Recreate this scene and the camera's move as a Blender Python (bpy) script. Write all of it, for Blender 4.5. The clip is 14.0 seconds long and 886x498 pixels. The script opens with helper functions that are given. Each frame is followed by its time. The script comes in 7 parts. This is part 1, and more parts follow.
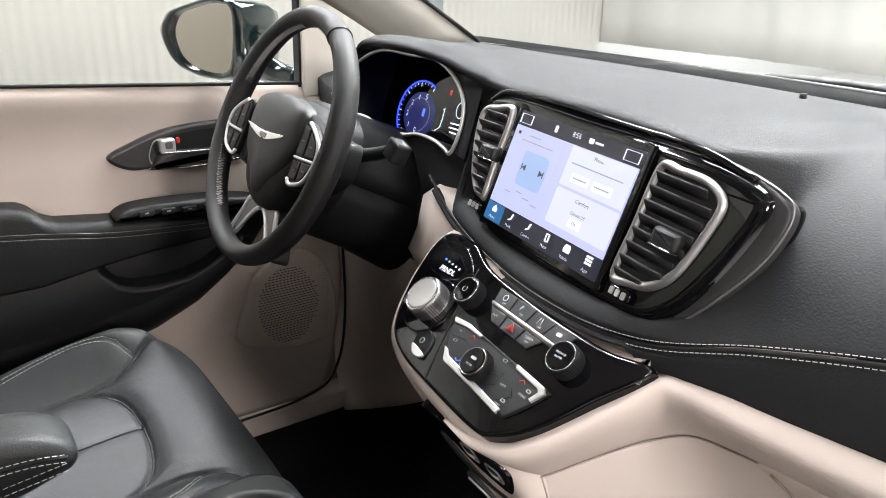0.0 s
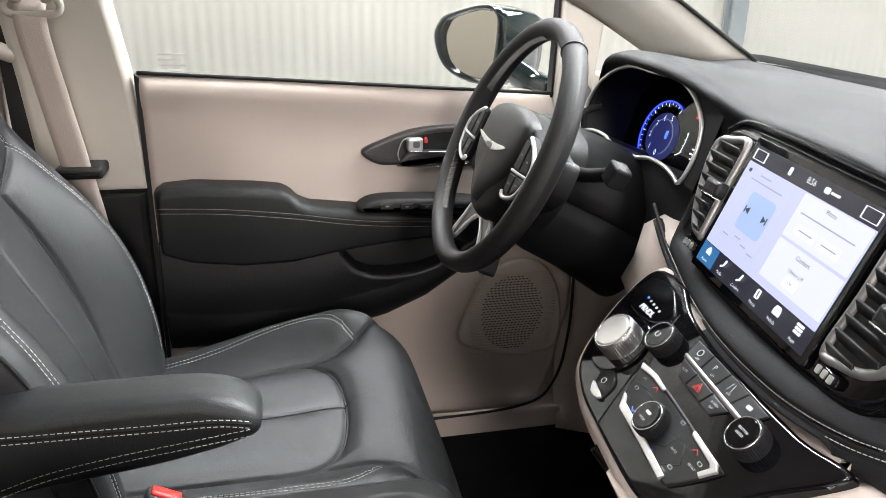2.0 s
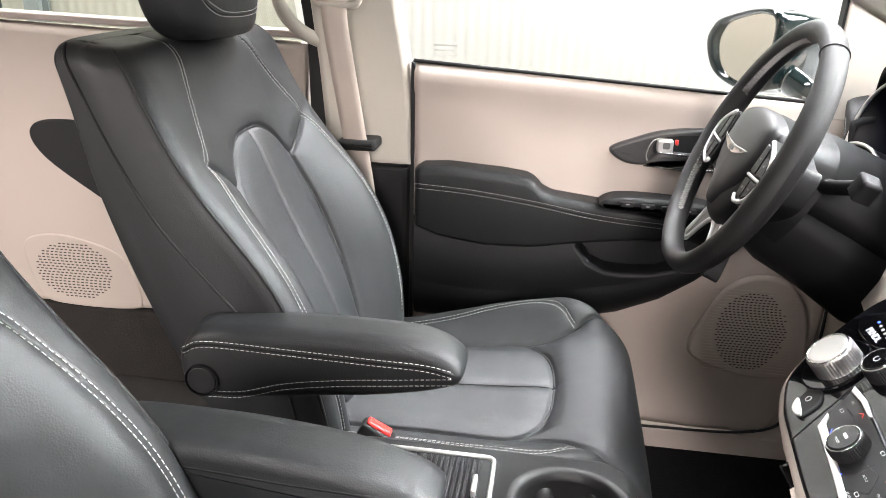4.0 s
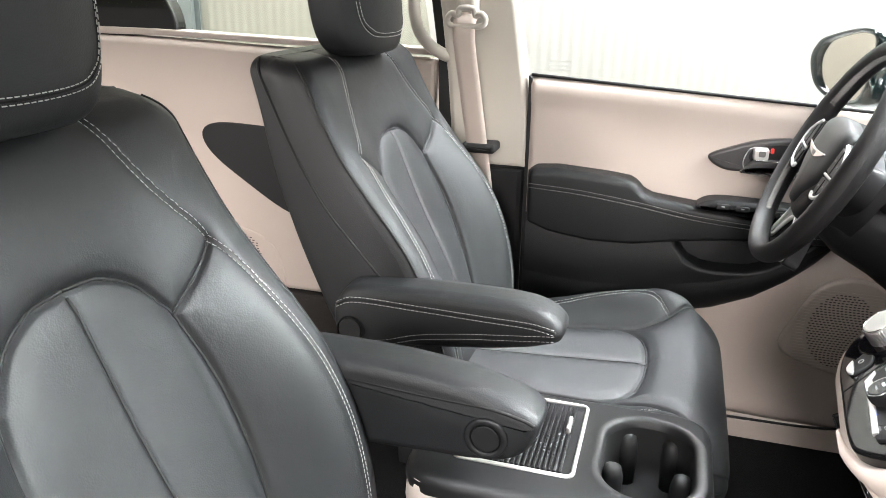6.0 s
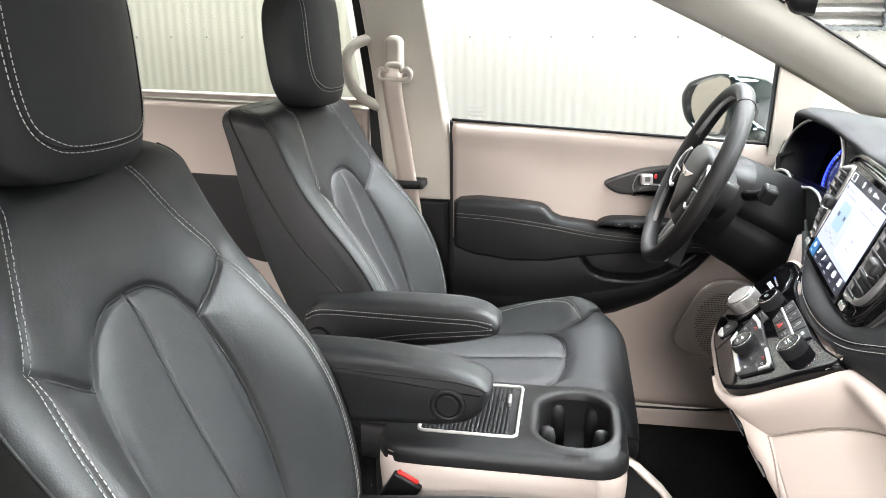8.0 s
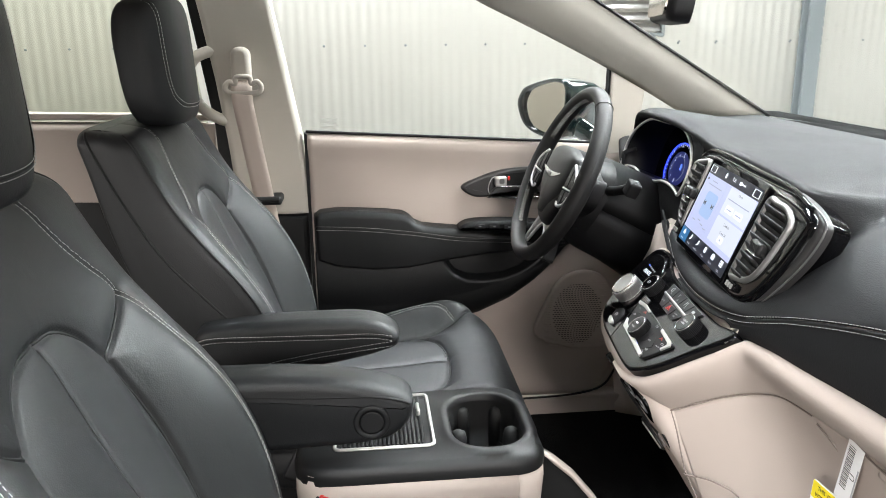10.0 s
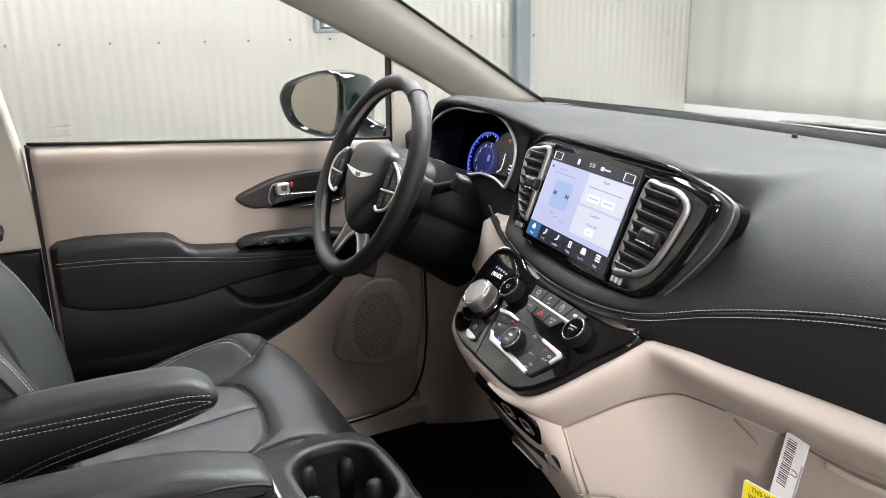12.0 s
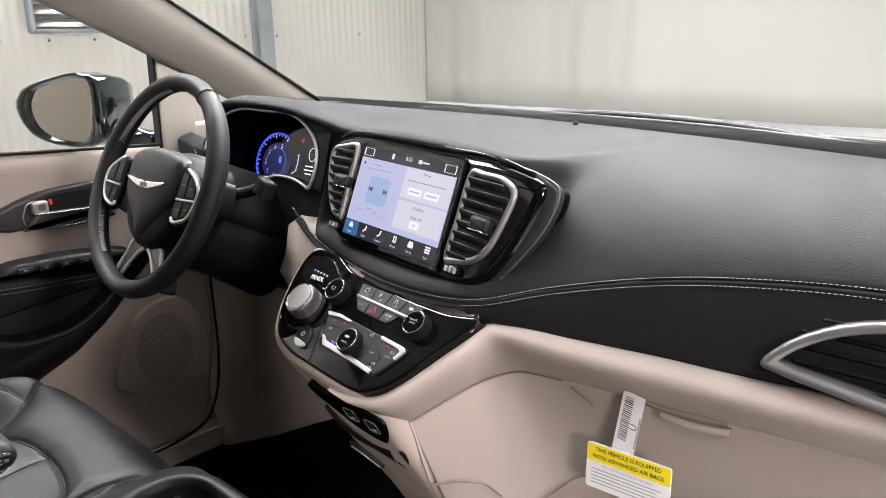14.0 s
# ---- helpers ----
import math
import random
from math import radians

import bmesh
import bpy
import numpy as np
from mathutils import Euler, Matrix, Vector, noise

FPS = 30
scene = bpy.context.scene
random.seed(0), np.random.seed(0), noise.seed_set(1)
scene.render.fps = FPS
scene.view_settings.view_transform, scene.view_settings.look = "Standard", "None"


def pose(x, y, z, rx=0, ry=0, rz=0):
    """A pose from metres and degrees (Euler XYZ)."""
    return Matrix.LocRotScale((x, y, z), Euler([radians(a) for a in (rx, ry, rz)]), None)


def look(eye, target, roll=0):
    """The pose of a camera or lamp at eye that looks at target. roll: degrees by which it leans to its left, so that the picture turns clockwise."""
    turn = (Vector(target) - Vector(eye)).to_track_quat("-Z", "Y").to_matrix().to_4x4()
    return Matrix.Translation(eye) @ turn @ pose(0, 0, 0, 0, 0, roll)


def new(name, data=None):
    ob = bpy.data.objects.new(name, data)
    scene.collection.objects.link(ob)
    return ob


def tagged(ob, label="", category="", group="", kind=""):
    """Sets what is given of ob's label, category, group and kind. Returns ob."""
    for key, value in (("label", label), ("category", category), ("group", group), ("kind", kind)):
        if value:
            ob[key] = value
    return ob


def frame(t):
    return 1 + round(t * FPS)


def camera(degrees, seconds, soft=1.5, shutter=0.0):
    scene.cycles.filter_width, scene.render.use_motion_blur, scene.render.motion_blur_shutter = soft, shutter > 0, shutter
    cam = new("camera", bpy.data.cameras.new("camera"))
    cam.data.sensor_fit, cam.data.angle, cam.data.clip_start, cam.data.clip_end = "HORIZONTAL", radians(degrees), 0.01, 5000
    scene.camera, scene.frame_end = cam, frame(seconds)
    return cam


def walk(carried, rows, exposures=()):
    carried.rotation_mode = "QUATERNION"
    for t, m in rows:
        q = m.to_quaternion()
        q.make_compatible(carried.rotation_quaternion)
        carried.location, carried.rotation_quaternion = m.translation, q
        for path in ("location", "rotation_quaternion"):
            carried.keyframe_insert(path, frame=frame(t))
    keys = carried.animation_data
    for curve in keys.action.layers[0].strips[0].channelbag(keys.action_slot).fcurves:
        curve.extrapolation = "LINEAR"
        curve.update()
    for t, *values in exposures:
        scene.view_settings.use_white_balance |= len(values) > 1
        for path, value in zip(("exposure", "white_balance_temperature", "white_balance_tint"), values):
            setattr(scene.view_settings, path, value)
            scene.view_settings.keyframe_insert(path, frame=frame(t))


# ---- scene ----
cam = camera(60.3, 14.0, soft=0.6)
METRES, EYE, TILT, LEAN, TURN = 1.25, 1.35, -20.5, -0.7, 55.5
ROWS = [
    (0.0, 0.0, 0.0, 0.0, 0.0, 0.0, -0.0),
    (0.5, 0.0205, 0.0172, -0.0007, 4.3, -0.04, -1.73),
    (1.0, 0.0451, 0.0038, 0.0026, 9.16, -0.16, -3.66),
    (1.5, 0.0571, 0.0203, 0.0156, 14.49, -0.5, -5.78),
    (2.0, 0.0623, 0.035, 0.0208, 20.4, -1.13, -8.04),
    (2.5, 0.0795, 0.0277, 0.0198, 26.59, -1.98, -10.3),
    (3.0, 0.0927, 0.0208, 0.0144, 32.36, -3.0, -12.17),
    (3.5, 0.107, 0.0208, 0.0089, 37.12, -3.92, -13.61),
    (4.0, 0.1265, 0.0256, 0.008, 41.01, -4.81, -14.72),
    (6.5, 0.2725, -0.1224, -0.0358, 49.68, -5.19, -15.98),
    (7.0, 0.3041, -0.1655, -0.0527, 48.16, -3.69, -15.39),
    (7.5, 0.325, -0.1958, -0.0566, 45.61, -2.03, -14.53),
    (8.0, 0.3382, -0.2421, -0.0633, 42.32, -0.49, -13.5),
    (10.5, 0.179, -0.305, -0.0936, 22.9, 3.58, -6.8),
    (11.0, 0.121, -0.2773, -0.0904, 17.87, 4.17, -5.0),
    (11.5, 0.0901, -0.2276, -0.0753, 12.74, 4.6, -2.9),
    (12.0, 0.0556, -0.1932, -0.0666, 7.22, 4.79, -0.77),
    (12.5, 0.0134, -0.1756, -0.0651, 1.66, 4.8, 1.43),
    (13.0, -0.0182, -0.1691, -0.0624, -3.56, 4.69, 3.4),
    (13.5, -0.0291, -0.1644, -0.0616, -7.94, 4.37, 5.01),
    (14.0, -0.0266, -0.176, -0.0651, -11.06, 4.07, 6.11),
]
BASIS = pose(0.665, 0, EYE, TILT, LEAN, TURN)
EXPOSURES = [(0.0, 0.28, 6360, 11), (1.0, 0.36, 6360, 11), (2.0, 0.38, 6360, 11), (2.5, 0.5, 6360, 11), (3.0, 0.88, 6360, 12), (4.0, 0.98, 6360, 12), (6.5, 1.0, 6250, 9), (8.0, 0.78, 6250, 9), (10.5, 0.24, 6250, 7), (11.5, 0.25, 6250, 7), (12.0, 0.13, 6380, 10), (14.0, -0.10, 6480, 15)]
EDGES = [
    (4.2, (0.7403, 0.1531, 1.3522), (-1.1066, -0.1507, 0.6474), 1.44),
    (6.3, (0.9617, 0.1869, 1.3674), (-0.8429, -0.3672, 0.7068), 0.65),
    (8.2, (1.1903, 0.1773, 1.3977), (-0.7119, -0.1155, 0.8540), -0.18),
    (10.3, (1.1426, -0.0148, 1.3871), (-0.7632, 0.2706, 0.8520), -0.73),
]
PLACES = [(t, BASIS @ pose(METRES * x, METRES * y, METRES * z, 90 + pitch, roll, yaw)) for t, x, y, z, yaw, pitch, roll in ROWS]
PLACES += [(t, look(eye, target, roll)) for t, eye, target, roll in EDGES]
walk(cam, sorted(PLACES, key=lambda row: row[0]), EXPOSURES)

# ---- light ----
world = bpy.data.worlds.new("world")
scene.world = world
world.use_nodes = True
world.node_tree.nodes["Background"].inputs[0].default_value = (0.9, 0.95, 1.0, 1)
world.node_tree.nodes["Background"].inputs[1].default_value = 0.05


# Area lamps added to light cabin and garage; none of them is in view.
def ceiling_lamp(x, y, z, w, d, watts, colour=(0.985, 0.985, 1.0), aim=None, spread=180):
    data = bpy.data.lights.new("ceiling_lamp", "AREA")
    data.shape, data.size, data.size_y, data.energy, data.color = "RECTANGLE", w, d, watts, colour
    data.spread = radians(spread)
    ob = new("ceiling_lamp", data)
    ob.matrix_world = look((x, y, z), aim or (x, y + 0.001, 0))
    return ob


for lx, ly, watts, spread in ((-2.5, 0.5, 190, 180), (-2.2, -2.6, 85, 180), (2.4, 0.9, 35, 120), (2.7, -1.2, 190, 120)):
    ceiling_lamp(lx, ly, 3.9, 0.5, 2.2, watts, spread=spread)
# Two added ahead of the windshield to brighten cushions and seat fronts.
ceiling_lamp(-0.9, 2.3, 3.9, 1.8, 2.4, 125, (0.98, 1.0, 0.985), spread=100)
ceiling_lamp(-0.9, 3.3, 3.9, 2.2, 0.9, 95, (0.98, 1.0, 0.985), aim=(-0.4, 0.1, 0.8), spread=80)
# Warm side lamps added low, without fixtures, to brighten door and lower dash.
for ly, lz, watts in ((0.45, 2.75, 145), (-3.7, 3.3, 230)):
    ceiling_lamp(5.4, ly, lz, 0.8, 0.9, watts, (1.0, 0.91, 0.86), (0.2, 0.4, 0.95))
# Added behind the curtain to whiten the strip of floor under it.
ceiling_lamp(-0.5, 7.5, 3.9, 5.0, 1.0, 900)


# ---- materials ----
def material(name, colour, rough=0.5, metal=0.0, grain=0.0, grain_size=0.002, mottle=0.0, mottle_size=0.08, coat=0.0, cells=False, spec=0.5, emit=None, power=0.0, wrinkle=0.0):
    """Principled surface with a fine relief (grain) and slow colour and gloss variation (mottle), sized in metres."""
    m = bpy.data.materials.new(name)
    m.use_nodes = True
    nt = m.node_tree
    b = nt.nodes["Principled BSDF"]
    b.inputs["Base Color"].default_value = (*colour, 1)
    b.inputs["Roughness"].default_value = rough
    b.inputs["Metallic"].default_value = metal
    b.inputs["Specular IOR Level"].default_value = spec
    b.inputs["Coat Weight"].default_value = coat
    b.inputs["Coat Roughness"].default_value = 0.03
    if emit:
        b.inputs["Emission Color"].default_value = (*emit, 1)
        b.inputs["Emission Strength"].default_value = power
    if grain or mottle:
        co = nt.nodes.new("ShaderNodeTexCoord")
    if mottle:
        no = nt.nodes.new("ShaderNodeTexNoise")
        no.inputs["Scale"].default_value = 1 / mottle_size
        no.inputs["Detail"].default_value = 5
        nt.links.new(co.outputs["Object"], no.inputs["Vector"])
        mx = nt.nodes.new("ShaderNodeMix")
        mx.data_type = "RGBA"
        mx.inputs["A"].default_value = (*[c * (1 - mottle) for c in colour], 1)
        mx.inputs["B"].default_value = (*[min(1, c * (1 + mottle)) for c in colour], 1)
        nt.links.new(no.outputs["Fac"], mx.inputs["Factor"])
        nt.links.new(mx.outputs["Result"], b.inputs["Base Color"])
        mr = nt.nodes.new("ShaderNodeMapRange")
        mr.inputs["To Min"].default_value = max(0.0, rough - 0.12 * mottle / 0.1 * 0.5)
        mr.inputs["To Max"].default_value = min(1.0, rough + 0.12 * mottle / 0.1 * 0.5)
        nt.links.new(no.outputs["Fac"], mr.inputs["Value"])
        nt.links.new(mr.outputs["Result"], b.inputs["Roughness"])
    if grain:
        if cells:
            tx = nt.nodes.new("ShaderNodeTexVoronoi")
            tx.inputs["Scale"].default_value = 1 / grain_size
            out = tx.outputs["Distance"]
        else:
            tx = nt.nodes.new("ShaderNodeTexNoise")
            tx.inputs["Scale"].default_value = 1 / grain_size
            tx.inputs["Detail"].default_value = 3
            out = tx.outputs["Fac"]
        nt.links.new(co.outputs["Object"], tx.inputs["Vector"])
        bp = nt.nodes.new("ShaderNodeBump")
        bp.inputs["Strength"].default_value = grain
        bp.inputs["Distance"].default_value = grain_size * 0.5
        nt.links.new(out, bp.inputs["Height"])
        nt.links.new(bp.outputs["Normal"], b.inputs["Normal"])
        if wrinkle:
            wr = nt.nodes.new("ShaderNodeTexNoise")
            wr.inputs["Scale"].default_value = 22
            wr.inputs["Detail"].default_value = 4
            wr.inputs["Distortion"].default_value = 1.2
            nt.links.new(co.outputs["Object"], wr.inputs["Vector"])
            wb = nt.nodes.new("ShaderNodeBump")
            wb.inputs["Strength"].default_value = wrinkle
            wb.inputs["Distance"].default_value = 0.006
            nt.links.new(wr.outputs["Fac"], wb.inputs["Height"])
            nt.links.new(wb.outputs["Normal"], bp.inputs["Normal"])
    return m


LEATHER = material("black_leather", (0.0070, 0.0076, 0.0083), 0.54, spec=0.42, grain=0.16, grain_size=0.0018, mottle=0.12, mottle_size=0.12, cells=True, wrinkle=0.12)
DASHPAD = material("dash_leather", (0.0138, 0.0141, 0.0148), 0.66, spec=0.12, grain=0.45, grain_size=0.0021, mottle=0.08, mottle_size=0.1)
PLASTIC = material("dark_plastic", (0.0065, 0.0065, 0.0068), 0.48, spec=0.33, grain=0.2, grain_size=0.001, mottle=0.1)
DOORBLACK = material("door_black_vinyl", (0.0042, 0.0047, 0.0052), 0.52, grain=0.3, grain_size=0.0016, mottle=0.1, cells=True, spec=0.35)
BEIGE = material("beige_vinyl", (0.415, 0.355, 0.312), 0.68, spec=0.35, grain=0.18, grain_size=0.0014, mottle=0.03, mottle_size=0.2, cells=True)
# Pillar trim, its colour lightened to make up for weak light on it.
PILLAR = material("olive_beige_trim", (0.46, 0.428, 0.372), 0.78, spec=0.25, grain=0.15, grain_size=0.001, mottle=0.03)
# The same trim with its colour darkened against strong light at the windshield.
APILLAR = material("darkened_pillar_trim", (0.22, 0.205, 0.18), 0.9, spec=0.12, grain=0.3, grain_size=0.0012, mottle=0.04)
BEIGEHARD = material("beige_plastic", (0.37, 0.315, 0.278), 0.5, grain=0.2, grain_size=0.001, mottle=0.03)
GLOSS = material("piano_black", (0.002, 0.002, 0.0024), 0.04, spec=0.4)
SATIN = material("satin_chrome", (0.62, 0.61, 0.59), 0.3, metal=0.8, grain=0.03, grain_size=0.001)
CHROME = material("bright_chrome", (0.8, 0.8, 0.8), 0.08, metal=1.0)
GREYMETAL = material("grey_metal_paint", (0.16, 0.16, 0.155), 0.32, metal=0.7)
DARKPLASTIC = material("black_column_plastic", (0.0045, 0.0045, 0.005), 0.55, spec=0.25, grain=0.2, grain_size=0.001, mottle=0.1)
FLANGE = material("charcoal_flange", (0.022, 0.021, 0.021), 0.42, spec=0.4, grain=0.1, grain_size=0.002)
SILVERTRIM = material("silver_trim_paint", (0.58, 0.58, 0.57), 0.3, metal=0.3)
VENTRING = material("vent_satin", (0.29, 0.285, 0.28), 0.42, metal=0.8)
GRILLE = material("grille_hole", (0.05, 0.042, 0.036), 0.8)
THREAD = material("grey_thread", (0.42, 0.41, 0.395), 0.75)
CARPET = material("black_carpet", (0.0035, 0.0035, 0.0036), 0.95, spec=0.1, grain=1.0, grain_size=0.004, mottle=0.3, mottle_size=0.03)
SEAM = material("beige_shadow_gap", (0.19, 0.155, 0.135), 0.7)
RUBBER = material("black_rubber", (0.007, 0.007, 0.007), 0.6, spec=0.3)
BELT = material("beige_webbing", (0.44, 0.375, 0.325), 0.75, grain=0.5, grain_size=0.0015)
RED = material("red_plastic", (0.55, 0.02, 0.015), 0.4)
CARPAINT = material("dark_green_black_paint", (0.004, 0.010, 0.010), 0.1, coat=1.0)
MIRROR = material("mirror_glass", (0.92, 0.87, 0.77), 0.10, metal=1.0)
WALLSHEET = material("white_steel_sheet", (0.57, 0.565, 0.522), 0.42, mottle=0.04, mottle_size=0.5)
GREYSTEEL = material("grey_steel", (0.20, 0.225, 0.235), 0.5, mottle=0.06, mottle_size=0.3)
CONCRETE = material("painted_concrete", (0.45, 0.445, 0.43), 0.35, mottle=0.08, mottle_size=0.4)
TARP = material("white_tarp", (0.42, 0.42, 0.39), 0.6, grain=0.1, grain_size=0.02, mottle=0.05, mottle_size=0.6)
CEILWHITE = material("garage_wall_paint", (0.42, 0.42, 0.40), 0.7, mottle=0.03)
CEILGREY = material("ceiling_grey_steel", (0.13, 0.133, 0.137), 0.6, mottle=0.1, mottle_size=0.5)
PAPER = material("white_paper", (0.78, 0.77, 0.76), 0.6)
YELLOW = material("yellow_print", (0.85, 0.68, 0.02), 0.55)
INK = material("black_ink", (0.02, 0.02, 0.02), 0.6)
PRINT = material("white_print", (0.38, 0.38, 0.38), 0.5)
GREYPRINT = material("grey_print", (0.35, 0.35, 0.35), 0.5)
PALEPRINT = material("pale_grey_print", (0.55, 0.55, 0.52), 0.5)
DIMPRINT = material("dim_print", (0.10, 0.10, 0.10), 0.5)
DIMTHREAD = material("dark_grey_thread", (0.30, 0.295, 0.28), 0.75)


def glow(name, colour, power):
    return material(name, (0.01, 0.01, 0.01), 0.3, emit=colour, power=power)


def glass(name, tint=(1, 1, 1), ior=1.2):
    m = bpy.data.materials.new(name)
    m.use_nodes = True
    b = m.node_tree.nodes["Principled BSDF"]
    b.inputs["Base Color"].default_value = (*tint, 1)
    b.inputs["Roughness"].default_value = 0.0
    b.inputs["Transmission Weight"].default_value = 1.0
    b.inputs["IOR"].default_value = ior
    return m


GLASS = glass("window_glass", (0.98, 0.99, 0.98), 1.06)
TINTED = glass("tinted_window_glass", (0.75, 0.765, 0.67), 1.06)
SCREENGLOW = glow("screen_lavender", (0.62, 0.65, 0.93), 0.82)
SCREENPALE = glow("screen_white", (0.84, 0.86, 0.98), 0.80)
SCREENBLUE = glow("screen_blue", (0.45, 0.60, 0.92), 0.78)
SCREENDARK = glow("screen_navy", (0.008, 0.010, 0.03), 0.6)
SCREENHOME = glow("screen_home_blue", (0.03, 0.17, 0.40), 0.8)
SCREENTEXT = glow("screen_text_white", (0.9, 0.92, 1.0), 1.0)
SCREENINK = glow("screen_text_dark", (0.10, 0.11, 0.16), 0.5)
SCREENFAINT = glow("screen_text_faint", (0.42, 0.44, 0.60), 0.8)
BLUEGLOW = glow("gauge_blue", (0.02, 0.04, 1.0), 3.0)
GAUGEWHITE = glow("gauge_white", (0.8, 0.85, 1.0), 1.2)
REDGLOW = glow("red_legend", (1.0, 0.05, 0.03), 0.55)
BLUELEGEND = glow("blue_legend", (0.1, 0.2, 1.0), 1.2)

# ---- mesh helpers ----
BASE = {}


def thing(name, at=(0, 0, 0), label="", category="", group="", kind=""):
    ob = new(name)
    ob.empty_display_size = 0.05
    ob.location = at
    BASE[ob] = Vector(at)
    return tagged(ob, label, category, group, kind)


def mk(name, verts, faces, mat, parent=None, label="", smooth=True, category="", kind=""):
    """One mesh object from world coordinates, under a thing or a part."""
    base = BASE[parent] if parent else Vector((0, 0, 0))
    me = bpy.data.meshes.new(name)
    me.from_pydata([tuple(Vector(v) - base) for v in verts], [], [tuple(f) for f in faces])
    if smooth:
        me.shade_smooth()
    me.materials.append(mat)
    ob = new(name, me)
    if parent:
        ob.parent = parent
    BASE[ob] = base
    return tagged(ob, label, category, "", kind)


def part(name, bm, mat, parent=None, label="", smooth=True, kind="", category=""):
    bmesh.ops.recalc_face_normals(bm, faces=bm.faces)
    verts = [v.co.copy() for v in bm.verts]
    bm.verts.index_update()
    faces = [[v.index for v in f.verts] for f in bm.faces]
    bm.free()
    return mk(name, verts, faces, mat, parent, label, smooth, category, kind)


def curve(pts, n=8, closed=False):
    """Catmull-Rom samples through the points."""
    p = np.array(pts, float)
    k = len(p)
    out = []
    for i in range(k if closed else k - 1):
        if closed:
            a, b, c, d = p[(i - 1) % k], p[i], p[(i + 1) % k], p[(i + 2) % k]
        else:
            b, c = p[i], p[i + 1]
            a = p[i - 1] if i else 2 * b - c
            d = p[i + 2] if i + 2 < k else 2 * c - b
        for j in range(n):
            t = j / n
            out.append(0.5 * (2 * b + (c - a) * t + (2 * a - 5 * b + 4 * c - d) * t * t + (3 * b - a - 3 * c + d) * t ** 3))
    if not closed:
        out.append(p[-1])
    return np.array(out)


def frame_of(o, u, v):
    u, v = Vector(u).normalized(), Vector(v)
    n = u.cross(v).normalized()
    v = n.cross(u)
    m = Matrix((u, v, n)).transposed().to_4x4()
    m.translation = Vector(o)
    return m


def rounded(w, h, r, n=5, cx=0.0, cy=0.0):
    """A rounded rectangle, anticlockwise."""
    out = []
    for sx, sy, a0 in ((1, 1, 0), (-1, 1, 90), (-1, -1, 180), (1, -1, 270)):
        for i in range(n + 1):
            a = radians(a0 + 90 * i / n)
            out.append((cx + sx * (w / 2 - r) + r * math.cos(a), cy + sy * (h / 2 - r) + r * math.sin(a)))
    return np.array(out)


def offset2(o, d):
    """Move a closed outline inwards by d."""
    o = np.array(o, float)
    area = np.sum(o[:, 0] * np.roll(o[:, 1], -1) - np.roll(o[:, 0], -1) * o[:, 1])
    t = np.roll(o, -1, 0) - np.roll(o, 1, 0)
    t /= np.linalg.norm(t, axis=1)[:, None] + 1e-12
    n = np.stack([-t[:, 1], t[:, 0]], 1) * (1 if area > 0 else -1)
    return o + n * d


def slab(bm, o, m, z0, z1, bev=0.0, cap0=True):
    """A plate with outline o in the plane of m, from z0 to z1 along its normal, its upper edge rounded."""
    o = np.array(o, float)
    rings = [(o, z0)]
    if bev:
        rings += [(o, z0 + 0.04 * (z1 - bev - z0)), (o, z1 - bev - 0.04 * (z1 - bev - z0)), (o, z1 - bev), (offset2(o, bev * 0.3), z1 - bev * 0.3), (offset2(o, bev), z1), (offset2(o, bev * 1.15 + 0.0004), z1)]
    else:
        rings += [(o, z1)]
    rv = [[bm.verts.new(m @ Vector((p[0], p[1], z))) for p in r] for r, z in rings]
    k = len(o)
    for a, b in zip(rv, rv[1:]):
        for i in range(k):
            bm.faces.new((a[i], a[(i + 1) % k], b[(i + 1) % k], b[i]))
    bm.faces.new(rv[-1])
    if cap0:
        bm.faces.new(list(reversed(rv[0])))


def plate(name, o, m, z0, z1, mat, parent, bev=0.0, label="", smooth=False, kind=""):
    bm = bmesh.new()
    slab(bm, o, m, z0, z1, bev)
    return part(name, bm, mat, parent, label, smooth, kind)


def hollow(bm, o, m, width, z0, z1, bev=0.0):
    """A frame: outline o outside, moved in by width inside."""
    inn = offset2(o, width)
    loops = [(o, z0), (o, z1 - bev), (offset2(o, bev), z1), (offset2(o, width - bev), z1), (inn, z1 - bev), (inn, z0)]
    rv = [[bm.verts.new(m @ Vector((p[0], p[1], z))) for p in r] for r, z in loops]
    k = len(o)
    for a, b in zip(rv, rv[1:] + rv[:1]):
        for i in range(k):
            bm.faces.new((a[i], a[(i + 1) % k], b[(i + 1) % k], b[i]))


def box(bm, x0, x1, y0, y1, z0, z1, m=Matrix(), bev=0.0):
    slab(bm, rounded(x1 - x0, y1 - y0, max(bev, 1e-4), 2 if bev else 1, (x0 + x1) / 2, (y0 + y1) / 2), m, z0, z1, bev)


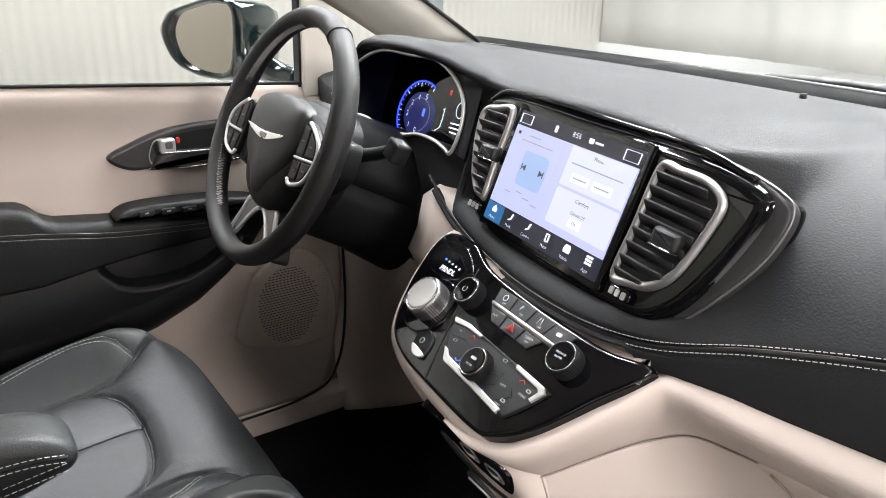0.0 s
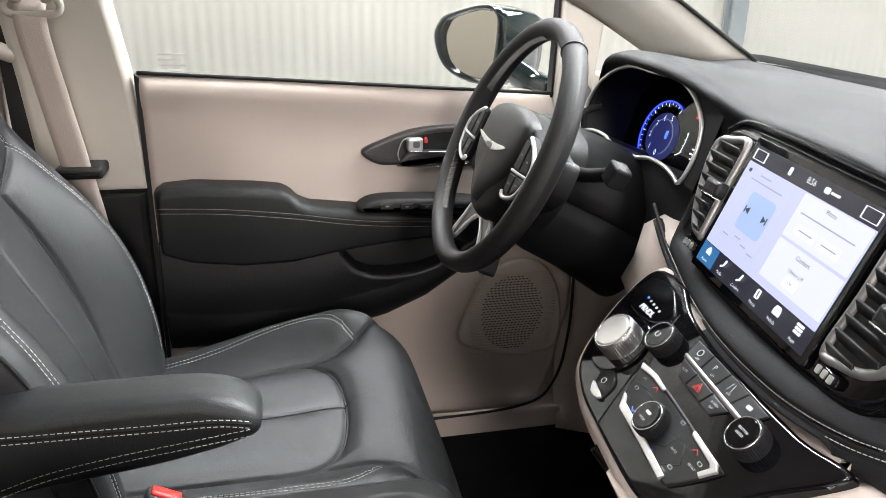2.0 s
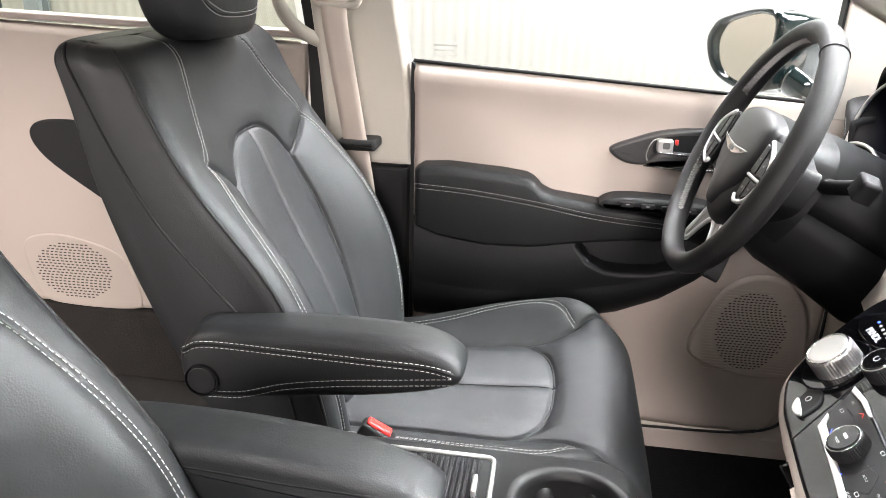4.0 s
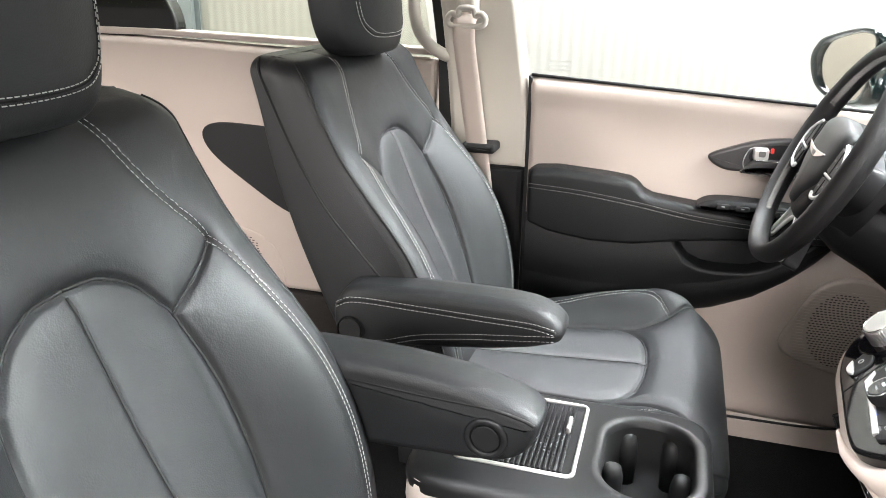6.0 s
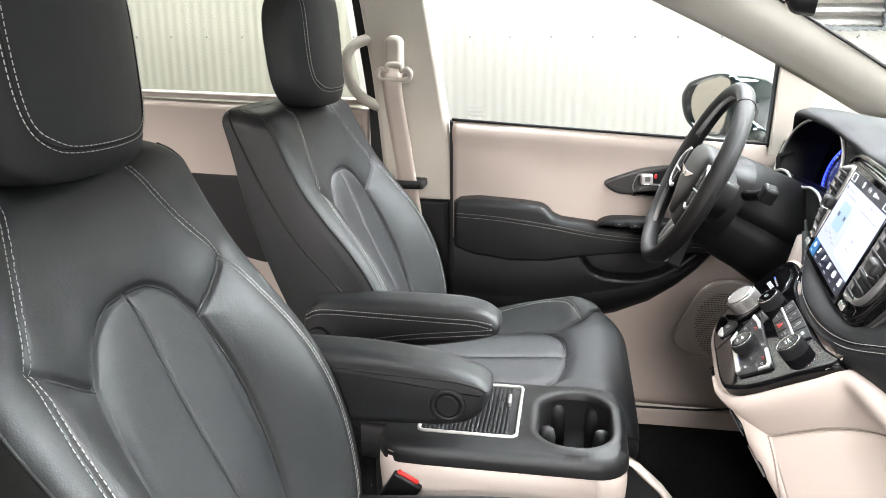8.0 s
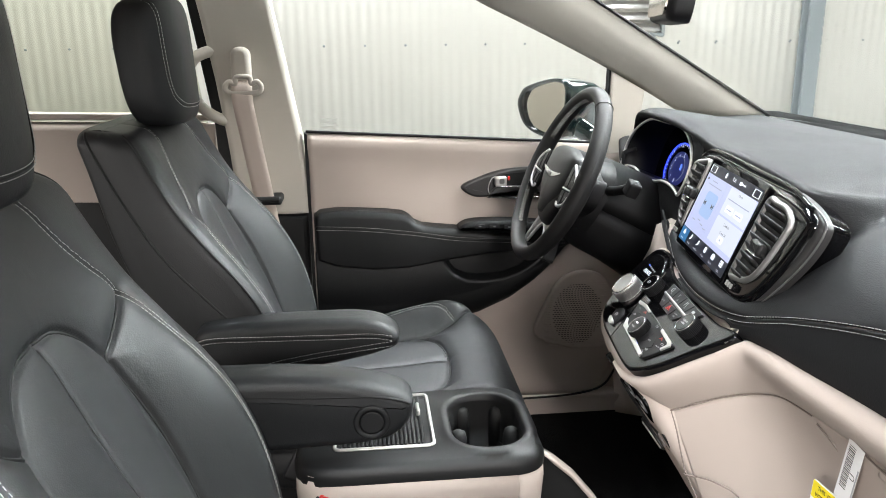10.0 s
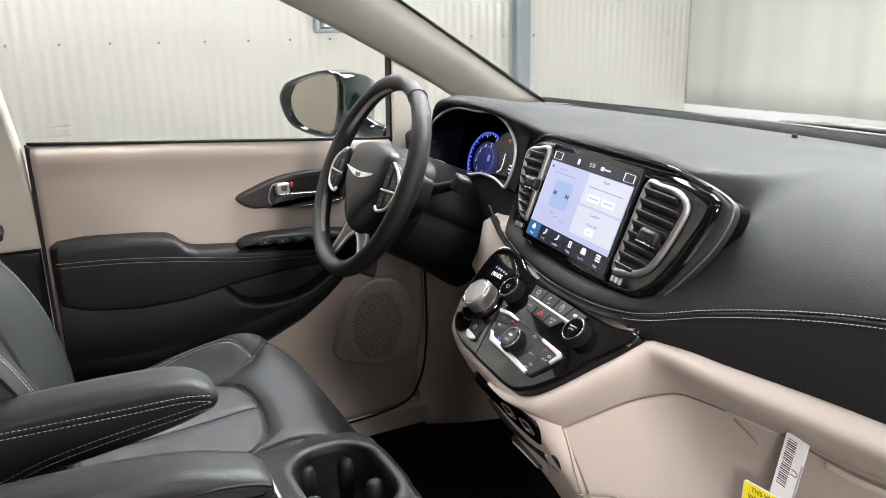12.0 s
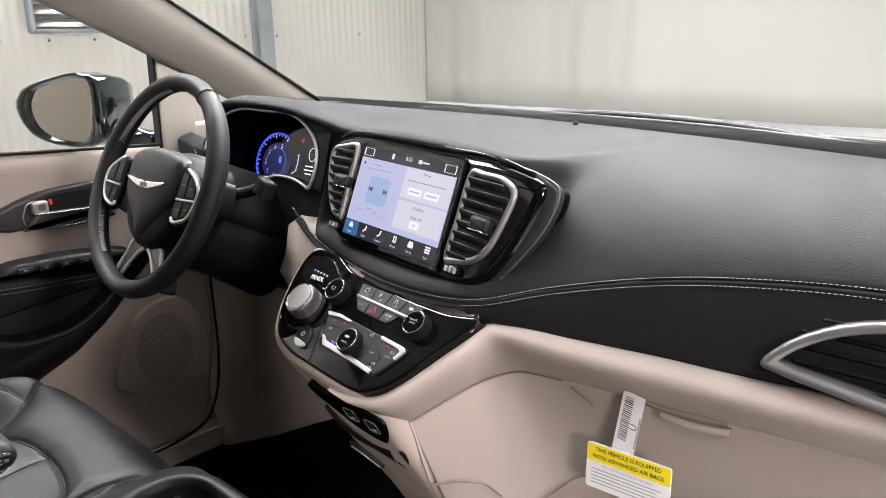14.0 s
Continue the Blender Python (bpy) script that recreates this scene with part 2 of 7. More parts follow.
def tube_data(path, r, seg=10, closed=False, squash=1.0):
    p = np.array(path, float)
    k = len(p)
    verts, faces = [], []
    up = None
    for i in range(k):
        t = p[(i + 1) % k] - p[i - 1] if closed or 0 < i < k - 1 else (p[1] - p[0] if i == 0 else p[-1] - p[-2])
        t = Vector(t).normalized()
        if up is None:
            up = Vector((0, 0, 1)) if abs(t.z) < 0.9 else Vector((1, 0, 0))
        up = (up - t * up.dot(t)).normalized()
        side = t.cross(up)
        rr = r[i] if hasattr(r, "__len__") else r
        for j in range(seg):
            a = 2 * math.pi * j / seg
            verts.append(Vector(p[i]) + up * (rr * math.cos(a)) + side * (rr * squash * math.sin(a)))
    for i in range(k if closed else k - 1):
        for j in range(seg):
            a, b = i * seg + j, i * seg + (j + 1) % seg
            c, d = ((i + 1) % k) * seg + (j + 1) % seg, ((i + 1) % k) * seg + j
            faces.append((a, b, c, d))
    if not closed:
        faces.append(tuple(reversed(range(seg))))
        faces.append(tuple(range((k - 1) * seg, k * seg)))
    return verts, faces


def tube(name, path, r, mat, parent, seg=10, closed=False, squash=1.0, label=""):
    v, f = tube_data(path, r, seg, closed, squash)
    return mk(name, v, f, mat, parent, label)


def sheet(name, rows, mat, parent=None, label="", thick=0.0, flip=False, kind="", smooth=True, category=""):
    """A surface through rows of points of equal count, given a back side at distance thick."""
    g = np.array(rows, float)
    nr, nc = g.shape[:2]
    verts = [tuple(v) for v in g.reshape(-1, 3)]
    faces = []
    for i in range(nr - 1):
        for j in range(nc - 1):
            q = (i * nc + j, i * nc + j + 1, (i + 1) * nc + j + 1, (i + 1) * nc + j)
            faces.append(q[::-1] if flip else q)
    if thick:
        du, dv = np.gradient(g, axis=0), np.gradient(g, axis=1)
        n = np.cross(dv, du)
        n /= -(np.linalg.norm(n, axis=2)[:, :, None] + 1e-12)
        if flip:
            n = -n
        k = len(verts)
        verts += [tuple(v) for v in (g + n * thick).reshape(-1, 3)]
        faces += [tuple(k + i for i in reversed(f)) for f in list(faces)]
        edge = [(0, j) for j in range(nc)] + [(i, nc - 1) for i in range(1, nr)] + [(nr - 1, j) for j in range(nc - 2, -1, -1)] + [(i, 0) for i in range(nr - 2, 0, -1)]
        for (a, b), (c, d) in zip(edge, edge[1:] + edge[:1]):
            p, q = a * nc + b, c * nc + d
            faces.append((q, p, p + k, q + k) if not flip else (p, q, q + k, p + k))
    ob = mk(name, verts, faces, mat, parent, label, smooth, category, kind)
    if thick:
        bm = bmesh.new()
        bm.from_mesh(ob.data)
        bmesh.ops.recalc_face_normals(bm, faces=bm.faces)
        bm.to_mesh(ob.data)
        bm.free()
    return ob


def lettering(text, size, m, x, y, z, mat, parent, name="lettering", align="CENTER", bold=0.0):
    cu = bpy.data.curves.new(name, "FONT")
    cu.body, cu.size, cu.align_x, cu.align_y, cu.offset, cu.resolution_u = text, size, align, "CENTER", bold, 2
    ob = bpy.data.objects.new(name, cu)
    me = bpy.data.meshes.new_from_object(ob)
    bpy.data.objects.remove(ob)
    verts = [m @ Vector((x + v.co.x, y + v.co.y, z)) for v in me.vertices]
    faces = [tuple(p.vertices) for p in me.polygons]
    bpy.data.meshes.remove(me)
    return mk(name, verts, faces, mat, parent, "", False)


def dashes(name, lines, mat, parent, length=0.0055, gap=0.0028, r=0.0007, lift=0.0006, label="", kind="stuff"):
    """Stitches along lines of (points, normals)."""
    verts, faces = [], []
    for p, n in lines:
        p, n = np.array(p, float), np.array(n, float)
        d = np.r_[0, np.cumsum(np.linalg.norm(np.diff(p, axis=0), axis=1))]
        s = 0.0
        while s + length < d[-1]:
            a = np.array([np.interp(s, d, p[:, i]) for i in range(3)])
            b = np.array([np.interp(s + length, d, p[:, i]) for i in range(3)])
            nn = Vector([np.interp(s + length / 2, d, n[:, i]) for i in range(3)]).normalized()
            t = Vector(b - a).normalized()
            w = t.cross(nn) * r
            a, b, k = Vector(a) + nn * lift, Vector(b) + nn * lift, len(verts)
            h = nn * r
            verts += [a - w - h, a + w - h, b + w - h, b - w - h, a - w * 0.5 + h * 0.3, a + w * 0.5 + h * 0.3, b + w * 0.5 + h * 0.3, b - w * 0.5 + h * 0.3]
            faces += [tuple(k + i for i in f) for f in ((4, 5, 6, 7), (0, 1, 5, 4), (1, 2, 6, 5), (2, 3, 7, 6), (3, 0, 4, 7))]
            s += length + gap
    return mk(name, verts, faces, mat, parent, label, False, "", kind)


def line_distance(x, s, lines):
    """Least distance of the points (x, s) from polylines in the same plane."""
    best = np.full(x.shape, 9.0)
    for ln in lines:
        ln = np.array(ln, float)
        for a, b in zip(ln, ln[1:]):
            ab = b - a
            t = np.clip(((x - a[0]) * ab[0] + (s - a[1]) * ab[1]) / (ab @ ab + 1e-12), 0, 1)
            best = np.minimum(best, np.hypot(x - a[0] - t * ab[0], s - a[1] - t * ab[1]))
    return best


def normals_of(g):
    n = np.cross(np.gradient(g, axis=1), np.gradient(g, axis=0))
    return n / (np.linalg.norm(n, axis=2)[:, :, None] + 1e-12)


def smoothstep(a, b, x):
    t = np.clip((np.asarray(x, float) - a) / (b - a), 0, 1)
    return t * t * (3 - 2 * t)

# ---- the garage ----
YZ = Matrix(((0, 0, 1, 0), (1, 0, 0, 0), (0, 1, 0, 0), (0, 0, 0, 1)))


def yz(x):
    """Plane of a side panel: across is y, up is z, the normal points to the right of the car."""
    m = YZ.copy()
    m.translation = (x, 0, 0)
    return m


def solid(name, x0, x1, y0, y1, z0, z1, mat, kind="structure", label="", bev=0.0, parent=None, category=""):
    bm = bmesh.new()
    box(bm, x0, x1, y0, y1, z0, z1, Matrix(), bev)
    return part(name, bm, mat, parent, label, False, kind, category)


solid("ground", -5.2, 8.2, -7.2, 12.2, -0.1, 0.0, CONCRETE, label="pale painted concrete garage floor")
solid("ceiling", -5.2, 8.2, -7.2, 12.2, 4.3, 4.4, CEILGREY, label="grey steel garage ceiling")
solid("wall_east", 8.0, 8.2, -7.2, 12.2, 0.0, 4.3, CEILWHITE, label="plain white garage wall")
solid("wall_south", -3.6, 8.0, -7.2, -7.0, 0.0, 4.3, CEILWHITE, label="plain white garage wall")
solid("wall_north", -5.2, 8.0, 12.0, 12.2, 0.0, 4.3, CEILWHITE, label="plain white garage wall")
solid("wall_west_far", -5.2, -5.0, 4.3, 12.0, 0.0, 4.3, CEILWHITE, label="plain white garage wall")

PITCH = 0.0595
ys = np.arange(-7.0, 4.285, PITCH / 8)
xs = -3.5 + 0.0017 * np.tanh(1.5 * np.sin(ys / PITCH * 2 * math.pi))
sheet("wall_west", [[(x, y, z) for x, y in zip(xs, ys)] for z in (0.0, 4.3)], WALLSHEET, label="white corrugated steel sheet wall with screw rows", thick=0.1, kind="structure")
screws = bmesh.new()
for row in (0.15, 1.35, 2.55, 3.75):
    for k in range(-26, 18):
        m = Matrix.Translation((-3.488, 0.03 + 0.238 * k, row)) @ Matrix.Rotation(math.pi / 2, 4, "Y")
        bmesh.ops.create_cone(screws, cap_ends=True, segments=6, radius1=0.008, radius2=0.005, depth=0.008, matrix=m)
part("wall_screw_row", screws, GREYSTEEL, None, "rows of small grey steel screws in the sheet wall", kind="stuff", category="screws")
for cy in (2.745, -2.82):
    bm = bmesh.new()
    for a, b, c, d in ((-3.49, -3.475, -0.045, 0.045), (-3.475, -3.40, -0.006, 0.006), (-3.40, -3.385, -0.045, 0.045)):
        box(bm, a, b, cy + c, cy + d, 0.0, 4.3)
    tagged(part("steel_column", bm, GREYSTEEL, None, "grey painted steel column against the corrugated wall", smooth=False), category="column")

# wall-mounted louvred vent
VENT_AT = (-3.46, 1.63, 1.385)
wv = thing("wall_vent", VENT_AT, "galvanised louvred vent box on the corrugated wall", "vent")
fr = bmesh.new()
hollow(fr, rounded(0.46, 0.5, 0.012, 3, 1.59, 1.635), yz(-3.485), 0.022, 0.0, 0.06, 0.004)
part("frame", fr, GREYSTEEL, wv)
for k in range(7):
    bm = bmesh.new()
    box(bm, 1.385, 1.795, -0.03, 0.03, -0.002, 0.002)
    bmesh.ops.transform(bm, matrix=Matrix.Translation((-3.455, 0, 1.44 + 0.065 * k)) @ Matrix.Rotation(radians(50), 4, "Y") @ Matrix(((0, 1, 0, 0), (1, 0, 0, 0), (0, 0, 1, 0), (0, 0, 0, 1))), verts=bm.verts)
    part("slat", bm, SATIN, wv)

# hanging tarp that closes the bay, clear of the floor
tx = np.linspace(-3.56, 7.9, 440)
fold = 0.045 * np.sin(tx * 2.1 + 0.5) + 0.030 * np.sin(tx * 5.3 + 1.0) + 0.012 * np.sin(tx * 13.0) + 0.006 * np.sin(tx * 29.0 + 2.0)
tarp_rows = []
for z in (0.82, 1.0, 1.2, 1.6, 2.4, 3.4, 4.28):
    tarp_rows.append([(x, 4.3 + 0.6 * f * (1.2 - 0.12 * z), z) for x, f in zip(tx, fold)])
sheet("hanging_curtain", tarp_rows, TARP, label="white tarpaulin curtain hanging in soft folds", thick=0.004, category="curtain")

# unseen fixture boxes above four of the added lamps
for lx, ly in ((-2.5, 0.5), (-2.2, -2.6), (2.4, 0.9), (2.7, -1.2)):
    solid("ceiling_light", lx - 0.3, lx + 0.3, ly - 1.15, ly + 1.15, 3.95, 4.3, CEILWHITE, "", "white box ceiling light fixture", 0.01, category="light")

# ---- car body round the cabin ----
CAR = 0.045
FLOOR = 0.38
solid("cabin_floor", -0.79, 0.88, -2.4, 1.15, 0.28, FLOOR, CARPET, label="black carpeted cabin floor")
solid("firewall", -0.79, 0.88, 1.15, 1.20, 0.28, 1.17, RUBBER, label="black firewall behind the footwell")
solid("under_body", -0.85, 0.94, -2.5, 1.6, 0.16, 0.278, RUBBER, label="dark car underbody")
for side in (-1, 1):
    solid("wheel_block", CAR + side * 0.6 - 0.1, CAR + side * 0.6 + 0.1, -2.2, -1.7, 0.0, 0.16, RUBBER, label="dark tyre under the car")
    solid("wheel_block", CAR + side * 0.6 - 0.1, CAR + side * 0.6 + 0.1, 1.0, 1.5, 0.0, 0.16, RUBBER, label="dark tyre under the car")
# driver's side sill and hinge pillar trim
bm = bmesh.new()
slab(bm, [(-0.34, 0.28), (1.15, 0.28), (1.15, 0.43), (0.75, 0.43), (-0.34, 0.43)], yz(-0.86), 0.0, 0.135, 0.008)
part("door_sill", bm, BEIGEHARD, None, "beige plastic door sill trim", kind="structure", smooth=False)
REARCARPET = material("brown_black_carpet", (0.026, 0.0235, 0.0215), 0.95, spec=0.1, grain=1.0, grain_size=0.004, mottle=0.3, mottle_size=0.05)
solid("rear_step", -0.86, -0.775, -2.38, -0.35, 0.28, 0.566, REARCARPET, label="dark carpeted step under the sliding door", bev=0.008)
solid("rear_carpet", -0.77, 0.78, -2.38, -0.42, FLOOR + 0.001, FLOOR + 0.012, REARCARPET, label="dark brown carpet of the second row", bev=0.004)
solid("passenger_sill", 0.80, 0.90, -2.3, 1.15, 0.28, 0.405, BEIGEHARD, label="beige plastic passenger door sill", bev=0.008)
kick_rows = []
for y, x in ((0.685, -0.755), (0.74, -0.725), (0.80, -0.70), (0.9, -0.675), (1.0, -0.64), (1.14, -0.60)):
    kick_rows.append([(x - 0.02, y, 1.12), (x - 0.005, y, 1.0), (x, y, 0.8), (x, y, 0.6), (x + 0.005, y, 0.48), (x + 0.03, y, 0.40), (x + 0.045, y, 0.375)])
solid("hinge_pillar", -0.86, -0.775, 0.58, 1.16, 0.28, 1.12, BEIGEHARD, label="beige metal hinge pillar behind the door")
sheet("hinge_pillar_trim", kick_rows, BEIGEHARD, label="beige kick panel beside the footwell", thick=0.01, kind="structure")

# A pillar: a padded beam that leans back and inwards
pil = []
for z in np.linspace(1.185, 1.615, 18):
    lean = 0.167 * (z - 1.2)
    bow = math.sin(math.pi * min(1.0, max(0.0, (z - 1.21) / 0.25)))
    lo = np.array((-0.745 + lean, 0.79 - 1.95 * (z - 1.218) + 0.018 * bow, z))
    hi = np.array((-0.72 + lean, 1.045 - 1.71 * (z - 1.193), z))
    row = []
    for k in np.linspace(0, 1, 11):
        p = lo * (1 - k) + hi * k
        p[0] += 0.024 * math.sin(math.pi * k)
        row.append(p)
    pil.append(row)
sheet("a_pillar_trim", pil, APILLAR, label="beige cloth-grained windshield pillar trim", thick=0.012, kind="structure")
tube("windshield_seal", [(r[-1][0] + 0.003, r[-1][1] + 0.003, r[-1][2]) for r in pil], 0.0042, RUBBER, None, 8)
tagged(bpy.data.objects["windshield_seal"], "black rubber windshield edge", "", "", "structure")
# mirror post in front of the door window
plate("window_post", [(0.632, 1.10), (0.715, 1.10), (0.716, 1.17), (0.726, 1.262), (0.70, 1.29), (0.638, 1.33)], yz(-0.765), 0.0, 0.03, PILLAR, None, 0.006, "beige trim post between window and quarter glass", kind="structure")
plate("window_channel", [(0.628, 1.12), (0.633, 1.12), (0.637, 1.335), (0.633, 1.342)], yz(-0.766), 0.0, 0.026, RUBBER, None, 0.003, "black rubber window channel", kind="structure")
plate("quarter_base", [(0.70, 1.10), (0.92, 1.08), (0.92, 1.165), (0.70, 1.165)], yz(-0.775), 0.0, 0.03, PILLAR, None, 0.006, "beige trim below the quarter glass", kind="structure")

# B pillar of the driver's side
plate("b_pillar_trim", [(-0.300, 0.968), (-0.124, 0.968), (-0.134, 1.16), (-0.168, 1.36), (-0.215, 1.62), (-0.385, 1.62), (-0.352, 1.44), (-0.330, 1.30), (-0.313, 1.16), (-0.304, 1.05)], yz(-0.775), 0.0, 0.045, PILLAR, None, 0.012, "beige upper pillar trim behind the driver's door", smooth=True, kind="structure")
plate("b_pillar_lower", [(-0.30, 0.40), (-0.10, 0.40), (-0.130, 0.60), (-0.130, 0.965), (-0.30, 0.965)], yz(-0.79), 0.0, 0.068, PLASTIC, None, 0.014, "black lower pillar trim behind the driver's door", kind="structure")
plate("b_pillar_right", [(-0.46, 0.40), (-0.205, 0.40), (-0.205, 1.2), (-0.23, 1.62), (-0.46, 1.62)], yz(0.80), 0.0, 0.05, PILLAR, None, 0.012, "beige pillar trim beside the passenger seat", kind="structure")
solid("roof", CAR - 0.72, CAR + 0.72, -2.4, 0.22, 1.62, 1.68, BEIGEHARD, label="beige headliner and roof", bev=0.01)
solid("roof_header", CAR - 0.70, CAR + 0.70, 0.223, 0.33, 1.612, 1.68, BEIGEHARD, label="beige windshield header trim", bev=0.01)
solid("tailgate_trim", -0.79, 0.88, -2.45, -2.40, 0.28, 1.12, BEIGEHARD, label="beige trim closing the rear of the cabin")

# sliding door of the second row on the driver's side
sd = thing("sliding_door", (-0.80, -1.2, 0.43), "beige sliding door panel with a black pull recess", "car door")
plate("panel", [(-2.38, 0.572), (-0.37, 0.572), (-0.35, 1.19), (-0.8, 1.203), (-1.1, 1.214), (-2.38, 1.23)], yz(-0.83), 0.0, 0.06, BEIGE, sd, 0.015, smooth=True)
plate("sill_trim", [(-2.38, 1.212), (-1.1, 1.220), (-0.36, 1.20), (-0.36, 1.215), (-1.1, 1.236), (-2.38, 1.246)], yz(-0.83), 0.0, 0.05, BEIGEHARD, sd, 0.004)
plate("pull_recess", curve([(-0.98, 0.985), (-0.93, 1.012), (-0.78, 1.01), (-0.55, 1.0), (-0.47, 0.97), (-0.47, 0.80), (-0.62, 0.765), (-0.74, 0.79), (-0.86, 0.86), (-0.955, 0.93)], 6, True), yz(-0.772), 0.0, 0.008, PLASTIC, sd, 0.004, "black plastic pull recess")
spo = plate("speaker_grille", curve([(-1.045, 0.715), (-0.99, 0.745), (-0.90, 0.74), (-0.80, 0.70), (-0.765, 0.60), (-0.80, 0.572), (-0.99, 0.575), (-1.03, 0.62)], 6, True), yz(-0.772), 0.0, 0.005, BEIGE, sd, 0.004, "beige perforated speaker grille", True)
dots, dfaces = [], []
for i in range(-9, 10):
    z = 0.660 + 0.0072 * i
    hw = 0.098 * math.sqrt(max(0.0, 1 - (i / 9.8) ** 2))
    for j in range(int(2 * hw / 0.011)):
        y = -0.922 - hw + 0.011 * (j + 0.3 + 0.5 * (i % 2))
        k = len(dots)
        dots += [(-0.7664, y + a, z + b) for a, b in ((-0.0034, -0.0014), (0.0034, -0.0014), (0.0034, 0.0014), (-0.0034, 0.0014))]
        dfaces.append((k, k + 1, k + 2, k + 3))
mk("grille_slots", dots, dfaces, GRILLE, spo, "rows of dark slots", False, "", "stuff")
plate("c_pillar_trim", curve([(-1.10, 1.225), (-1.045, 1.23), (-1.06, 1.30), (-1.13, 1.38), (-1.3, 1.45), (-1.3, 1.225)], 5, True), yz(-0.83), 0.0, 0.04, PLASTIC, None, 0.006, "black pillar trim by the rear window", kind="structure")
plate("rear_seal", [(-0.345, 0.98), (-0.31, 0.98), (-0.31, 1.19), (-0.352, 1.62), (-0.408, 1.62), (-0.347, 1.19)], yz(-0.805), 0.0, 0.028, RUBBER, None, 0.003, "black rubber window seal", kind="structure")
gr = curve([(-0.750, -0.318, 1.368), (-0.738, -0.345, 1.364), (-0.728, -0.372, 1.350), (-0.724, -0.387, 1.322), (-0.724, -0.385, 1.285), (-0.726, -0.374, 1.252), (-0.732, -0.352, 1.225), (-0.742, -0.322, 1.206), (-0.750, -0.302, 1.200)], 6)
gh = thing("grab_handle", (-0.79, -0.4, 1.2), "beige plastic grab handle on the pillar", "handle")
tube("grip", gr, 0.0135, PILLAR, gh, 12, squash=1.15)

# glass

def pane(name, pts, label, lean=0.0, mat=None):
    """Flat or bent glass of 4 mm through four corners: bottom rear, bottom front, top front, top rear."""
    a, b, c, d = (np.array(p, float) for p in pts)
    rows = []
    for t in np.linspace(0, 1, 5):
        row = []
        for s in np.linspace(0, 1, 41 if lean else 4):
            p = (a * (1 - s) + b * s) * (1 - t) + (d * (1 - s) + c * s) * t
            p = p + np.array((0, lean * math.sin(math.pi * s), 0))
            row.append(p)
        rows.append(row)
    ob = sheet(name, rows, mat or GLASS, None, label, 0.004, kind="structure", smooth=False)
    ob.visible_shadow = False
    return ob


win_rows = []
for z in np.linspace(1.09, 1.60, 24):
    front_y = min(0.64, 0.79 - 1.95 * (z - 1.218) + 0.03)
    win_rows.append([(-0.775 + 0.085 * (z - 1.09) / 0.51, y, z) for y in np.linspace(-0.13 - 0.08 * (z - 1.09) / 0.51, front_y, 6)])
wd = sheet("window_driver", win_rows, GLASS, None, "clear driver's door window", 0.004, kind="structure", smooth=False)
wd.visible_shadow = False
pane("window_rear", ((-0.81, -2.3, 1.20), (-0.81, -0.37, 1.19), (-0.72, -0.41, 1.60), (-0.72, -2.3, 1.60)), "faintly tinted sliding door window", 0.0, TINTED)
pane("windshield", ((-0.74, 1.03, 1.19), (0.83, 1.03, 1.19), (0.72, 0.292, 1.64), (-0.63, 0.292, 1.64)), "clear windshield", 0.06)

# hood and cowl seen over the dashboard
COWLBLACK = material("weathered_cowl_plastic", (0.008, 0.008, 0.008), 0.9, spec=0.04, grain=0.3, grain_size=0.002, mottle=0.15)
cow = []
for x in np.linspace(-0.80, 0.89, 30):
    w = 1.05 - 0.13 * max(0.0, x + 0.4) ** 2
    cow.append([(x, w - 0.02, 1.180), (x, w + 0.02, 1.197), (x, w + 0.07, 1.194), (x, w + 0.12, 1.15), (x, w + 0.6, 1.08)])
sheet("cowl", cow, COWLBLACK, label="black cowl panel at the windshield base", thick=0.01, kind="structure", flip=True)
wp = thing("windshield_wiper", (0.0, 1.06, 1.19), "black windshield wiper lying on the cowl", "wiper")
tube("arm", curve([(0.55, 0.985, 1.187), (0.35, 1.03, 1.200), (0.12, 1.06, 1.202), (-0.02, 1.07, 1.196)], 6), 0.006, RUBBER, wp, 8, squash=1.8)
tube("blade", curve([(0.62, 0.955, 1.190), (0.3, 1.02, 1.196), (-0.05, 1.06, 1.195), (-0.25, 1.075, 1.193)], 6), 0.005, RUBBER, wp, 6)

# ---- driver's door ----
GREYPOD = material("dark_satin_pod", (0.028, 0.026, 0.026), 0.38, mottle=0.06)
dd = thing("driver_door", (-0.75, 0.28, 0.43), "beige and black vinyl driver's door panel, closed", "car door")
DX = -0.735


def belly(y, z):
    """Inward relief of the beige panel."""
    up = 0.012 * math.exp(-((z - 1.155) / 0.03) ** 2)
    low = 0.018 * float(smoothstep(0.80, 0.55, z)) * float(smoothstep(0.2, 0.5, y))
    dip = -0.008 * math.exp(-((z - 1.06) / 0.05) ** 2) * float(smoothstep(0.0, 0.15, y) * smoothstep(0.55, 0.40, y))
    return up + low + dip


def top_edge(y):
    return 1.172 - 0.06 * (y + 0.126)


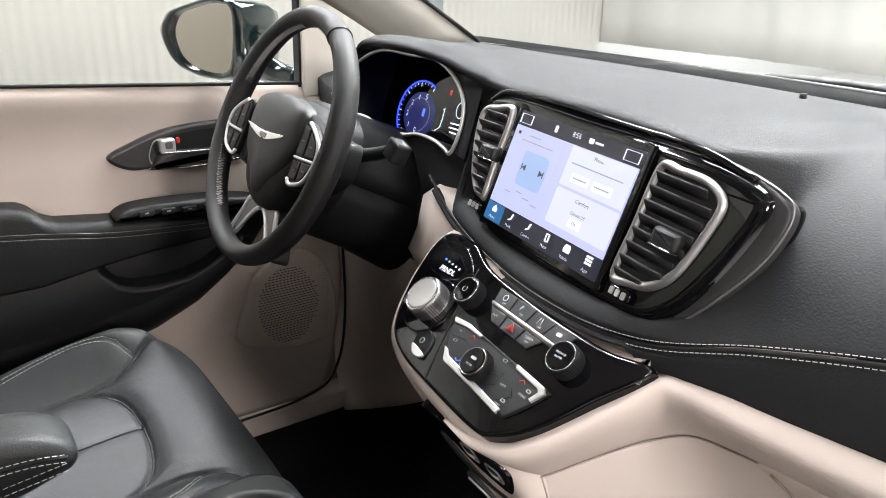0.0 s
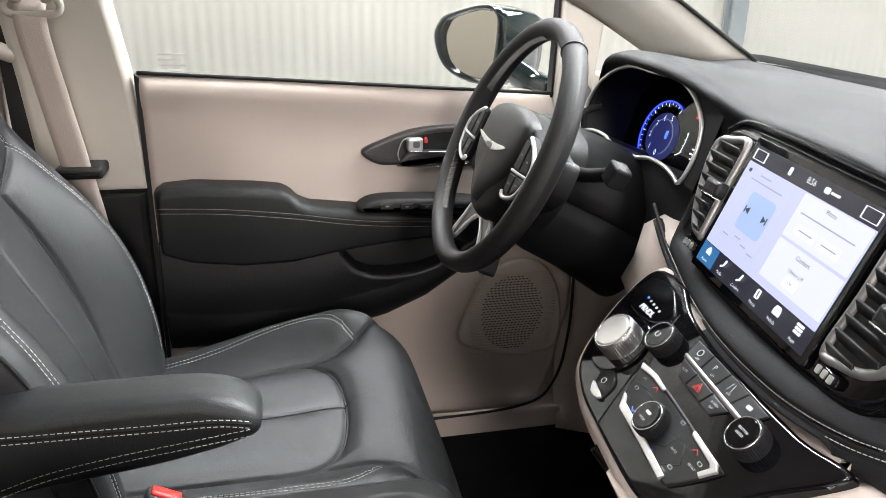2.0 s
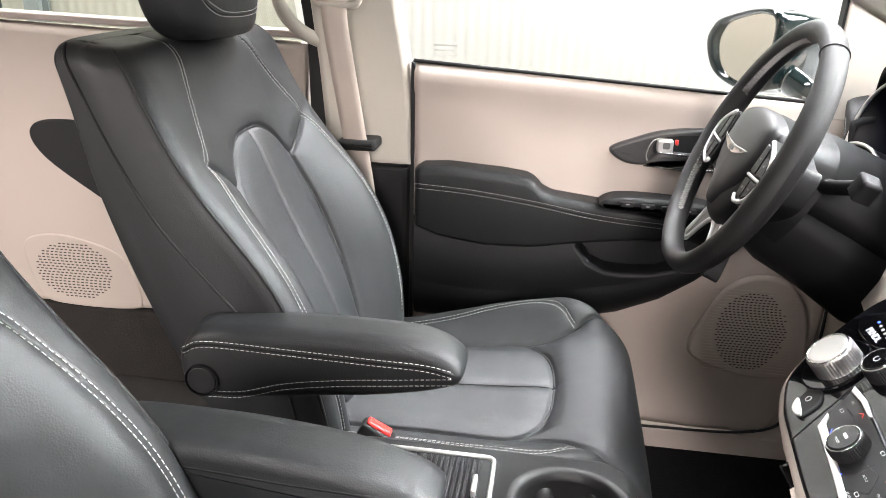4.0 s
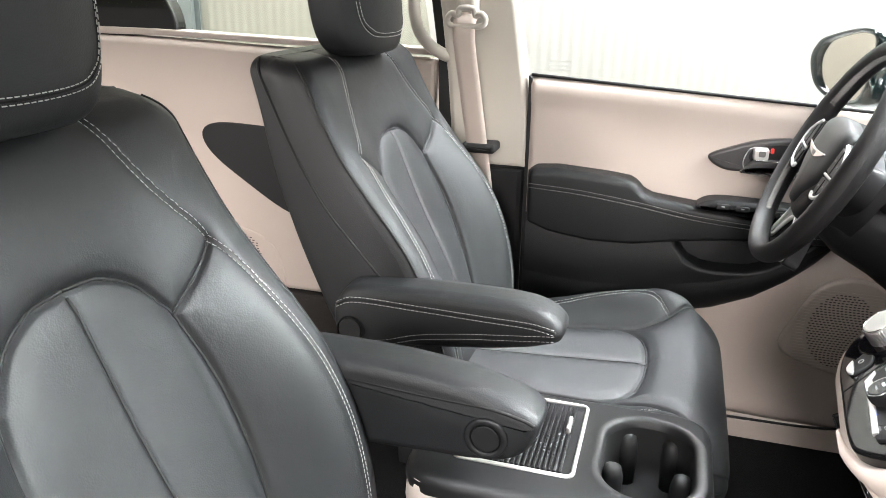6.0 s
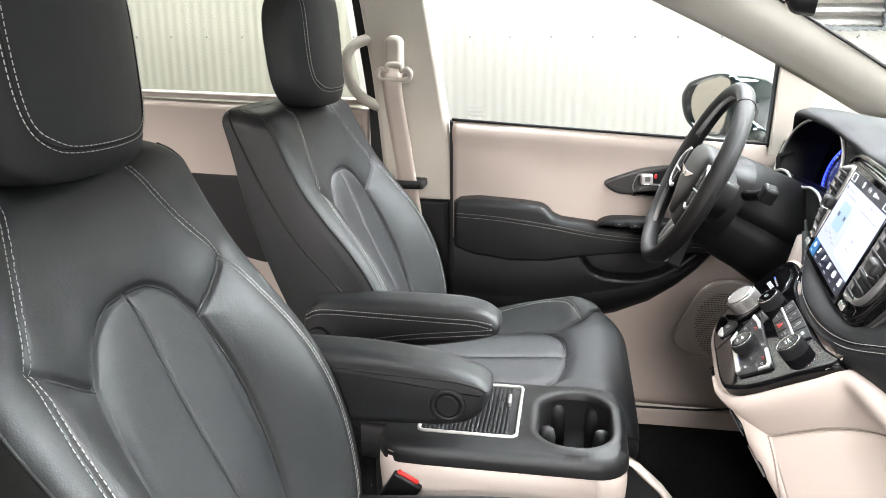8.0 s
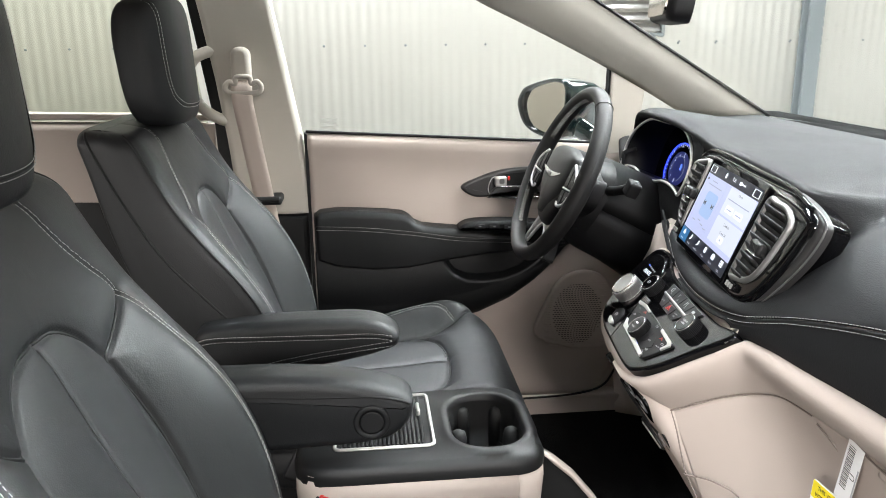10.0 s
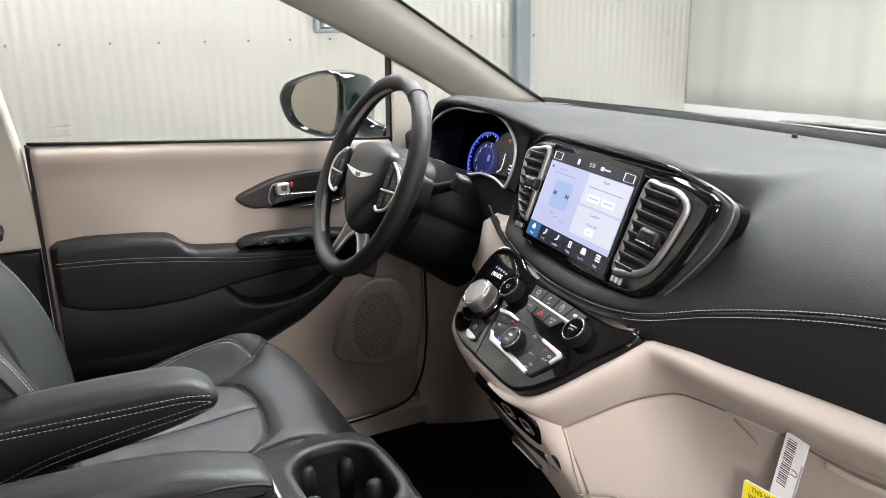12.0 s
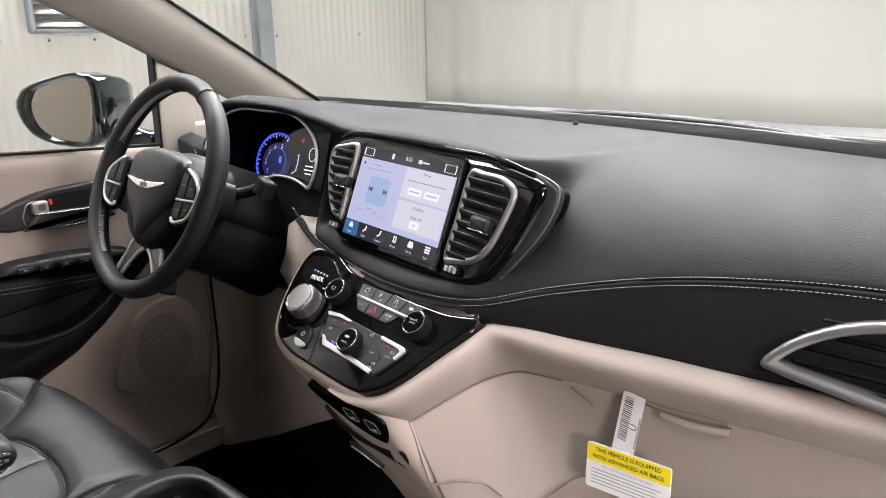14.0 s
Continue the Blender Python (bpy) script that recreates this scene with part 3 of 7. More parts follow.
rows = []
for k in np.linspace(0, 1, 40):
    row = []
    for y in np.linspace(-0.122, 0.705, 60):
        zt = top_edge(y)
        zb = 0.437 + 0.30 * float(smoothstep(0.60, 0.72, y)) ** 2
        z = zb + (zt - zb) * k
        edge = 0.02 * float(smoothstep(0.96, 1.0, k)) + 0.012 * float(smoothstep(0.985, 1.0, (y + 0.122) / 0.827)) + 0.012 * float(smoothstep(0.03, 0.0, k))
        row.append((DX + belly(y, z) - edge, y, z))
    rows.append(row)
sheet("upper_panel", rows, BEIGE, dd, "beige vinyl panel", 0.03)
tube("front_gap", curve([(DX + 0.004, 0.703, 1.10), (DX + 0.004, 0.704, 0.80), (DX + 0.012, 0.70, 0.62), (DX + 0.014, 0.675, 0.50), (DX + 0.014, 0.61, 0.445), (DX + 0.014, 0.40, 0.432), (DX + 0.01, 0.0, 0.432)], 6), 0.003, RUBBER, dd, 6)
tube("window_seal", [(DX - 0.008, y, top_edge(y) + 0.001) for y in np.linspace(-0.125, 0.64, 24)], 0.0035, RUBBER, dd, 8)
plate("rear_gap", [(-0.128, 0.60), (-0.121, 0.60), (-0.121, 1.165), (-0.129, 1.172)], yz(DX - 0.02), 0.0, 0.022, RUBBER, dd)
# black lower panel with a map pocket, and the armrest pad above it
LOW_T = ((-0.114, 0.868), (-0.05, 0.85), (0.05, 0.838), (0.12, 0.838), (0.21, 0.852), (0.32, 0.868), (0.45, 0.874), (0.545, 0.880))
LOW_B = ((-0.114, 0.652), (0.0, 0.650), (0.10, 0.656), (0.20, 0.668), (0.30, 0.692), (0.38, 0.728), (0.44, 0.772), (0.49, 0.82), (0.525, 0.862), (0.545, 0.874))
PK_L = ((0.20, 0.870), (0.212, 0.838), (0.235, 0.808), (0.265, 0.794), (0.30, 0.790), (0.36, 0.793), (0.40, 0.806), (0.44, 0.832), (0.48, 0.868), (0.50, 0.88))


def profile(y, pts):
    return float(np.interp(y, [p[0] for p in pts], [p[1] for p in pts]))


low_rows2 = []
for y in np.linspace(-0.114, 0.543, 190):
    zt, zb = profile(y, LOW_T), profile(y, LOW_B)
    lip = profile(y, PK_L) if 0.20 < y < 0.50 else 9.0
    row = []
    for k in np.linspace(0, 1, 90):
        z = zt + 0.012 + (zb - zt - 0.012) * k
        body = 0.046 * max(0.0, 1 - max(0.0, (k - 0.62) / 0.38) ** 2.2) ** 0.5 + 0.006 * math.sin(math.pi * min(1.0, k / 0.6))
        end = min(1.0, (0.545 - y) / 0.08) ** 0.5
        dent = 0.038 * float(smoothstep(lip - 0.006, lip + 0.006, z))
        row.append((DX - 0.004 + body * end - dent * end, y, z))
    low_rows2.append(row)
sheet("lower_panel", low_rows2, DOORBLACK, dd, "black vinyl lower panel with a hollow map pocket", 0.004, flip=True)
PAD_T = ((-0.114, 0.970), (-0.10, 0.980), (-0.05, 0.984), (0.06, 0.977), (0.105, 0.971), (0.120, 0.963), (0.135, 0.947), (0.155, 0.938), (0.25, 0.927), (0.36, 0.918), (0.47, 0.906), (0.545, 0.897))
PAD_B = ((-0.114, 0.862), (-0.06, 0.842), (0.03, 0.830), (0.12, 0.832), (0.21, 0.848), (0.32, 0.862), (0.45, 0.868), (0.545, 0.872))
pad_rows = []
for y in np.linspace(-0.114, 0.545, 160):
    zt, zb = profile(y, PAD_T), profile(y, PAD_B)
    end = max(0.0, min(1.0, (0.548 - y) / 0.05)) ** 0.5 * max(0.0, min(1.0, (y + 0.117) / 0.012)) ** 0.4
    row = [(DX - 0.008, y, zt)]
    for a in np.linspace(0, math.pi / 2, 9):
        row.append((DX + end * (0.040 + 0.018 * math.sin(a)), y, zt - 0.018 + 0.018 * math.cos(a)))
    for a in np.linspace(0, math.pi / 2, 6):
        row.append((DX + end * (0.050 + 0.008 * math.cos(a)), y, zb + 0.008 - 0.008 * math.sin(a)))
    row.append((DX + 0.01, y, zb))
    pad_rows.append(row)
sheet("armrest_pad", pad_rows, DOORBLACK, dd, "padded black vinyl armrest with grey stitching")
for dz in (0.0, -0.009):
    ln = curve([(-0.108, 0.948 + dz), (0.0, 0.942 + dz), (0.12, 0.928 + dz), (0.25, 0.908 + dz), (0.40, 0.898 + dz), (0.52, 0.892 + dz)], 8)
    p3 = [(DX + 0.0582, y, z) for y, z in ln]
    dashes("stitching", [(p3, [(1, 0, 0)] * len(p3))], DIMTHREAD, dd, 0.0034, 0.0014, 0.0004)
tube("pad_seam", [(DX + 0.0565, y, z) for y, z in curve([(-0.108, 0.9435), (0.0, 0.9375), (0.12, 0.9235), (0.25, 0.9035), (0.40, 0.8935), (0.52, 0.8875)], 6)], 0.0022, RUBBER, dd, 6)
sw = plate("switch_panel", curve([(0.245, 0.928), (0.262, 0.945), (0.31, 0.950), (0.42, 0.945), (0.50, 0.932), (0.50, 0.915), (0.40, 0.914), (0.30, 0.922)], 5, True), yz(DX + 0.02), 0.0, 0.050, DARKPLASTIC, dd, 0.008, "black window switch panel", True)
for k in range(4):
    plate("window_switch", rounded(0.026, 0.011, 0.003, 3, 0.295 + 0.037 * k, 0.9375 - 0.002 * k), yz(DX + 0.068), 0.0, 0.006, PLASTIC, sw, 0.002)
    plate("switch_mark", rounded(0.007, 0.0022, 0.0008, 2, 0.295 + 0.037 * k, 0.9385 - 0.002 * k), yz(DX + 0.068), 0.004, 0.0064, GREYPRINT, sw)
# door opener
pod_o = curve([(0.256, 1.0256), (0.30, 1.0478), (0.36, 1.0663), (0.44, 1.0730), (0.54, 1.0745), (0.56, 1.0612), (0.555, 1.0242), (0.50, 1.0057), (0.42, 0.9983), (0.35, 0.9990), (0.29, 1.0)], 6, True)
pod = plate("opener_pod", pod_o, yz(DX - 0.004), -0.01, 0.012, GREYPOD, dd, 0.006, "dark grey opener surround", True)
plate("opener_recess", curve([(0.335, 1.0316), (0.36, 1.0552), (0.45, 1.0612), (0.53, 1.0612), (0.535, 1.0242), (0.45, 1.0116), (0.37, 1.0)], 6, True), yz(DX + 0.008), 0.0, 0.002, RUBBER, pod, 0.0, "black recess")
lev = bmesh.new()
slab(lev, curve([(0.325, 1.0), (0.332, 1.0138), (0.345, 1.0256), (0.37, 1.0286), (0.44, 1.0256), (0.50, 1.0256), (0.50, 1.0153), (0.43, 1.0123), (0.37, 1.0071), (0.34, 1.0042)], 5, True), yz(DX + 0.010), 0.0, 0.016, 0.006)
part("opener_lever", lev, GREYPOD, pod, "dark grey opener lever")
tube("lever_edge", [(DX + 0.0265, y, z) for y, z in curve([(0.345, 1.0285), (0.37, 1.0275), (0.44, 1.0250), (0.50, 1.0235)], 6)], 0.0018, CHROME, pod, 6)
plate("tab_notch", rounded(0.013, 0.012, 0.003, 3, 0.358, 1.041), yz(DX + 0.0235), 0.0, 0.0012, GREYMETAL, pod)
tube("recess_trim", [(DX + 0.0115, y, z) for y, z in curve([(0.345, 1.052), (0.333, 1.045), (0.325, 1.020), (0.335, 1.003), (0.37, 0.9985), (0.45, 1.006)], 6)], 0.0013, SATIN, pod, 6)
plate("lock_tab", rounded(0.030, 0.026, 0.006, 4, 0.356, 1.040), yz(DX + 0.012), 0.0, 0.012, SATIN, pod, 0.004, "satin chrome lock tab", True)
plate("lock_mark", rounded(0.006, 0.010, 0.002, 3, 0.377, 1.047), yz(DX + 0.013), 0.0, 0.006, RED, pod, 0.001, "red lock mark")
tube("opener_trim", [(DX + 0.012, y, z) for y, z in curve([(0.322, 1.0), (0.35, 0.9983), (0.42, 0.9946), (0.50, 1.0005)], 6)], 0.003, CHROME, pod, 6)
# speaker
grille = curve([(0.452, 0.62), (0.475, 0.70), (0.515, 0.77), (0.575, 0.795), (0.635, 0.775), (0.672, 0.70), (0.672, 0.60), (0.62, 0.575), (0.54, 0.58)], 6, True)
spk = plate("speaker_grille", grille, yz(DX + 0.018), -0.01, 0.004, BEIGE, dd, 0.006, "beige perforated speaker grille", True)
gc, gr2 = (0.566, 0.677), (0.068, 0.083)
slots, faces = [], []
STEP = 0.0068
for i in range(-14, 15):
    z = gc[1] + i * 0.0058
    hw = gr2[0] * math.sqrt(max(0.0, 1 - ((z - gc[1]) / 0.087) ** 2))
    n = max(1, int(2 * hw / 0.0079))
    for j in range(n):
        y = gc[0] - hw + 0.0079 * (j + 0.35 + 0.5 * (i % 2))
        k = len(slots)
        slots += [(DX + 0.0224, y + 0.0031 * math.cos(q), z + 0.0014 * math.sin(q)) for q in np.linspace(0, 2 * math.pi, 7)[:-1]]
        faces.append(tuple(range(k, k + 6)))
mk("grille_slots", slots, faces, GRILLE, spk, "fine dark perforation", False, "", "stuff")
for i in range(-13, 14):
    z = gc[1] + i * STEP
    hw = gr2[0] * math.sqrt(max(0.0, 1 - ((z - gc[1]) / gr2[1]) ** 2)) if abs(z - gc[1]) < gr2[1] else 0.0
    for s in (-1, 1):
        y0, y1 = gc[0] + s * (hw + 0.006), gc[0] + s * (0.095 - 0.012 * abs(i) / 13)
        tube("grille_rib", [(DX + 0.0225, y0, z), (DX + 0.0225, y1, z)], 0.0006, BEIGE, spk, 5)
# ---- dashboard ----
dash = thing("dashboard", (0.05, 0.75, 0.75), "black leather-grained dashboard with beige lower trim and grey stitching", "dashboard")


def smooth_lerp(x, pts):
    """Smooth curve through (x, value) pairs."""
    xs = [p[0] for p in pts]
    i = max(0, min(len(xs) - 2, int(np.searchsorted(xs, x)) - 1))
    a = pts[i - 1] if i else pts[i]
    b, c = pts[i], pts[i + 1]
    d = pts[i + 2] if i + 2 < len(pts) else c
    t = (x - b[0]) / (c[0] - b[0])
    mb = (c[1] - a[1]) / (c[0] - a[0]) * (c[0] - b[0])
    mc = (d[1] - b[1]) / (d[0] - b[0]) * (c[0] - b[0])
    return (2 * t ** 3 - 3 * t * t + 1) * b[1] + (t ** 3 - 2 * t * t + t) * mb + (-2 * t ** 3 + 3 * t * t) * c[1] + (t ** 3 - t * t) * mc


BROW_Y = ((-0.80, 0.69), (-0.62, 0.645), (-0.52, 0.622), (-0.44, 0.602), (-0.33, 0.592), (-0.24, 0.60), (-0.18, 0.612), (-0.10, 0.612), (0.0, 0.604), (0.1, 0.592), (0.2, 0.579), (0.3, 0.575), (0.36, 0.60), (0.45, 0.615), (0.6, 0.625), (0.90, 0.64))
BROW_Z = ((-0.80, 1.120), (-0.62, 1.134), (-0.545, 1.146), (-0.51, 1.180), (-0.475, 1.222), (-0.43, 1.240), (-0.33, 1.246), (-0.24, 1.240), (-0.18, 1.226), (-0.10, 1.210), (0.0, 1.209), (0.1, 1.208), (0.2, 1.204), (0.3, 1.192), (0.36, 1.172), (0.45, 1.172), (0.6, 1.180), (0.90, 1.185))
ST_Y = ((-0.22, 0.58), (-0.12, 0.56), (0.05, 0.511), (0.18, 0.494), (0.27, 0.498), (0.37, 0.512), (0.47, 0.527), (0.56, 0.537), (0.69, 0.545), (0.90, 0.55))
ST_Z = ((-0.22, 1.085), (-0.12, 1.038), (0.05, 1.027), (0.18, 1.027), (0.27, 1.037), (0.37, 1.070), (0.47, 1.097), (0.56, 1.114), (0.69, 1.128), (0.90, 1.132))


def wind_y(x):
    return 1.04 - 0.15 * max(0.0, x + 0.4) ** 2


top_rows = []
for x in np.r_[np.linspace(-0.80, -0.22, 40), np.linspace(-0.21, -0.08, 22), np.linspace(-0.07, 0.88, 100)]:
    by, bz, wy = smooth_lerp(x, BROW_Y), smooth_lerp(x, BROW_Z), wind_y(x)
    sy, sz = smooth_lerp(max(x, -0.22), ST_Y), smooth_lerp(max(x, -0.22), ST_Z)
    k, h = float(smoothstep(0.25, 0.345, x)), 1 - float(smoothstep(-0.185, -0.115, x))
    crown = 1.206 + 0.3 * max(0.0, bz - 1.21) - 0.35 * max(0.0, 1.19 - bz)
    a = [(wy + 0.03, 1.172), (wy, 1.188), (wy - 0.05, 1.194), (0.5 * (by + wy), crown), (by + 0.05, bz + 0.001), (by + 0.012, bz), (by + 0.004, bz - 0.010), (by + 0.014, bz - 0.035), (max(by + 0.01, 0.60), 0.5 * (bz + sz) - 0.005), (sy + 0.05, sz + 0.030), (sy + 0.012, sz + 0.020), (sy - 0.002, sz + 0.008), (sy, sz)]
    hood = [(wy + 0.03, 1.172), (wy, 1.188), (wy - 0.05, 1.194), (0.5 * (by + wy), crown), (by + 0.05, bz), (by + 0.012, bz - 0.001), (by, bz - 0.008), (by + 0.006, bz - 0.016)] + [(by + 0.02 + 0.01 * q, bz - 0.018) for q in range(5)]
    b = [(wy + 0.03, 1.172), (wy, 1.188), (wy - 0.05, 1.194)]
    p0, p1, p2, p3 = np.array((wy - 0.05, 1.194)), np.array((0.70, 1.211)), np.array((0.585, 1.176)), np.array((sy + 0.002, sz + 0.006))
    for q in np.linspace(0.12, 1.0, 9):
        b.append(tuple((1 - q) ** 3 * p0 + 3 * (1 - q) ** 2 * q * p1 + 3 * (1 - q) * q * q * p2 + q ** 3 * p3))
    b.append((sy, sz))
    a = [((1 - h) * p[0] + h * q[0], (1 - h) * p[1] + h * q[1]) for p, q in zip(a, hood)]
    pts = [((1 - k) * p[0] + k * q[0], (1 - k) * p[1] + k * q[1]) for p, q in zip(a, b)]
    top_rows.append([(x, y, z) for y, z in curve(pts, 5)])
sheet("top_pad", top_rows, DASHPAD, dash, "soft grained charcoal pad, hooded over the dials", 0.008)
# upright pad beside the dials with its double stitching
sheet("side_pad", [[(x, y, z) for y, z in curve([(0.655 - 0.3 * (x + 0.6), 1.150), (0.628 - 0.3 * (x + 0.6), 1.142), (0.622 - 0.3 * (x + 0.6), 1.125), (0.632 - 0.3 * (x + 0.6), 1.05)], 5)] for x in np.linspace(-0.72, -0.49, 10)], DASHPAD, dash, "charcoal pad at the end of the dashboard", 0.008)
for x0 in (-0.548, -0.538):
    p3 = [(x0 + 0.02 * q, 0.6185 - 0.3 * (x0 + 0.6) - 0.002 + 0.008 * q * q, 1.138 - 0.065 * q) for q in np.linspace(0, 1, 12)]
    dashes("stitching", [(p3, [(0.2, -0.95, 0.2)] * len(p3))], THREAD, dash, 0.0034, 0.0017, 0.00042, 0.0008)


# stitched seam: a recessed bead and two thread lines
seam_x = np.linspace(-0.20, 0.87, 160)
tube("seam_bead", [(x, smooth_lerp(x, ST_Y) - 0.0005, smooth_lerp(x, ST_Z) - 0.003) for x in seam_x], 0.0024, RUBBER, dash, 8)
for dz, dy, dk in ((0.0022, -0.0020, 0.0018), (-0.0058, -0.0026, 0.0)):
    p3 = [(x, smooth_lerp(x, ST_Y) + dy + dk * float(smoothstep(0.29, 0.42, x)), smooth_lerp(x, ST_Z) + dz) for x in seam_x if x > -0.12]
    dashes("stitching", [(p3, [(0, -0.9, 0.35)] * len(p3))], THREAD, dash, 0.0034, 0.0017, 0.00042, 0.0008)

# dark pad below the seam, down to the beige trim
BG_Y = ((0.16, 0.462), (0.22, 0.470), (0.28, 0.494), (0.39, 0.511), (0.49, 0.524), (0.576, 0.531), (0.70, 0.54), (0.90, 0.55))
BG_Z = ((0.16, 1.000), (0.22, 1.004), (0.28, 1.014), (0.39, 1.016), (0.49, 1.018), (0.576, 1.019), (0.70, 1.026), (0.90, 1.03))
low_rows = []
for x in np.linspace(-0.18, 0.88, 90):
    sy, sz = smooth_lerp(x, ST_Y), smooth_lerp(x, ST_Z)
    if x < 0.26:
        ey, ez = sy + 0.022, sz - 0.026
    else:
        ey, ez = smooth_lerp(x, BG_Y) + 0.012, smooth_lerp(x, BG_Z) - 0.006
    pts = [(sy + 0.001, sz - 0.004), (sy - 0.001, sz - 0.010), (sy + 0.25 * (ey - sy) - 0.005, sz + 0.35 * (ez - sz)), (sy + 0.6 * (ey - sy) - 0.006, sz + 0.7 * (ez - sz)), (ey, ez), (ey + 0.03, ez - 0.004)]
    low_rows.append([(x, y, z) for y, z in curve(pts, 4)])
sheet("lower_pad", low_rows, DASHPAD, dash, "dark lower pad under the stitched seam", 0.006)

# beige lower trim of the passenger side with the glovebox
PM = frame_of((0.1, 0.455, 0.981), (1.0, -0.021, 0.024), (0.0, 0.754, 0.657))
ROLL_T = [tuple(PM @ Vector((x, y, -0.007))) for x, y in ((0.015, -0.090), (0.040, -0.0935), (0.062, -0.095), (0.097, -0.086), (0.120, -0.066), (0.147, -0.028), (0.172, 0.010), (0.192, 0.044))]
ROLL_T += [(0.310, 0.4985, 1.012), (0.345, 0.504, 1.0145), (0.40, 0.512, 1.014), (0.50, 0.524, 1.016), (0.60, 0.531, 1.018), (0.72, 0.541, 1.024), (0.88, 0.55, 1.028)]
ROLL_P = [(0.115, 0.400, 0.897), (0.137, 0.402, 0.893), (0.160, 0.408, 0.887), (0.186, 0.424, 0.876), (0.199, 0.444, 0.871), (0.225, 0.470, 0.892), (0.250, 0.495, 0.913), (0.270, 0.522, 0.926), (0.295, 0.548, 0.934), (0.337, 0.556, 0.937), (0.40, 0.560, 0.940), (0.50, 0.562, 0.945), (0.60, 0.568, 0.950), (0.72, 0.572, 0.955), (0.88, 0.58, 0.96)]
ROLL_N = [(0, -1, 0.012, 0.012), (0, -1, 0.012, 0.012), (0.1, -1, 0.012, 0.012), (0.4, -0.9, 0.012, 0.014), (0.65, -0.75, 0.012, 0.016), (0.7, -0.7, 0.012, 0.016), (0.65, -0.75, 0.012, 0.014), (0.55, -0.83, 0.014, 0.014), (0.25, -0.96, 0.024, 0.014), (0.1, -1, 0.032, 0.016), (0.05, -1, 0.036, 0.018), (0, -1, 0.038, 0.02), (0, -1, 0.038, 0.02), (0, -1, 0.038, 0.02), (0, -1, 0.038, 0.02)]
roll_t, roll_p, roll_n = curve(ROLL_T, 8), curve(ROLL_P, 8), curve(ROLL_N, 8)
beige_rows, glove_rows = [], []
for a, b, n4 in zip(roll_t, roll_p, roll_n):
    n3 = np.array((n4[0], n4[1], 0.0))
    n3 /= np.linalg.norm(n3)
    c1, c2 = a + n3 * n4[2] + np.array((0, 0, -n4[3])), b + n3 * 0.016 + np.array((0, 0, 0.022))
    row = [a - n3 * 0.02]
    for q in np.linspace(0, 1, 22):
        row.append((1 - q) ** 3 * a + 3 * (1 - q) ** 2 * q * c1 + 3 * (1 - q) * q * q * c2 + q ** 3 * b)
    row.append(b - n3 * 0.006)
    beige_rows.append(row)
sheet("beige_roll", beige_rows, BEIGE, dash, "beige padded lower trim", 0.004)
gb = thing("glovebox", (0.5, 0.6, 0.78), "beige plastic glovebox door below the dashboard", "glovebox")
GLOVE_Q = curve([(0.216, 0.508, 0.705), (0.240, 0.522, 0.700), (0.268, 0.545, 0.705), (0.30, 0.57, 0.73), (0.33, 0.588, 0.765), (0.365, 0.598, 0.79), (0.41, 0.603, 0.803), (0.50, 0.607, 0.805), (0.60, 0.61, 0.805), (0.72, 0.61, 0.805), (0.88, 0.61, 0.805)], 8)
for b, c, n4 in zip(roll_p[32:], GLOVE_Q, roll_n[32:]):
    n3 = np.array((n4[0], n4[1], 0.0))
    n3 /= np.linalg.norm(n3)
    a = b - n3 * 0.002 + np.array((0, 0, -0.001))
    c1, c2 = a + (c - a) * 0.33 - n3 * 0.004, a + (c - a) * 0.75 + n3 * 0.004
    row = []
    for q in np.linspace(0, 1, 24):
        row.append((1 - q) ** 3 * a + 3 * (1 - q) ** 2 * q * c1 + 3 * (1 - q) * q * q * c2 + q ** 3 * c)
    row += [c + np.array((0.0, 0.012, -0.008)), c + np.array((0.0, 0.12, -0.014))]
    glove_rows.append(row)
sheet("glovebox_door", glove_rows, BEIGE, gb, "", 0.004)
tube("upper_gap", [p + np.array((0, 0.0, -0.0015)) for p in roll_p[32:76]], 0.0011, SEAM, gb, 6)
tube("lower_gap", curve([(0.212, 0.467, 0.772), (0.226, 0.480, 0.775), (0.242, 0.492, 0.779), (0.258, 0.505, 0.778), (0.268, 0.518, 0.772), (0.276, 0.540, 0.748)], 6), 0.0012, SEAM, gb, 6)
tube("door_gap", curve([(0.372, 0.556, 0.934), (0.398, 0.575, 0.905), (0.425, 0.594, 0.865), (0.44, 0.601, 0.83)], 6), 0.0012, SEAM, gb, 6)
tube("latch", curve([(0.485, 0.562, 0.935), (0.515, 0.560, 0.935), (0.545, 0.562, 0.937), (0.562, 0.566, 0.939)], 6), 0.006, BEIGE, gb, 8, squash=0.7)
tube("latch_gap", curve([(0.44, 0.560, 0.943), (0.50, 0.556, 0.942), (0.545, 0.558, 0.943), (0.566, 0.562, 0.945)], 6), 0.0012, SEAM, gb, 6)

# side vent in the passenger's end
sv = thing("side_vent", (0.70, 0.53, 1.06), "oval air vent with satin silver ring", "air vent")
SVM = frame_of((0.735, 0.534, 1.066), (1, 0.03, 0), (0, 0.12, 1))
ring = curve([(-0.133, -0.020), (-0.105, 0.010), (-0.06, 0.034), (0.0, 0.046), (0.08, 0.042), (0.125, 0.0), (0.08, -0.036), (0.0, -0.041), (-0.07, -0.034), (-0.115, -0.028)], 6, True)
bm = bmesh.new()
hollow(bm, ring, SVM, 0.0105, -0.02, 0.010, 0.003)
part("ring", bm, VENTRING, sv, "satin silver ring")
plate("cavity", offset2(ring, 0.009), SVM, -0.03, -0.022, RUBBER, sv)
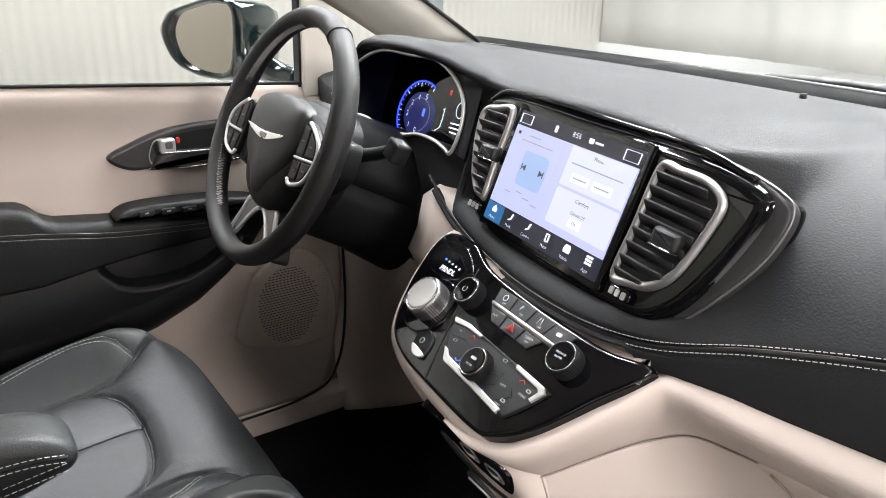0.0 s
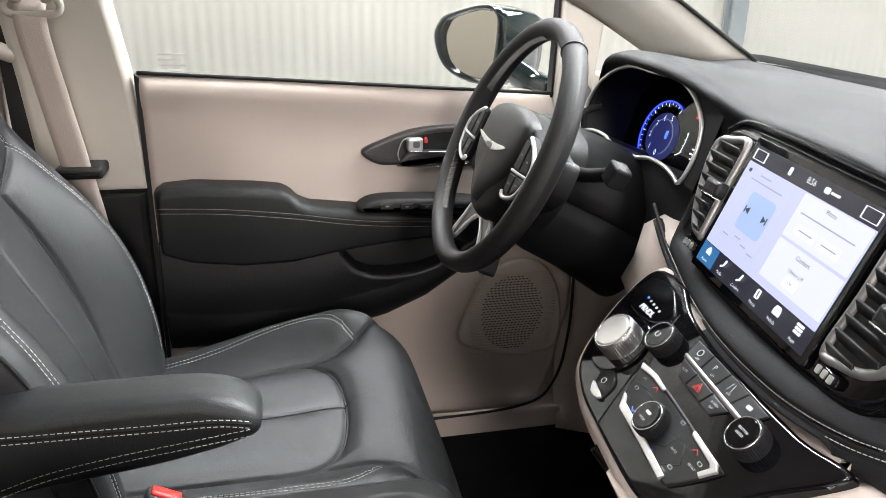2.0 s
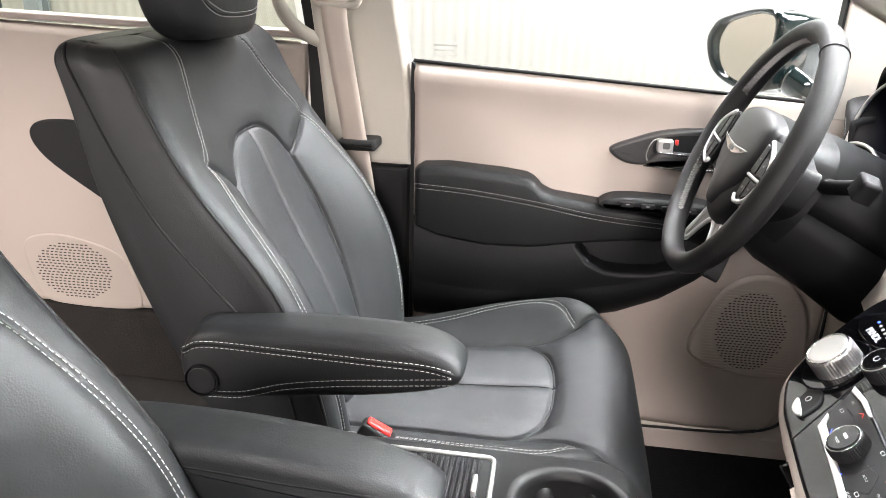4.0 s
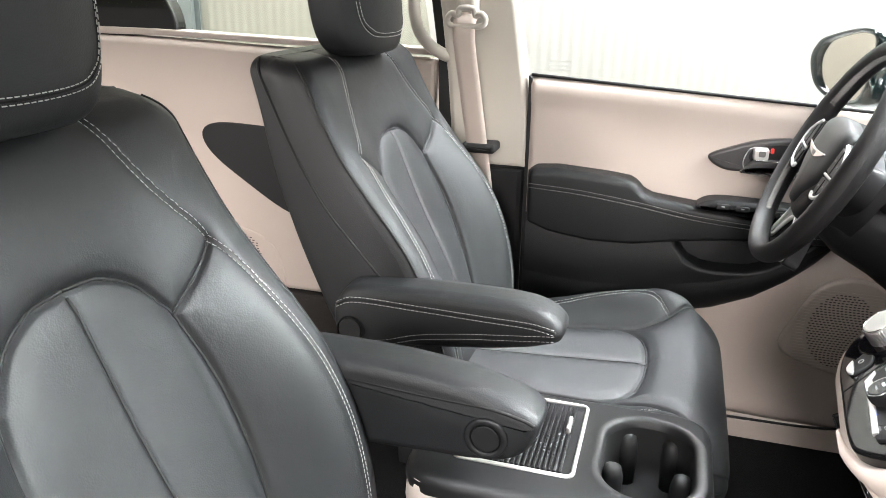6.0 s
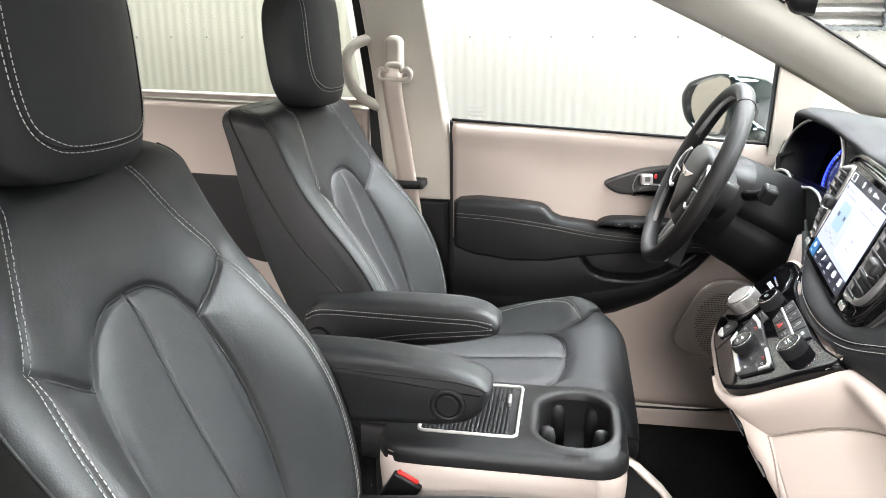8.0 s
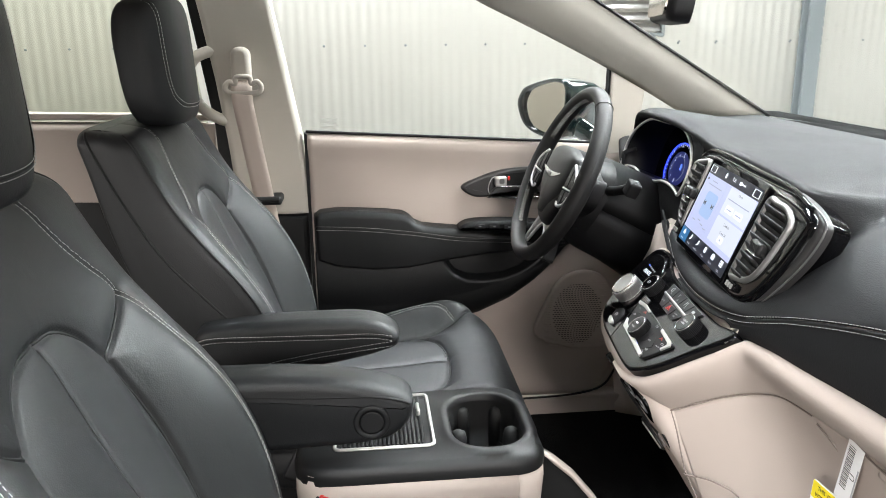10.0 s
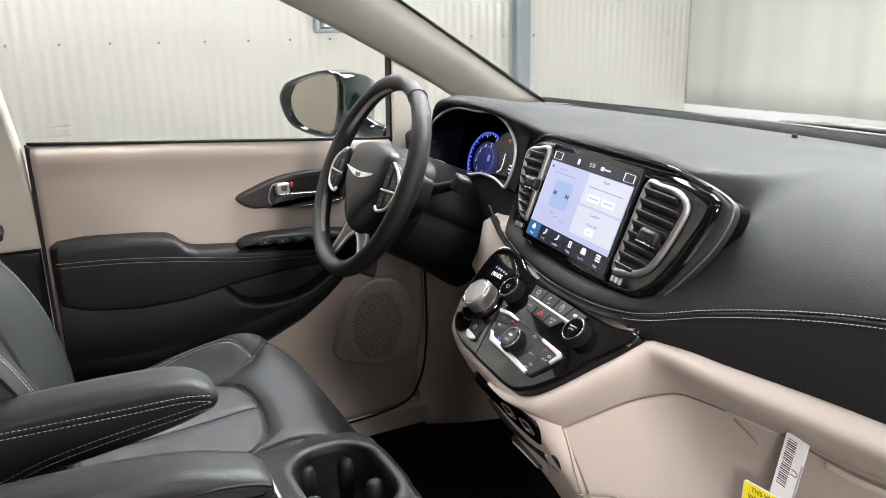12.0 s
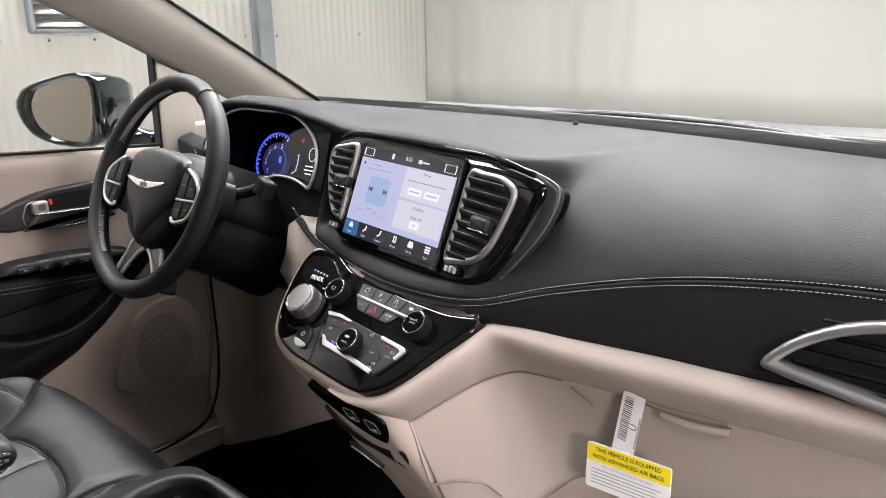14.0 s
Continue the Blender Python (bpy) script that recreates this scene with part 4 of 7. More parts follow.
for k in range(5):
    v = 0.030 - 0.0145 * k
    hw = 0.115 * math.sqrt(max(0.05, 1 - (v / 0.05) ** 2))
    bm = bmesh.new()
    box(bm, -hw + 0.005, hw - 0.005, -0.006, 0.0, -0.0015, 0.0015, SVM @ pose(0, v, -0.004, 55, 0, 0))
    part("slat", bm, PLASTIC, sv)
bm = bmesh.new()
box(bm, -0.012, 0.012, -0.011, 0.011, -0.006, 0.006, SVM @ pose(0.045, -0.002, -0.002, 0, 0, 0), 0.002)
part("vane_knob", bm, GLOSS, sv)
tube("dash_sensor", [(0.125, 0.925, 1.196), (0.125, 0.925, 1.2025)], 0.0045, RUBBER, dash, 10)

# ---- instrument cluster ----
CL_C = (-0.336, 1.165)
half = [(0.0, 1.222), (0.05, 1.223), (0.088, 1.219), (0.127, 1.205), (0.156, 1.184), (0.169, 1.163), (0.172, 1.140), (0.168, 1.118), (0.160, 1.106), (0.146, 1.110), (0.118, 1.116), (0.075, 1.117), (0.035, 1.110)]
cl_o = curve([(CL_C[0] + dx, z) for dx, z in half] + [(CL_C[0] - dx, z) for dx, z in reversed(half[1:])], 6, True)

cluster = thing("instrument_cluster", (-0.336, 0.68, 1.10), "deep hooded instrument cluster with blue-lit dial and satin ring", "gauges")
bm = bmesh.new()


def shrunk(k, drop=0.0):
    """The cluster's outline drawn in towards its centre, its lower half let down by drop."""
    o = np.array(CL_C) + (cl_o - np.array(CL_C)) * k
    o[:, 1] -= drop * np.clip((CL_C[1] - o[:, 1]) / 0.05, 0, 1)
    return o


loops = [(shrunk(1.02), 0.612), (cl_o, 0.610), (shrunk(0.975, 0.004), 0.618), (shrunk(0.95, 0.022), 0.66), (shrunk(0.93, 0.038), 0.695)]
rv = [[bm.verts.new((p[0], y + 0.30 * (p[1] - 1.165), p[1])) for p in o] for o, y in loops]
for a, b in zip(rv, rv[1:]):
    for i in range(len(a)):
        bm.faces.new((a[i], a[(i + 1) % len(a)], b[(i + 1) % len(a)], b[i]))
part("shroud", bm, DARKPLASTIC, cluster, "gloss black dial shroud")
tube("ring", [(p[0], 0.609 + 0.30 * (p[1] - 1.165), p[1]) for p in cl_o], 0.0030, SATIN, cluster, 8, True, label="satin silver ring")
CLM = frame_of((-0.336, 0.692, 1.165), (1, 0, 0), (0, 0.30, 1))
plate("dial_face", shrunk(0.94, 0.038) - np.array((-0.336, 1.165)), CLM, -0.004, 0.0, GLOSS, cluster, 0.0, "black glass dial face")
DCX, DCY = -0.049, -0.049
DIALGREY = glow("dial_grey_line", (0.5, 0.55, 0.7), 0.35)
for name, r, w, mt in (("dial_arc", 0.062, 0.0012, BLUEGLOW), ("inner_arc", 0.031, 0.0005, DIALGREY)):
    arc = [(DCX + r * math.cos(radians(a)), DCY + 0.88 * r * math.sin(radians(a))) for a in (range(62, 222, 5) if r > 0.05 else range(-70, 200, 5))]
    tube(name, [CLM @ Vector((x, y, 0.002)) for x, y in arc], w, mt, cluster, 6, label="blue lit dial arc")
for k in range(17):
    a = radians(220 - 158 * k / 16)
    r0 = 0.056 if k % 4 else 0.052
    tube("tick", [CLM @ Vector((DCX + r * math.cos(a), DCY + 0.88 * r * math.sin(a), 0.0015)) for r in (r0, 0.060)], 0.0005, GAUGEWHITE, cluster, 4)
for n, (x, y) in enumerate(((-0.051, -0.075), (-0.073, -0.069), (-0.083, -0.052), (-0.075, -0.033), (-0.059, -0.022), (-0.038, -0.019))):
    lettering(str(n), 0.0125, CLM, x, y, 0.001, GAUGEWHITE, cluster)
plate("needle_glow", rounded(0.005, 0.013, 0.002, 3, -0.037, -0.044), CLM, 0.0, 0.002, BLUELEGEND, cluster)
for k, w in enumerate((0.022, 0.026, 0.018)):
    plate("message_bar", rounded(w, 0.0024, 0.001, 2, 0.052, -0.048 - 0.007 * k), CLM, 0.0, 0.001, GAUGEWHITE, cluster)
plate("warning_mark", rounded(0.005, 0.008, 0.001, 2, 0.023, -0.003), CLM, 0.0, 0.001, REDGLOW, cluster)
tube("side_gauge", [CLM @ Vector(p) for p in ((0.004, -0.066, 0.001), (0.015, -0.060, 0.001), (0.018, -0.045, 0.001), (0.018, -0.028, 0.001))], 0.0007, GAUGEWHITE, cluster, 4)
for k in range(4):
    tube("gauge_tick", [CLM @ Vector((0.0145, -0.058 + 0.009 * k, 0.001)), CLM @ Vector((0.018, -0.058 + 0.009 * k, 0.001))], 0.0006, GAUGEWHITE, cluster, 4)
tube("side_dial", [CLM @ Vector((0.058 + 0.010 * math.cos(a), -0.026 + 0.012 * math.sin(a), 0.001)) for a in np.linspace(0, 2 * math.pi, 20)[:-1]], 0.0008, GAUGEWHITE, cluster, 4, True)
# Faint blue haze round the dial, painted as a glowing disc.
plate("dial_haze", [(DCX + 0.045 * math.cos(a), DCY + 0.037 * math.sin(a)) for a in np.linspace(0, 2 * math.pi, 40)[:-1]], CLM, 0.0, 0.0005, glow("blue_haze_glow", (0.01, 0.015, 0.10), 0.9), cluster, 0.0, "dim glowing disc that paints a blue haze on the dial")
# fascia round the cluster
outer = []
for p in cl_o:
    d = np.array(p) - np.array(CL_C)
    a = math.atan2(d[1], d[0])
    up, dn = 0.074, 0.13
    w = 0.192
    h = up if d[1] > 0 else dn
    t = 1 / max(abs(math.cos(a)) / w, abs(math.sin(a)) / h)
    outer.append((CL_C[0] + t * math.cos(a), CL_C[1] + t * math.sin(a)))
bm = bmesh.new()
outer = [(q[0], min(q[1], smooth_lerp(q[0], BROW_Z) - 0.008)) for q in outer]
lip = [smooth_lerp(q[0], BROW_Y) + 0.005 - (0.613 + 0.30 * (q[1] - 1.165)) if q[1] > 1.20 else 0.0 for q in outer]
rows2 = [[bm.verts.new((p[0] * (1 - k) + q[0] * k, e * k + 0.613 + 0.30 * ((p[1] * (1 - k) + q[1] * k) - 1.165) - 0.004 * math.sin(math.pi * k) + 0.02 * k * (q[1] < 1.1), p[1] * (1 - k) + q[1] * k)) for p, q, e in zip(cl_o, outer, lip)] for k in (0.0, 0.15, 0.5, 1.0)]
for a, b in zip(rows2, rows2[1:]):
    for i in range(len(a)):
        bm.faces.new((a[i], a[(i + 1) % len(a)], b[(i + 1) % len(a)], b[i]))
part("fascia", bm, DASHPAD, dash, "charcoal fascia round the dials")
# knee panel and steering column
sheet("knee_panel", [[(x, y, z) for y, z in curve([(0.60, 1.06), (0.585, 1.0), (0.60, 0.93), (0.68, 0.86), (0.85, 0.84)], 5)] for x in np.linspace(-0.74, -0.13, 12)], DARKPLASTIC, dash, "dark knee panel", 0.01)
col = thing("steering_column", (-0.336, 0.5, 1.05), "black plastic steering column shroud with stalks", "steering column")
rows3 = []
for d, w, h, dz in ((0.035, 0.060, 0.066, -0.012), (0.05, 0.074, 0.084, -0.020), (0.09, 0.078, 0.092, -0.026), (0.15, 0.080, 0.095, -0.028), (0.24, 0.088, 0.105, -0.035)):
    ax = Vector((-0.336, 0.406, 1.123)) + Vector((0, 0.908, -0.418)) * d + Vector((0, 0.418, 0.908)) * dz
    rows3.append([ax + Vector((1, 0, 0)) * (w * math.copysign(abs(math.cos(a)) ** 0.8, math.cos(a))) + Vector((0, 0.418, 0.908)) * (h * math.copysign(abs(math.sin(a)) ** 0.8, math.sin(a))) for a in np.linspace(0, 2 * math.pi, 33)])
sheet("shroud", rows3, DARKPLASTIC, col, "", 0.004)
tube("stalk_arm", curve([(-0.28, 0.475, 1.098), (-0.22, 0.487, 1.108), (-0.174, 0.497, 1.121)], 6), [0.010] * 6 + [0.009] * 7, DARKPLASTIC, col, 10)
bm = bmesh.new()
box(bm, -0.014, 0.014, -0.012, 0.012, -0.016, 0.010, Matrix.Translation((-0.162, 0.502, 1.126)) @ Matrix.Rotation(radians(-20), 4, "X") @ Matrix.Rotation(radians(18), 4, "Y"), 0.004)
part("stalk_knob", bm, DARKPLASTIC, col, "blocky wiper stalk end")
bm = bmesh.new()
hollow(bm, [(0.455 + 0.017 * math.cos(a), 1.086 + 0.017 * math.sin(a)) for a in np.linspace(0, 2 * math.pi, 33)[:-1]], yz(-0.262), 0.0022, 0.0, 0.012, 0.0006)
ign = part("start_button_ring", bm, SATIN, col, "satin ring of the start button")
plate("start_button", [(0.455 + 0.0135 * math.cos(a), 1.086 + 0.0135 * math.sin(a)) for a in np.linspace(0, 2 * math.pi, 33)[:-1]], yz(-0.262), 0.0, 0.010, GLOSS, ign, 0.001)
tube("left_stalk", [(-0.395, 0.475, 1.10), (-0.44, 0.49, 1.115), (-0.49, 0.51, 1.125)], [0.008, 0.009, 0.012], PLASTIC, col, 10)

# ---- touchscreen and centre vents ----
SM = frame_of((0.091, 0.548, 1.127), (0.993, -0.117, -0.025), (0.065, 0.353, 0.933))
bez = curve([(-0.196, 0.060), (-0.165, 0.076), (-0.10, 0.079), (0.0, 0.079), (0.10, 0.080), (0.18, 0.079), (0.234, 0.069), (0.246, 0.052), (0.236, 0.010), (0.216, -0.035), (0.193, -0.066), (0.160, -0.083), (0.10, -0.088), (0.0, -0.087), (-0.09, -0.084), (-0.135, -0.074), (-0.158, -0.056), (-0.178, -0.015), (-0.192, 0.03)], 6, True)
cs = plate("centre_bezel", bez, SM, -0.05, 0.0, GLOSS, dash, 0.012, "piano black centre bezel", True)
rim = curve([(0.12, 0.085), (0.18, 0.081), (0.243, 0.0705), (0.2615, 0.056), (0.2565, 0.020), (0.2355, -0.020), (0.2055, -0.060), (0.17, -0.084)], 8)
plate("outer_flange", curve([(0.15, 0.082), (0.20, 0.080), (0.243, 0.070), (0.261, 0.056), (0.256, 0.020), (0.235, -0.020), (0.205, -0.060), (0.168, -0.085), (0.16, -0.06), (0.19, -0.03), (0.20, 0.02), (0.18, 0.055)], 5, True), SM, -0.020, -0.008, FLANGE, cs, 0.004, "charcoal satin flange", True)
tube("outer_trim", [SM @ Vector((x, y, -0.010)) for x, y in rim], 0.0012, GREYMETAL, cs, 8, label="thin satin outer line")
tube("top_trim", [SM @ Vector((x, y, -0.006)) for x, y in curve([(-0.19, 0.066), (-0.16, 0.081), (-0.08, 0.0845), (0.05, 0.0845), (0.15, 0.084), (0.22, 0.073)], 8)], 0.0035, GLOSS, cs, 10, label="gloss black upper trim")


def vent(outline, slat_a, slat_b, lean, knob):
    v = plate("vent_cavity", offset2(outline, 0.004), SM, 0.0005, 0.0015, RUBBER, cs, 0.0, "black vent opening")
    bm = bmesh.new()
    hollow(bm, outline, SM, 0.0085, -0.004, 0.006, 0.003)
    part("vent_ring", bm, VENTRING, cs, "satin silver vent ring")
    for k in range(8):
        y = slat_a + (slat_b - slat_a) * k / 7
        ins = offset2(outline, 0.008)
        xs_at = [p[0] + (q[0] - p[0]) * (y - p[1]) / (q[1] - p[1]) for p, q in zip(ins, np.roll(ins, -1, 0)) if (p[1] - y) * (q[1] - y) < 0]
        if len(xs_at) < 2:
            continue
        bm = bmesh.new()
        box(bm, min(xs_at), max(xs_at), -0.0065, 0.0065, -0.0012, 0.0012, SM @ pose(0, y, 0.004, 42, 0, lean))
        part("vent_slat", bm, PLASTIC, cs)
    bm = bmesh.new()
    box(bm, -0.016, 0.016, -0.009, 0.009, 0.0, 0.012, SM @ pose(knob[0], knob[1], 0.004, 0, 0, lean), 0.004)
    part("vane_knob", bm, PLASTIC, cs)
    bm = bmesh.new()
    box(bm, -0.014, 0.014, -0.0095, -0.0075, 0.003, 0.013, SM @ pose(knob[0], knob[1], 0.004, 0, 0, lean), 0.001)
    part("knob_trim", bm, CHROME, cs)


vent(curve([(0.122, 0.060), (0.15, 0.064), (0.185, 0.062), (0.208, 0.048), (0.206, 0.02), (0.192, -0.025), (0.172, -0.047), (0.145, -0.055), (0.118, -0.054), (0.119, 0.0)], 6, True), 0.052, -0.044, -1.5, (0.172, 0.0))
vent(curve([(-0.124, 0.063), (-0.16, 0.062), (-0.188, 0.052), (-0.186, 0.02), (-0.168, -0.02), (-0.148, -0.044), (-0.128, -0.050), (-0.119, -0.046), (-0.121, 0.0)], 6, True), 0.052, -0.04, 1.5, (-0.132, 0.006))
for ux, uy, mirror in ((0.139, -0.064, 1), (-0.131, -0.060, -1)):
    nb = plate("vent_wheel", rounded(0.030, 0.011, 0.004, 4, ux, uy), SM, 0.0, 0.006, GLOSS, cs, 0.002, "ribbed vent wheel", True)
    for k in range(3):
        plate("wheel_rib", rounded(0.005, 0.007, 0.001, 2, ux + 0.008 * (k - 1), uy), SM, 0.005, 0.0075, SATIN, cs)

scr = thing("touchscreen", (0.09, 0.55, 1.06), "lit landscape touchscreen with pale tiles on lavender", "screen")
plate("glass_body", rounded(0.226, 0.150, 0.004, 3), SM, 0.0, 0.005, GLOSS, scr, 0.002, "black glass screen body")
Z0 = 0.0054


def tile(name, x0, x1, y0, y1, mat, parent, r=0.0012, z=0.0):
    return plate(name, rounded(x1 - x0, y1 - y0, r, 3, (x0 + x1) / 2, (y0 + y1) / 2), SM, 0.005, Z0 + z, mat, parent)


lit = tile("display", -0.105, 0.106, -0.067, 0.066, SCREENDARK, scr, 0.002)
tile("background", -0.104, 0.105, -0.044, 0.049, SCREENGLOW, lit, z=0.0003)
tile("card", 0.003, 0.103, 0.006, 0.048, SCREENPALE, lit, 0.002, 0.0006)
tile("card", 0.003, 0.103, -0.036, 0.003, SCREENPALE, lit, 0.002, 0.0006)
tile("card", -0.090, -0.014, -0.034, 0.046, SCREENGLOW, lit, 0.003, 0.0006)
tile("player", -0.071, -0.023, -0.015, 0.025, SCREENBLUE, lit, 0.006, 0.0009)
tile("button", 0.018, 0.047, 0.012, 0.022, SCREENTEXT, lit, 0.002, 0.0012)
tile("button", 0.053, 0.083, 0.012, 0.022, SCREENTEXT, lit, 0.002, 0.0012)
tile("button", 0.039, 0.059, -0.031, -0.021, SCREENTEXT, lit, 0.002, 0.0012)
tile("home_tab", -0.104, -0.070, -0.066, -0.045, SCREENHOME, lit, 0.0005, 0.0005)
TZ2 = Z0 + 0.0016
lettering("8:56", 0.0085, SM, 0.004, 0.0585, TZ2, SCREENTEXT, lit)
lettering("Phone", 0.0060, SM, 0.050, 0.0425, TZ2, SCREENINK, lit)
lettering("Comfort", 0.0062, SM, 0.050, -0.004, TZ2, SCREENINK, lit)
lettering("Climate Off", 0.0050, SM, 0.050, -0.0165, TZ2, SCREENINK, lit)
lettering("On", 0.0050, SM, 0.049, -0.026, TZ2, SCREENINK, lit)
for k, word in enumerate(("Home", "Media", "Comfort", "Phone", "Vehicle", "Apps")):
    lettering(word, 0.0046, SM, -0.087 + 0.035 * k, -0.0615, TZ2, SCREENTEXT, lit)
for x0, x1, y in ((-0.072, -0.052, 0.041), (-0.084, -0.026, 0.0345), (0.012, 0.092, 0.031), (0.022, 0.043, 0.017), (0.057, 0.079, 0.017), (-0.082, -0.072, -0.026), (-0.06, -0.05, -0.022), (-0.045, -0.035, -0.026), (-0.028, -0.018, -0.029)):
    tile("text_bar", x0, x1, y - 0.0007, y + 0.0007, SCREENFAINT, lit, 0.0003, 0.0014)
for sx in (-1, 1):
    tri = [(-0.047 + sx * 0.020, 0.006), (-0.047 + sx * 0.013, 0.0095), (-0.047 + sx * 0.013, 0.0025)]
    plate("skip_mark", tri if sx < 0 else tri[::-1], SM, 0.005, Z0 + 0.0014, SCREENINK, lit)
    tile("skip_bar", -0.047 + sx * 0.0205 - 0.0006, -0.047 + sx * 0.0205 + 0.0006, 0.0025, 0.0095, SCREENINK, lit, 0.0002, 0.0014)
    bm = bmesh.new()
    hollow(bm, rounded(0.022, 0.011, 0.001, 2, sx * 0.090, 0.0575), SM, 0.0005, 0.005, Z0 + 0.0012)
    part("status_box", bm, SCREENTEXT, lit, "", False)
for k in range(6):
    cx = -0.087 + 0.035 * k
    if k == 0:
        plate("icon", [(cx - 0.004, -0.055), (cx + 0.004, -0.055), (cx + 0.004, -0.051), (cx, -0.047), (cx - 0.004, -0.051)], SM, 0.005, TZ2, SCREENTEXT, lit)
    elif k == 5:
        for i in range(9):
            tile("icon_dot", cx - 0.0045 + 0.0034 * (i % 3), cx - 0.0021 + 0.0034 * (i % 3), -0.0555 + 0.0034 * (i // 3), -0.0531 + 0.0034 * (i // 3), SCREENTEXT, lit, 0.0004, 0.0014)
    elif k == 3:
        bm = bmesh.new()
        hollow(bm, rounded(0.0055, 0.009, 0.001, 2, cx, -0.0515), SM, 0.0008, 0.005, TZ2)
        part("icon", bm, SCREENTEXT, lit, "", False)
    elif k == 4:
        plate("icon", [(cx - 0.0045, -0.0555), (cx + 0.0045, -0.0555), (cx + 0.005, -0.051), (cx + 0.003, -0.047), (cx - 0.003, -0.047), (cx - 0.005, -0.051)], SM, 0.005, TZ2, SCREENTEXT, lit)
    else:
        tube("icon", [SM @ Vector((cx - 0.003, -0.055, TZ2)), SM @ Vector((cx + 0.001, -0.053, TZ2)), SM @ Vector((cx + 0.003, -0.047, TZ2))], 0.0011, SCREENTEXT, lit, 5)
for x0, x1, y0, y1 in ((0.024, 0.031, 0.0555, 0.061), (-0.035, -0.031, 0.054, 0.062), (-0.096, -0.092, 0.039, 0.043)):
    tile("status_mark", x0, x1, y0, y1, SCREENTEXT if y0 > 0.05 else SCREENINK, lit, 0.0015, 0.0012)
tile("status_bar", 0.034, 0.046, 0.057, 0.0592, SCREENTEXT, lit, 0.0005, 0.0012)

# ---- centre stack controls ----
stack = thing("centre_stack", (0.11, 0.6, 0.38), "beige centre stack with a piano black control panel", "centre stack")
pan = curve([(-0.178, 0.082), (-0.176, 0.02), (-0.145, -0.046), (-0.097, -0.071), (-0.035, -0.080), (0.058, -0.088), (0.090, -0.079), (0.123, -0.050), (0.156, 0.0), (0.187, 0.050), (0.13, 0.047), (0.04, 0.053), (-0.06, 0.066), (-0.12, 0.088)], 6, True)
rw = np.maximum(((pan[:, 1] > 0.043) & (pan[:, 0] > -0.17)).astype(float), smoothstep(0.03, 0.11, pan[:, 0]))[:, None]
rim_o = offset2(pan, 0.006) * rw + offset2(pan, -0.011) * (1 - rw)
plate("trim_rim", rim_o, PM, -0.05, -0.001, BEIGE, stack, 0.012, "beige surround", True)
cp = plate("control_panel", pan, PM, -0.02, 0.002, GLOSS, stack, 0.004, "piano black control panel", True)
body_rows = []
for z, yf, xl, xr in ((0.918, 0.400, -0.01, 0.190), (0.905, 0.399, 0.02, 0.196), (0.89, 0.404, 0.038, 0.199), (0.87, 0.414, 0.046, 0.200), (0.84, 0.431, 0.050, 0.201), (0.80, 0.454, 0.052, 0.204), (0.76, 0.478, 0.062, 0.208), (0.70, 0.513, 0.078, 0.214), (0.60, 0.57, 0.085, 0.22), (0.48, 0.61, 0.09, 0.22), (0.38, 0.63, 0.09, 0.22)):
    r = 0.022
    row = [(xl + 0.02, 1.05, z), (xl, 0.8, z), (xl, yf + r, z)] + [(xl + r - r * math.cos(a), yf + r - r * math.sin(a), z) for a in np.linspace(0.3, math.pi / 2, 5)]
    row += [(0.5 * (xl + xr), yf - 0.002, z)] + [(xr - r + r * math.sin(a), yf + r - r * math.cos(a), z) for a in np.linspace(0, math.pi / 2 - 0.2, 6)] + [(xr, yf + r, z), (xr + 0.001, yf + 0.036, z), (xr - 0.02, yf + 0.06, z), (xr - 0.02, 0.8, z), (xr + 0.0, 1.05, z)]
    body_rows.append(row)
sheet("stack_body", body_rows, BEIGE, stack, "beige lower stack", 0.006, flip=True)
tube("side_seam", curve([(0.200, 0.446, 0.870), (0.2015, 0.456, 0.839), (0.2055, 0.466, 0.796), (0.211, 0.474, 0.766), (0.216, 0.505, 0.70)], 6), 0.0011, SEAM, stack, 6)
sheet("left_cheek", [[(x, y, z) for y, z in ((0.60, 1.06), (0.565, 1.045), (0.555, 1.0), (0.54, 0.97), (0.56, 0.93))] for x in (-0.20, -0.165, -0.13, -0.10, -0.085)], BEIGE, stack, "beige cheek beside the column", 0.01)
# usb panel and tray slot on the stack's lower face
UM = frame_of((0.105, 0.432, 0.835), (1, 0.05, 0), (0, -0.50, 0.866))
us = plate("usb_panel", curve([(-0.042, 0.078), (-0.011, 0.073), (0.031, 0.072), (0.062, 0.068), (0.082, 0.060), (0.084, 0.036), (0.072, 0.006), (0.058, -0.004), (0.036, 0.0), (0.010, 0.012), (-0.012, 0.034), (-0.036, 0.056)], 5, True), UM, -0.03, 0.002, GLOSS, stack, 0.002, "black panel with two sockets", True)
for cx, cy in ((0.022, 0.042), (0.056, 0.032)):
    bm = bmesh.new()
    hollow(bm, rounded(0.022, 0.026, 0.005, 4, cx, cy), UM, 0.0011, 0.001, 0.003, 0.0003)
    part("socket", bm, VENTRING, us, "silver-rimmed socket")
    plate("socket_port", rounded(0.012, 0.006, 0.001, 2, cx, cy + 0.004), UM, 0.001, 0.0035, RUBBER, us)
    plate("socket_mark", rounded(0.008, 0.0022, 0.0008, 2, cx, cy - 0.007), UM, 0.001, 0.0035, PRINT, us)
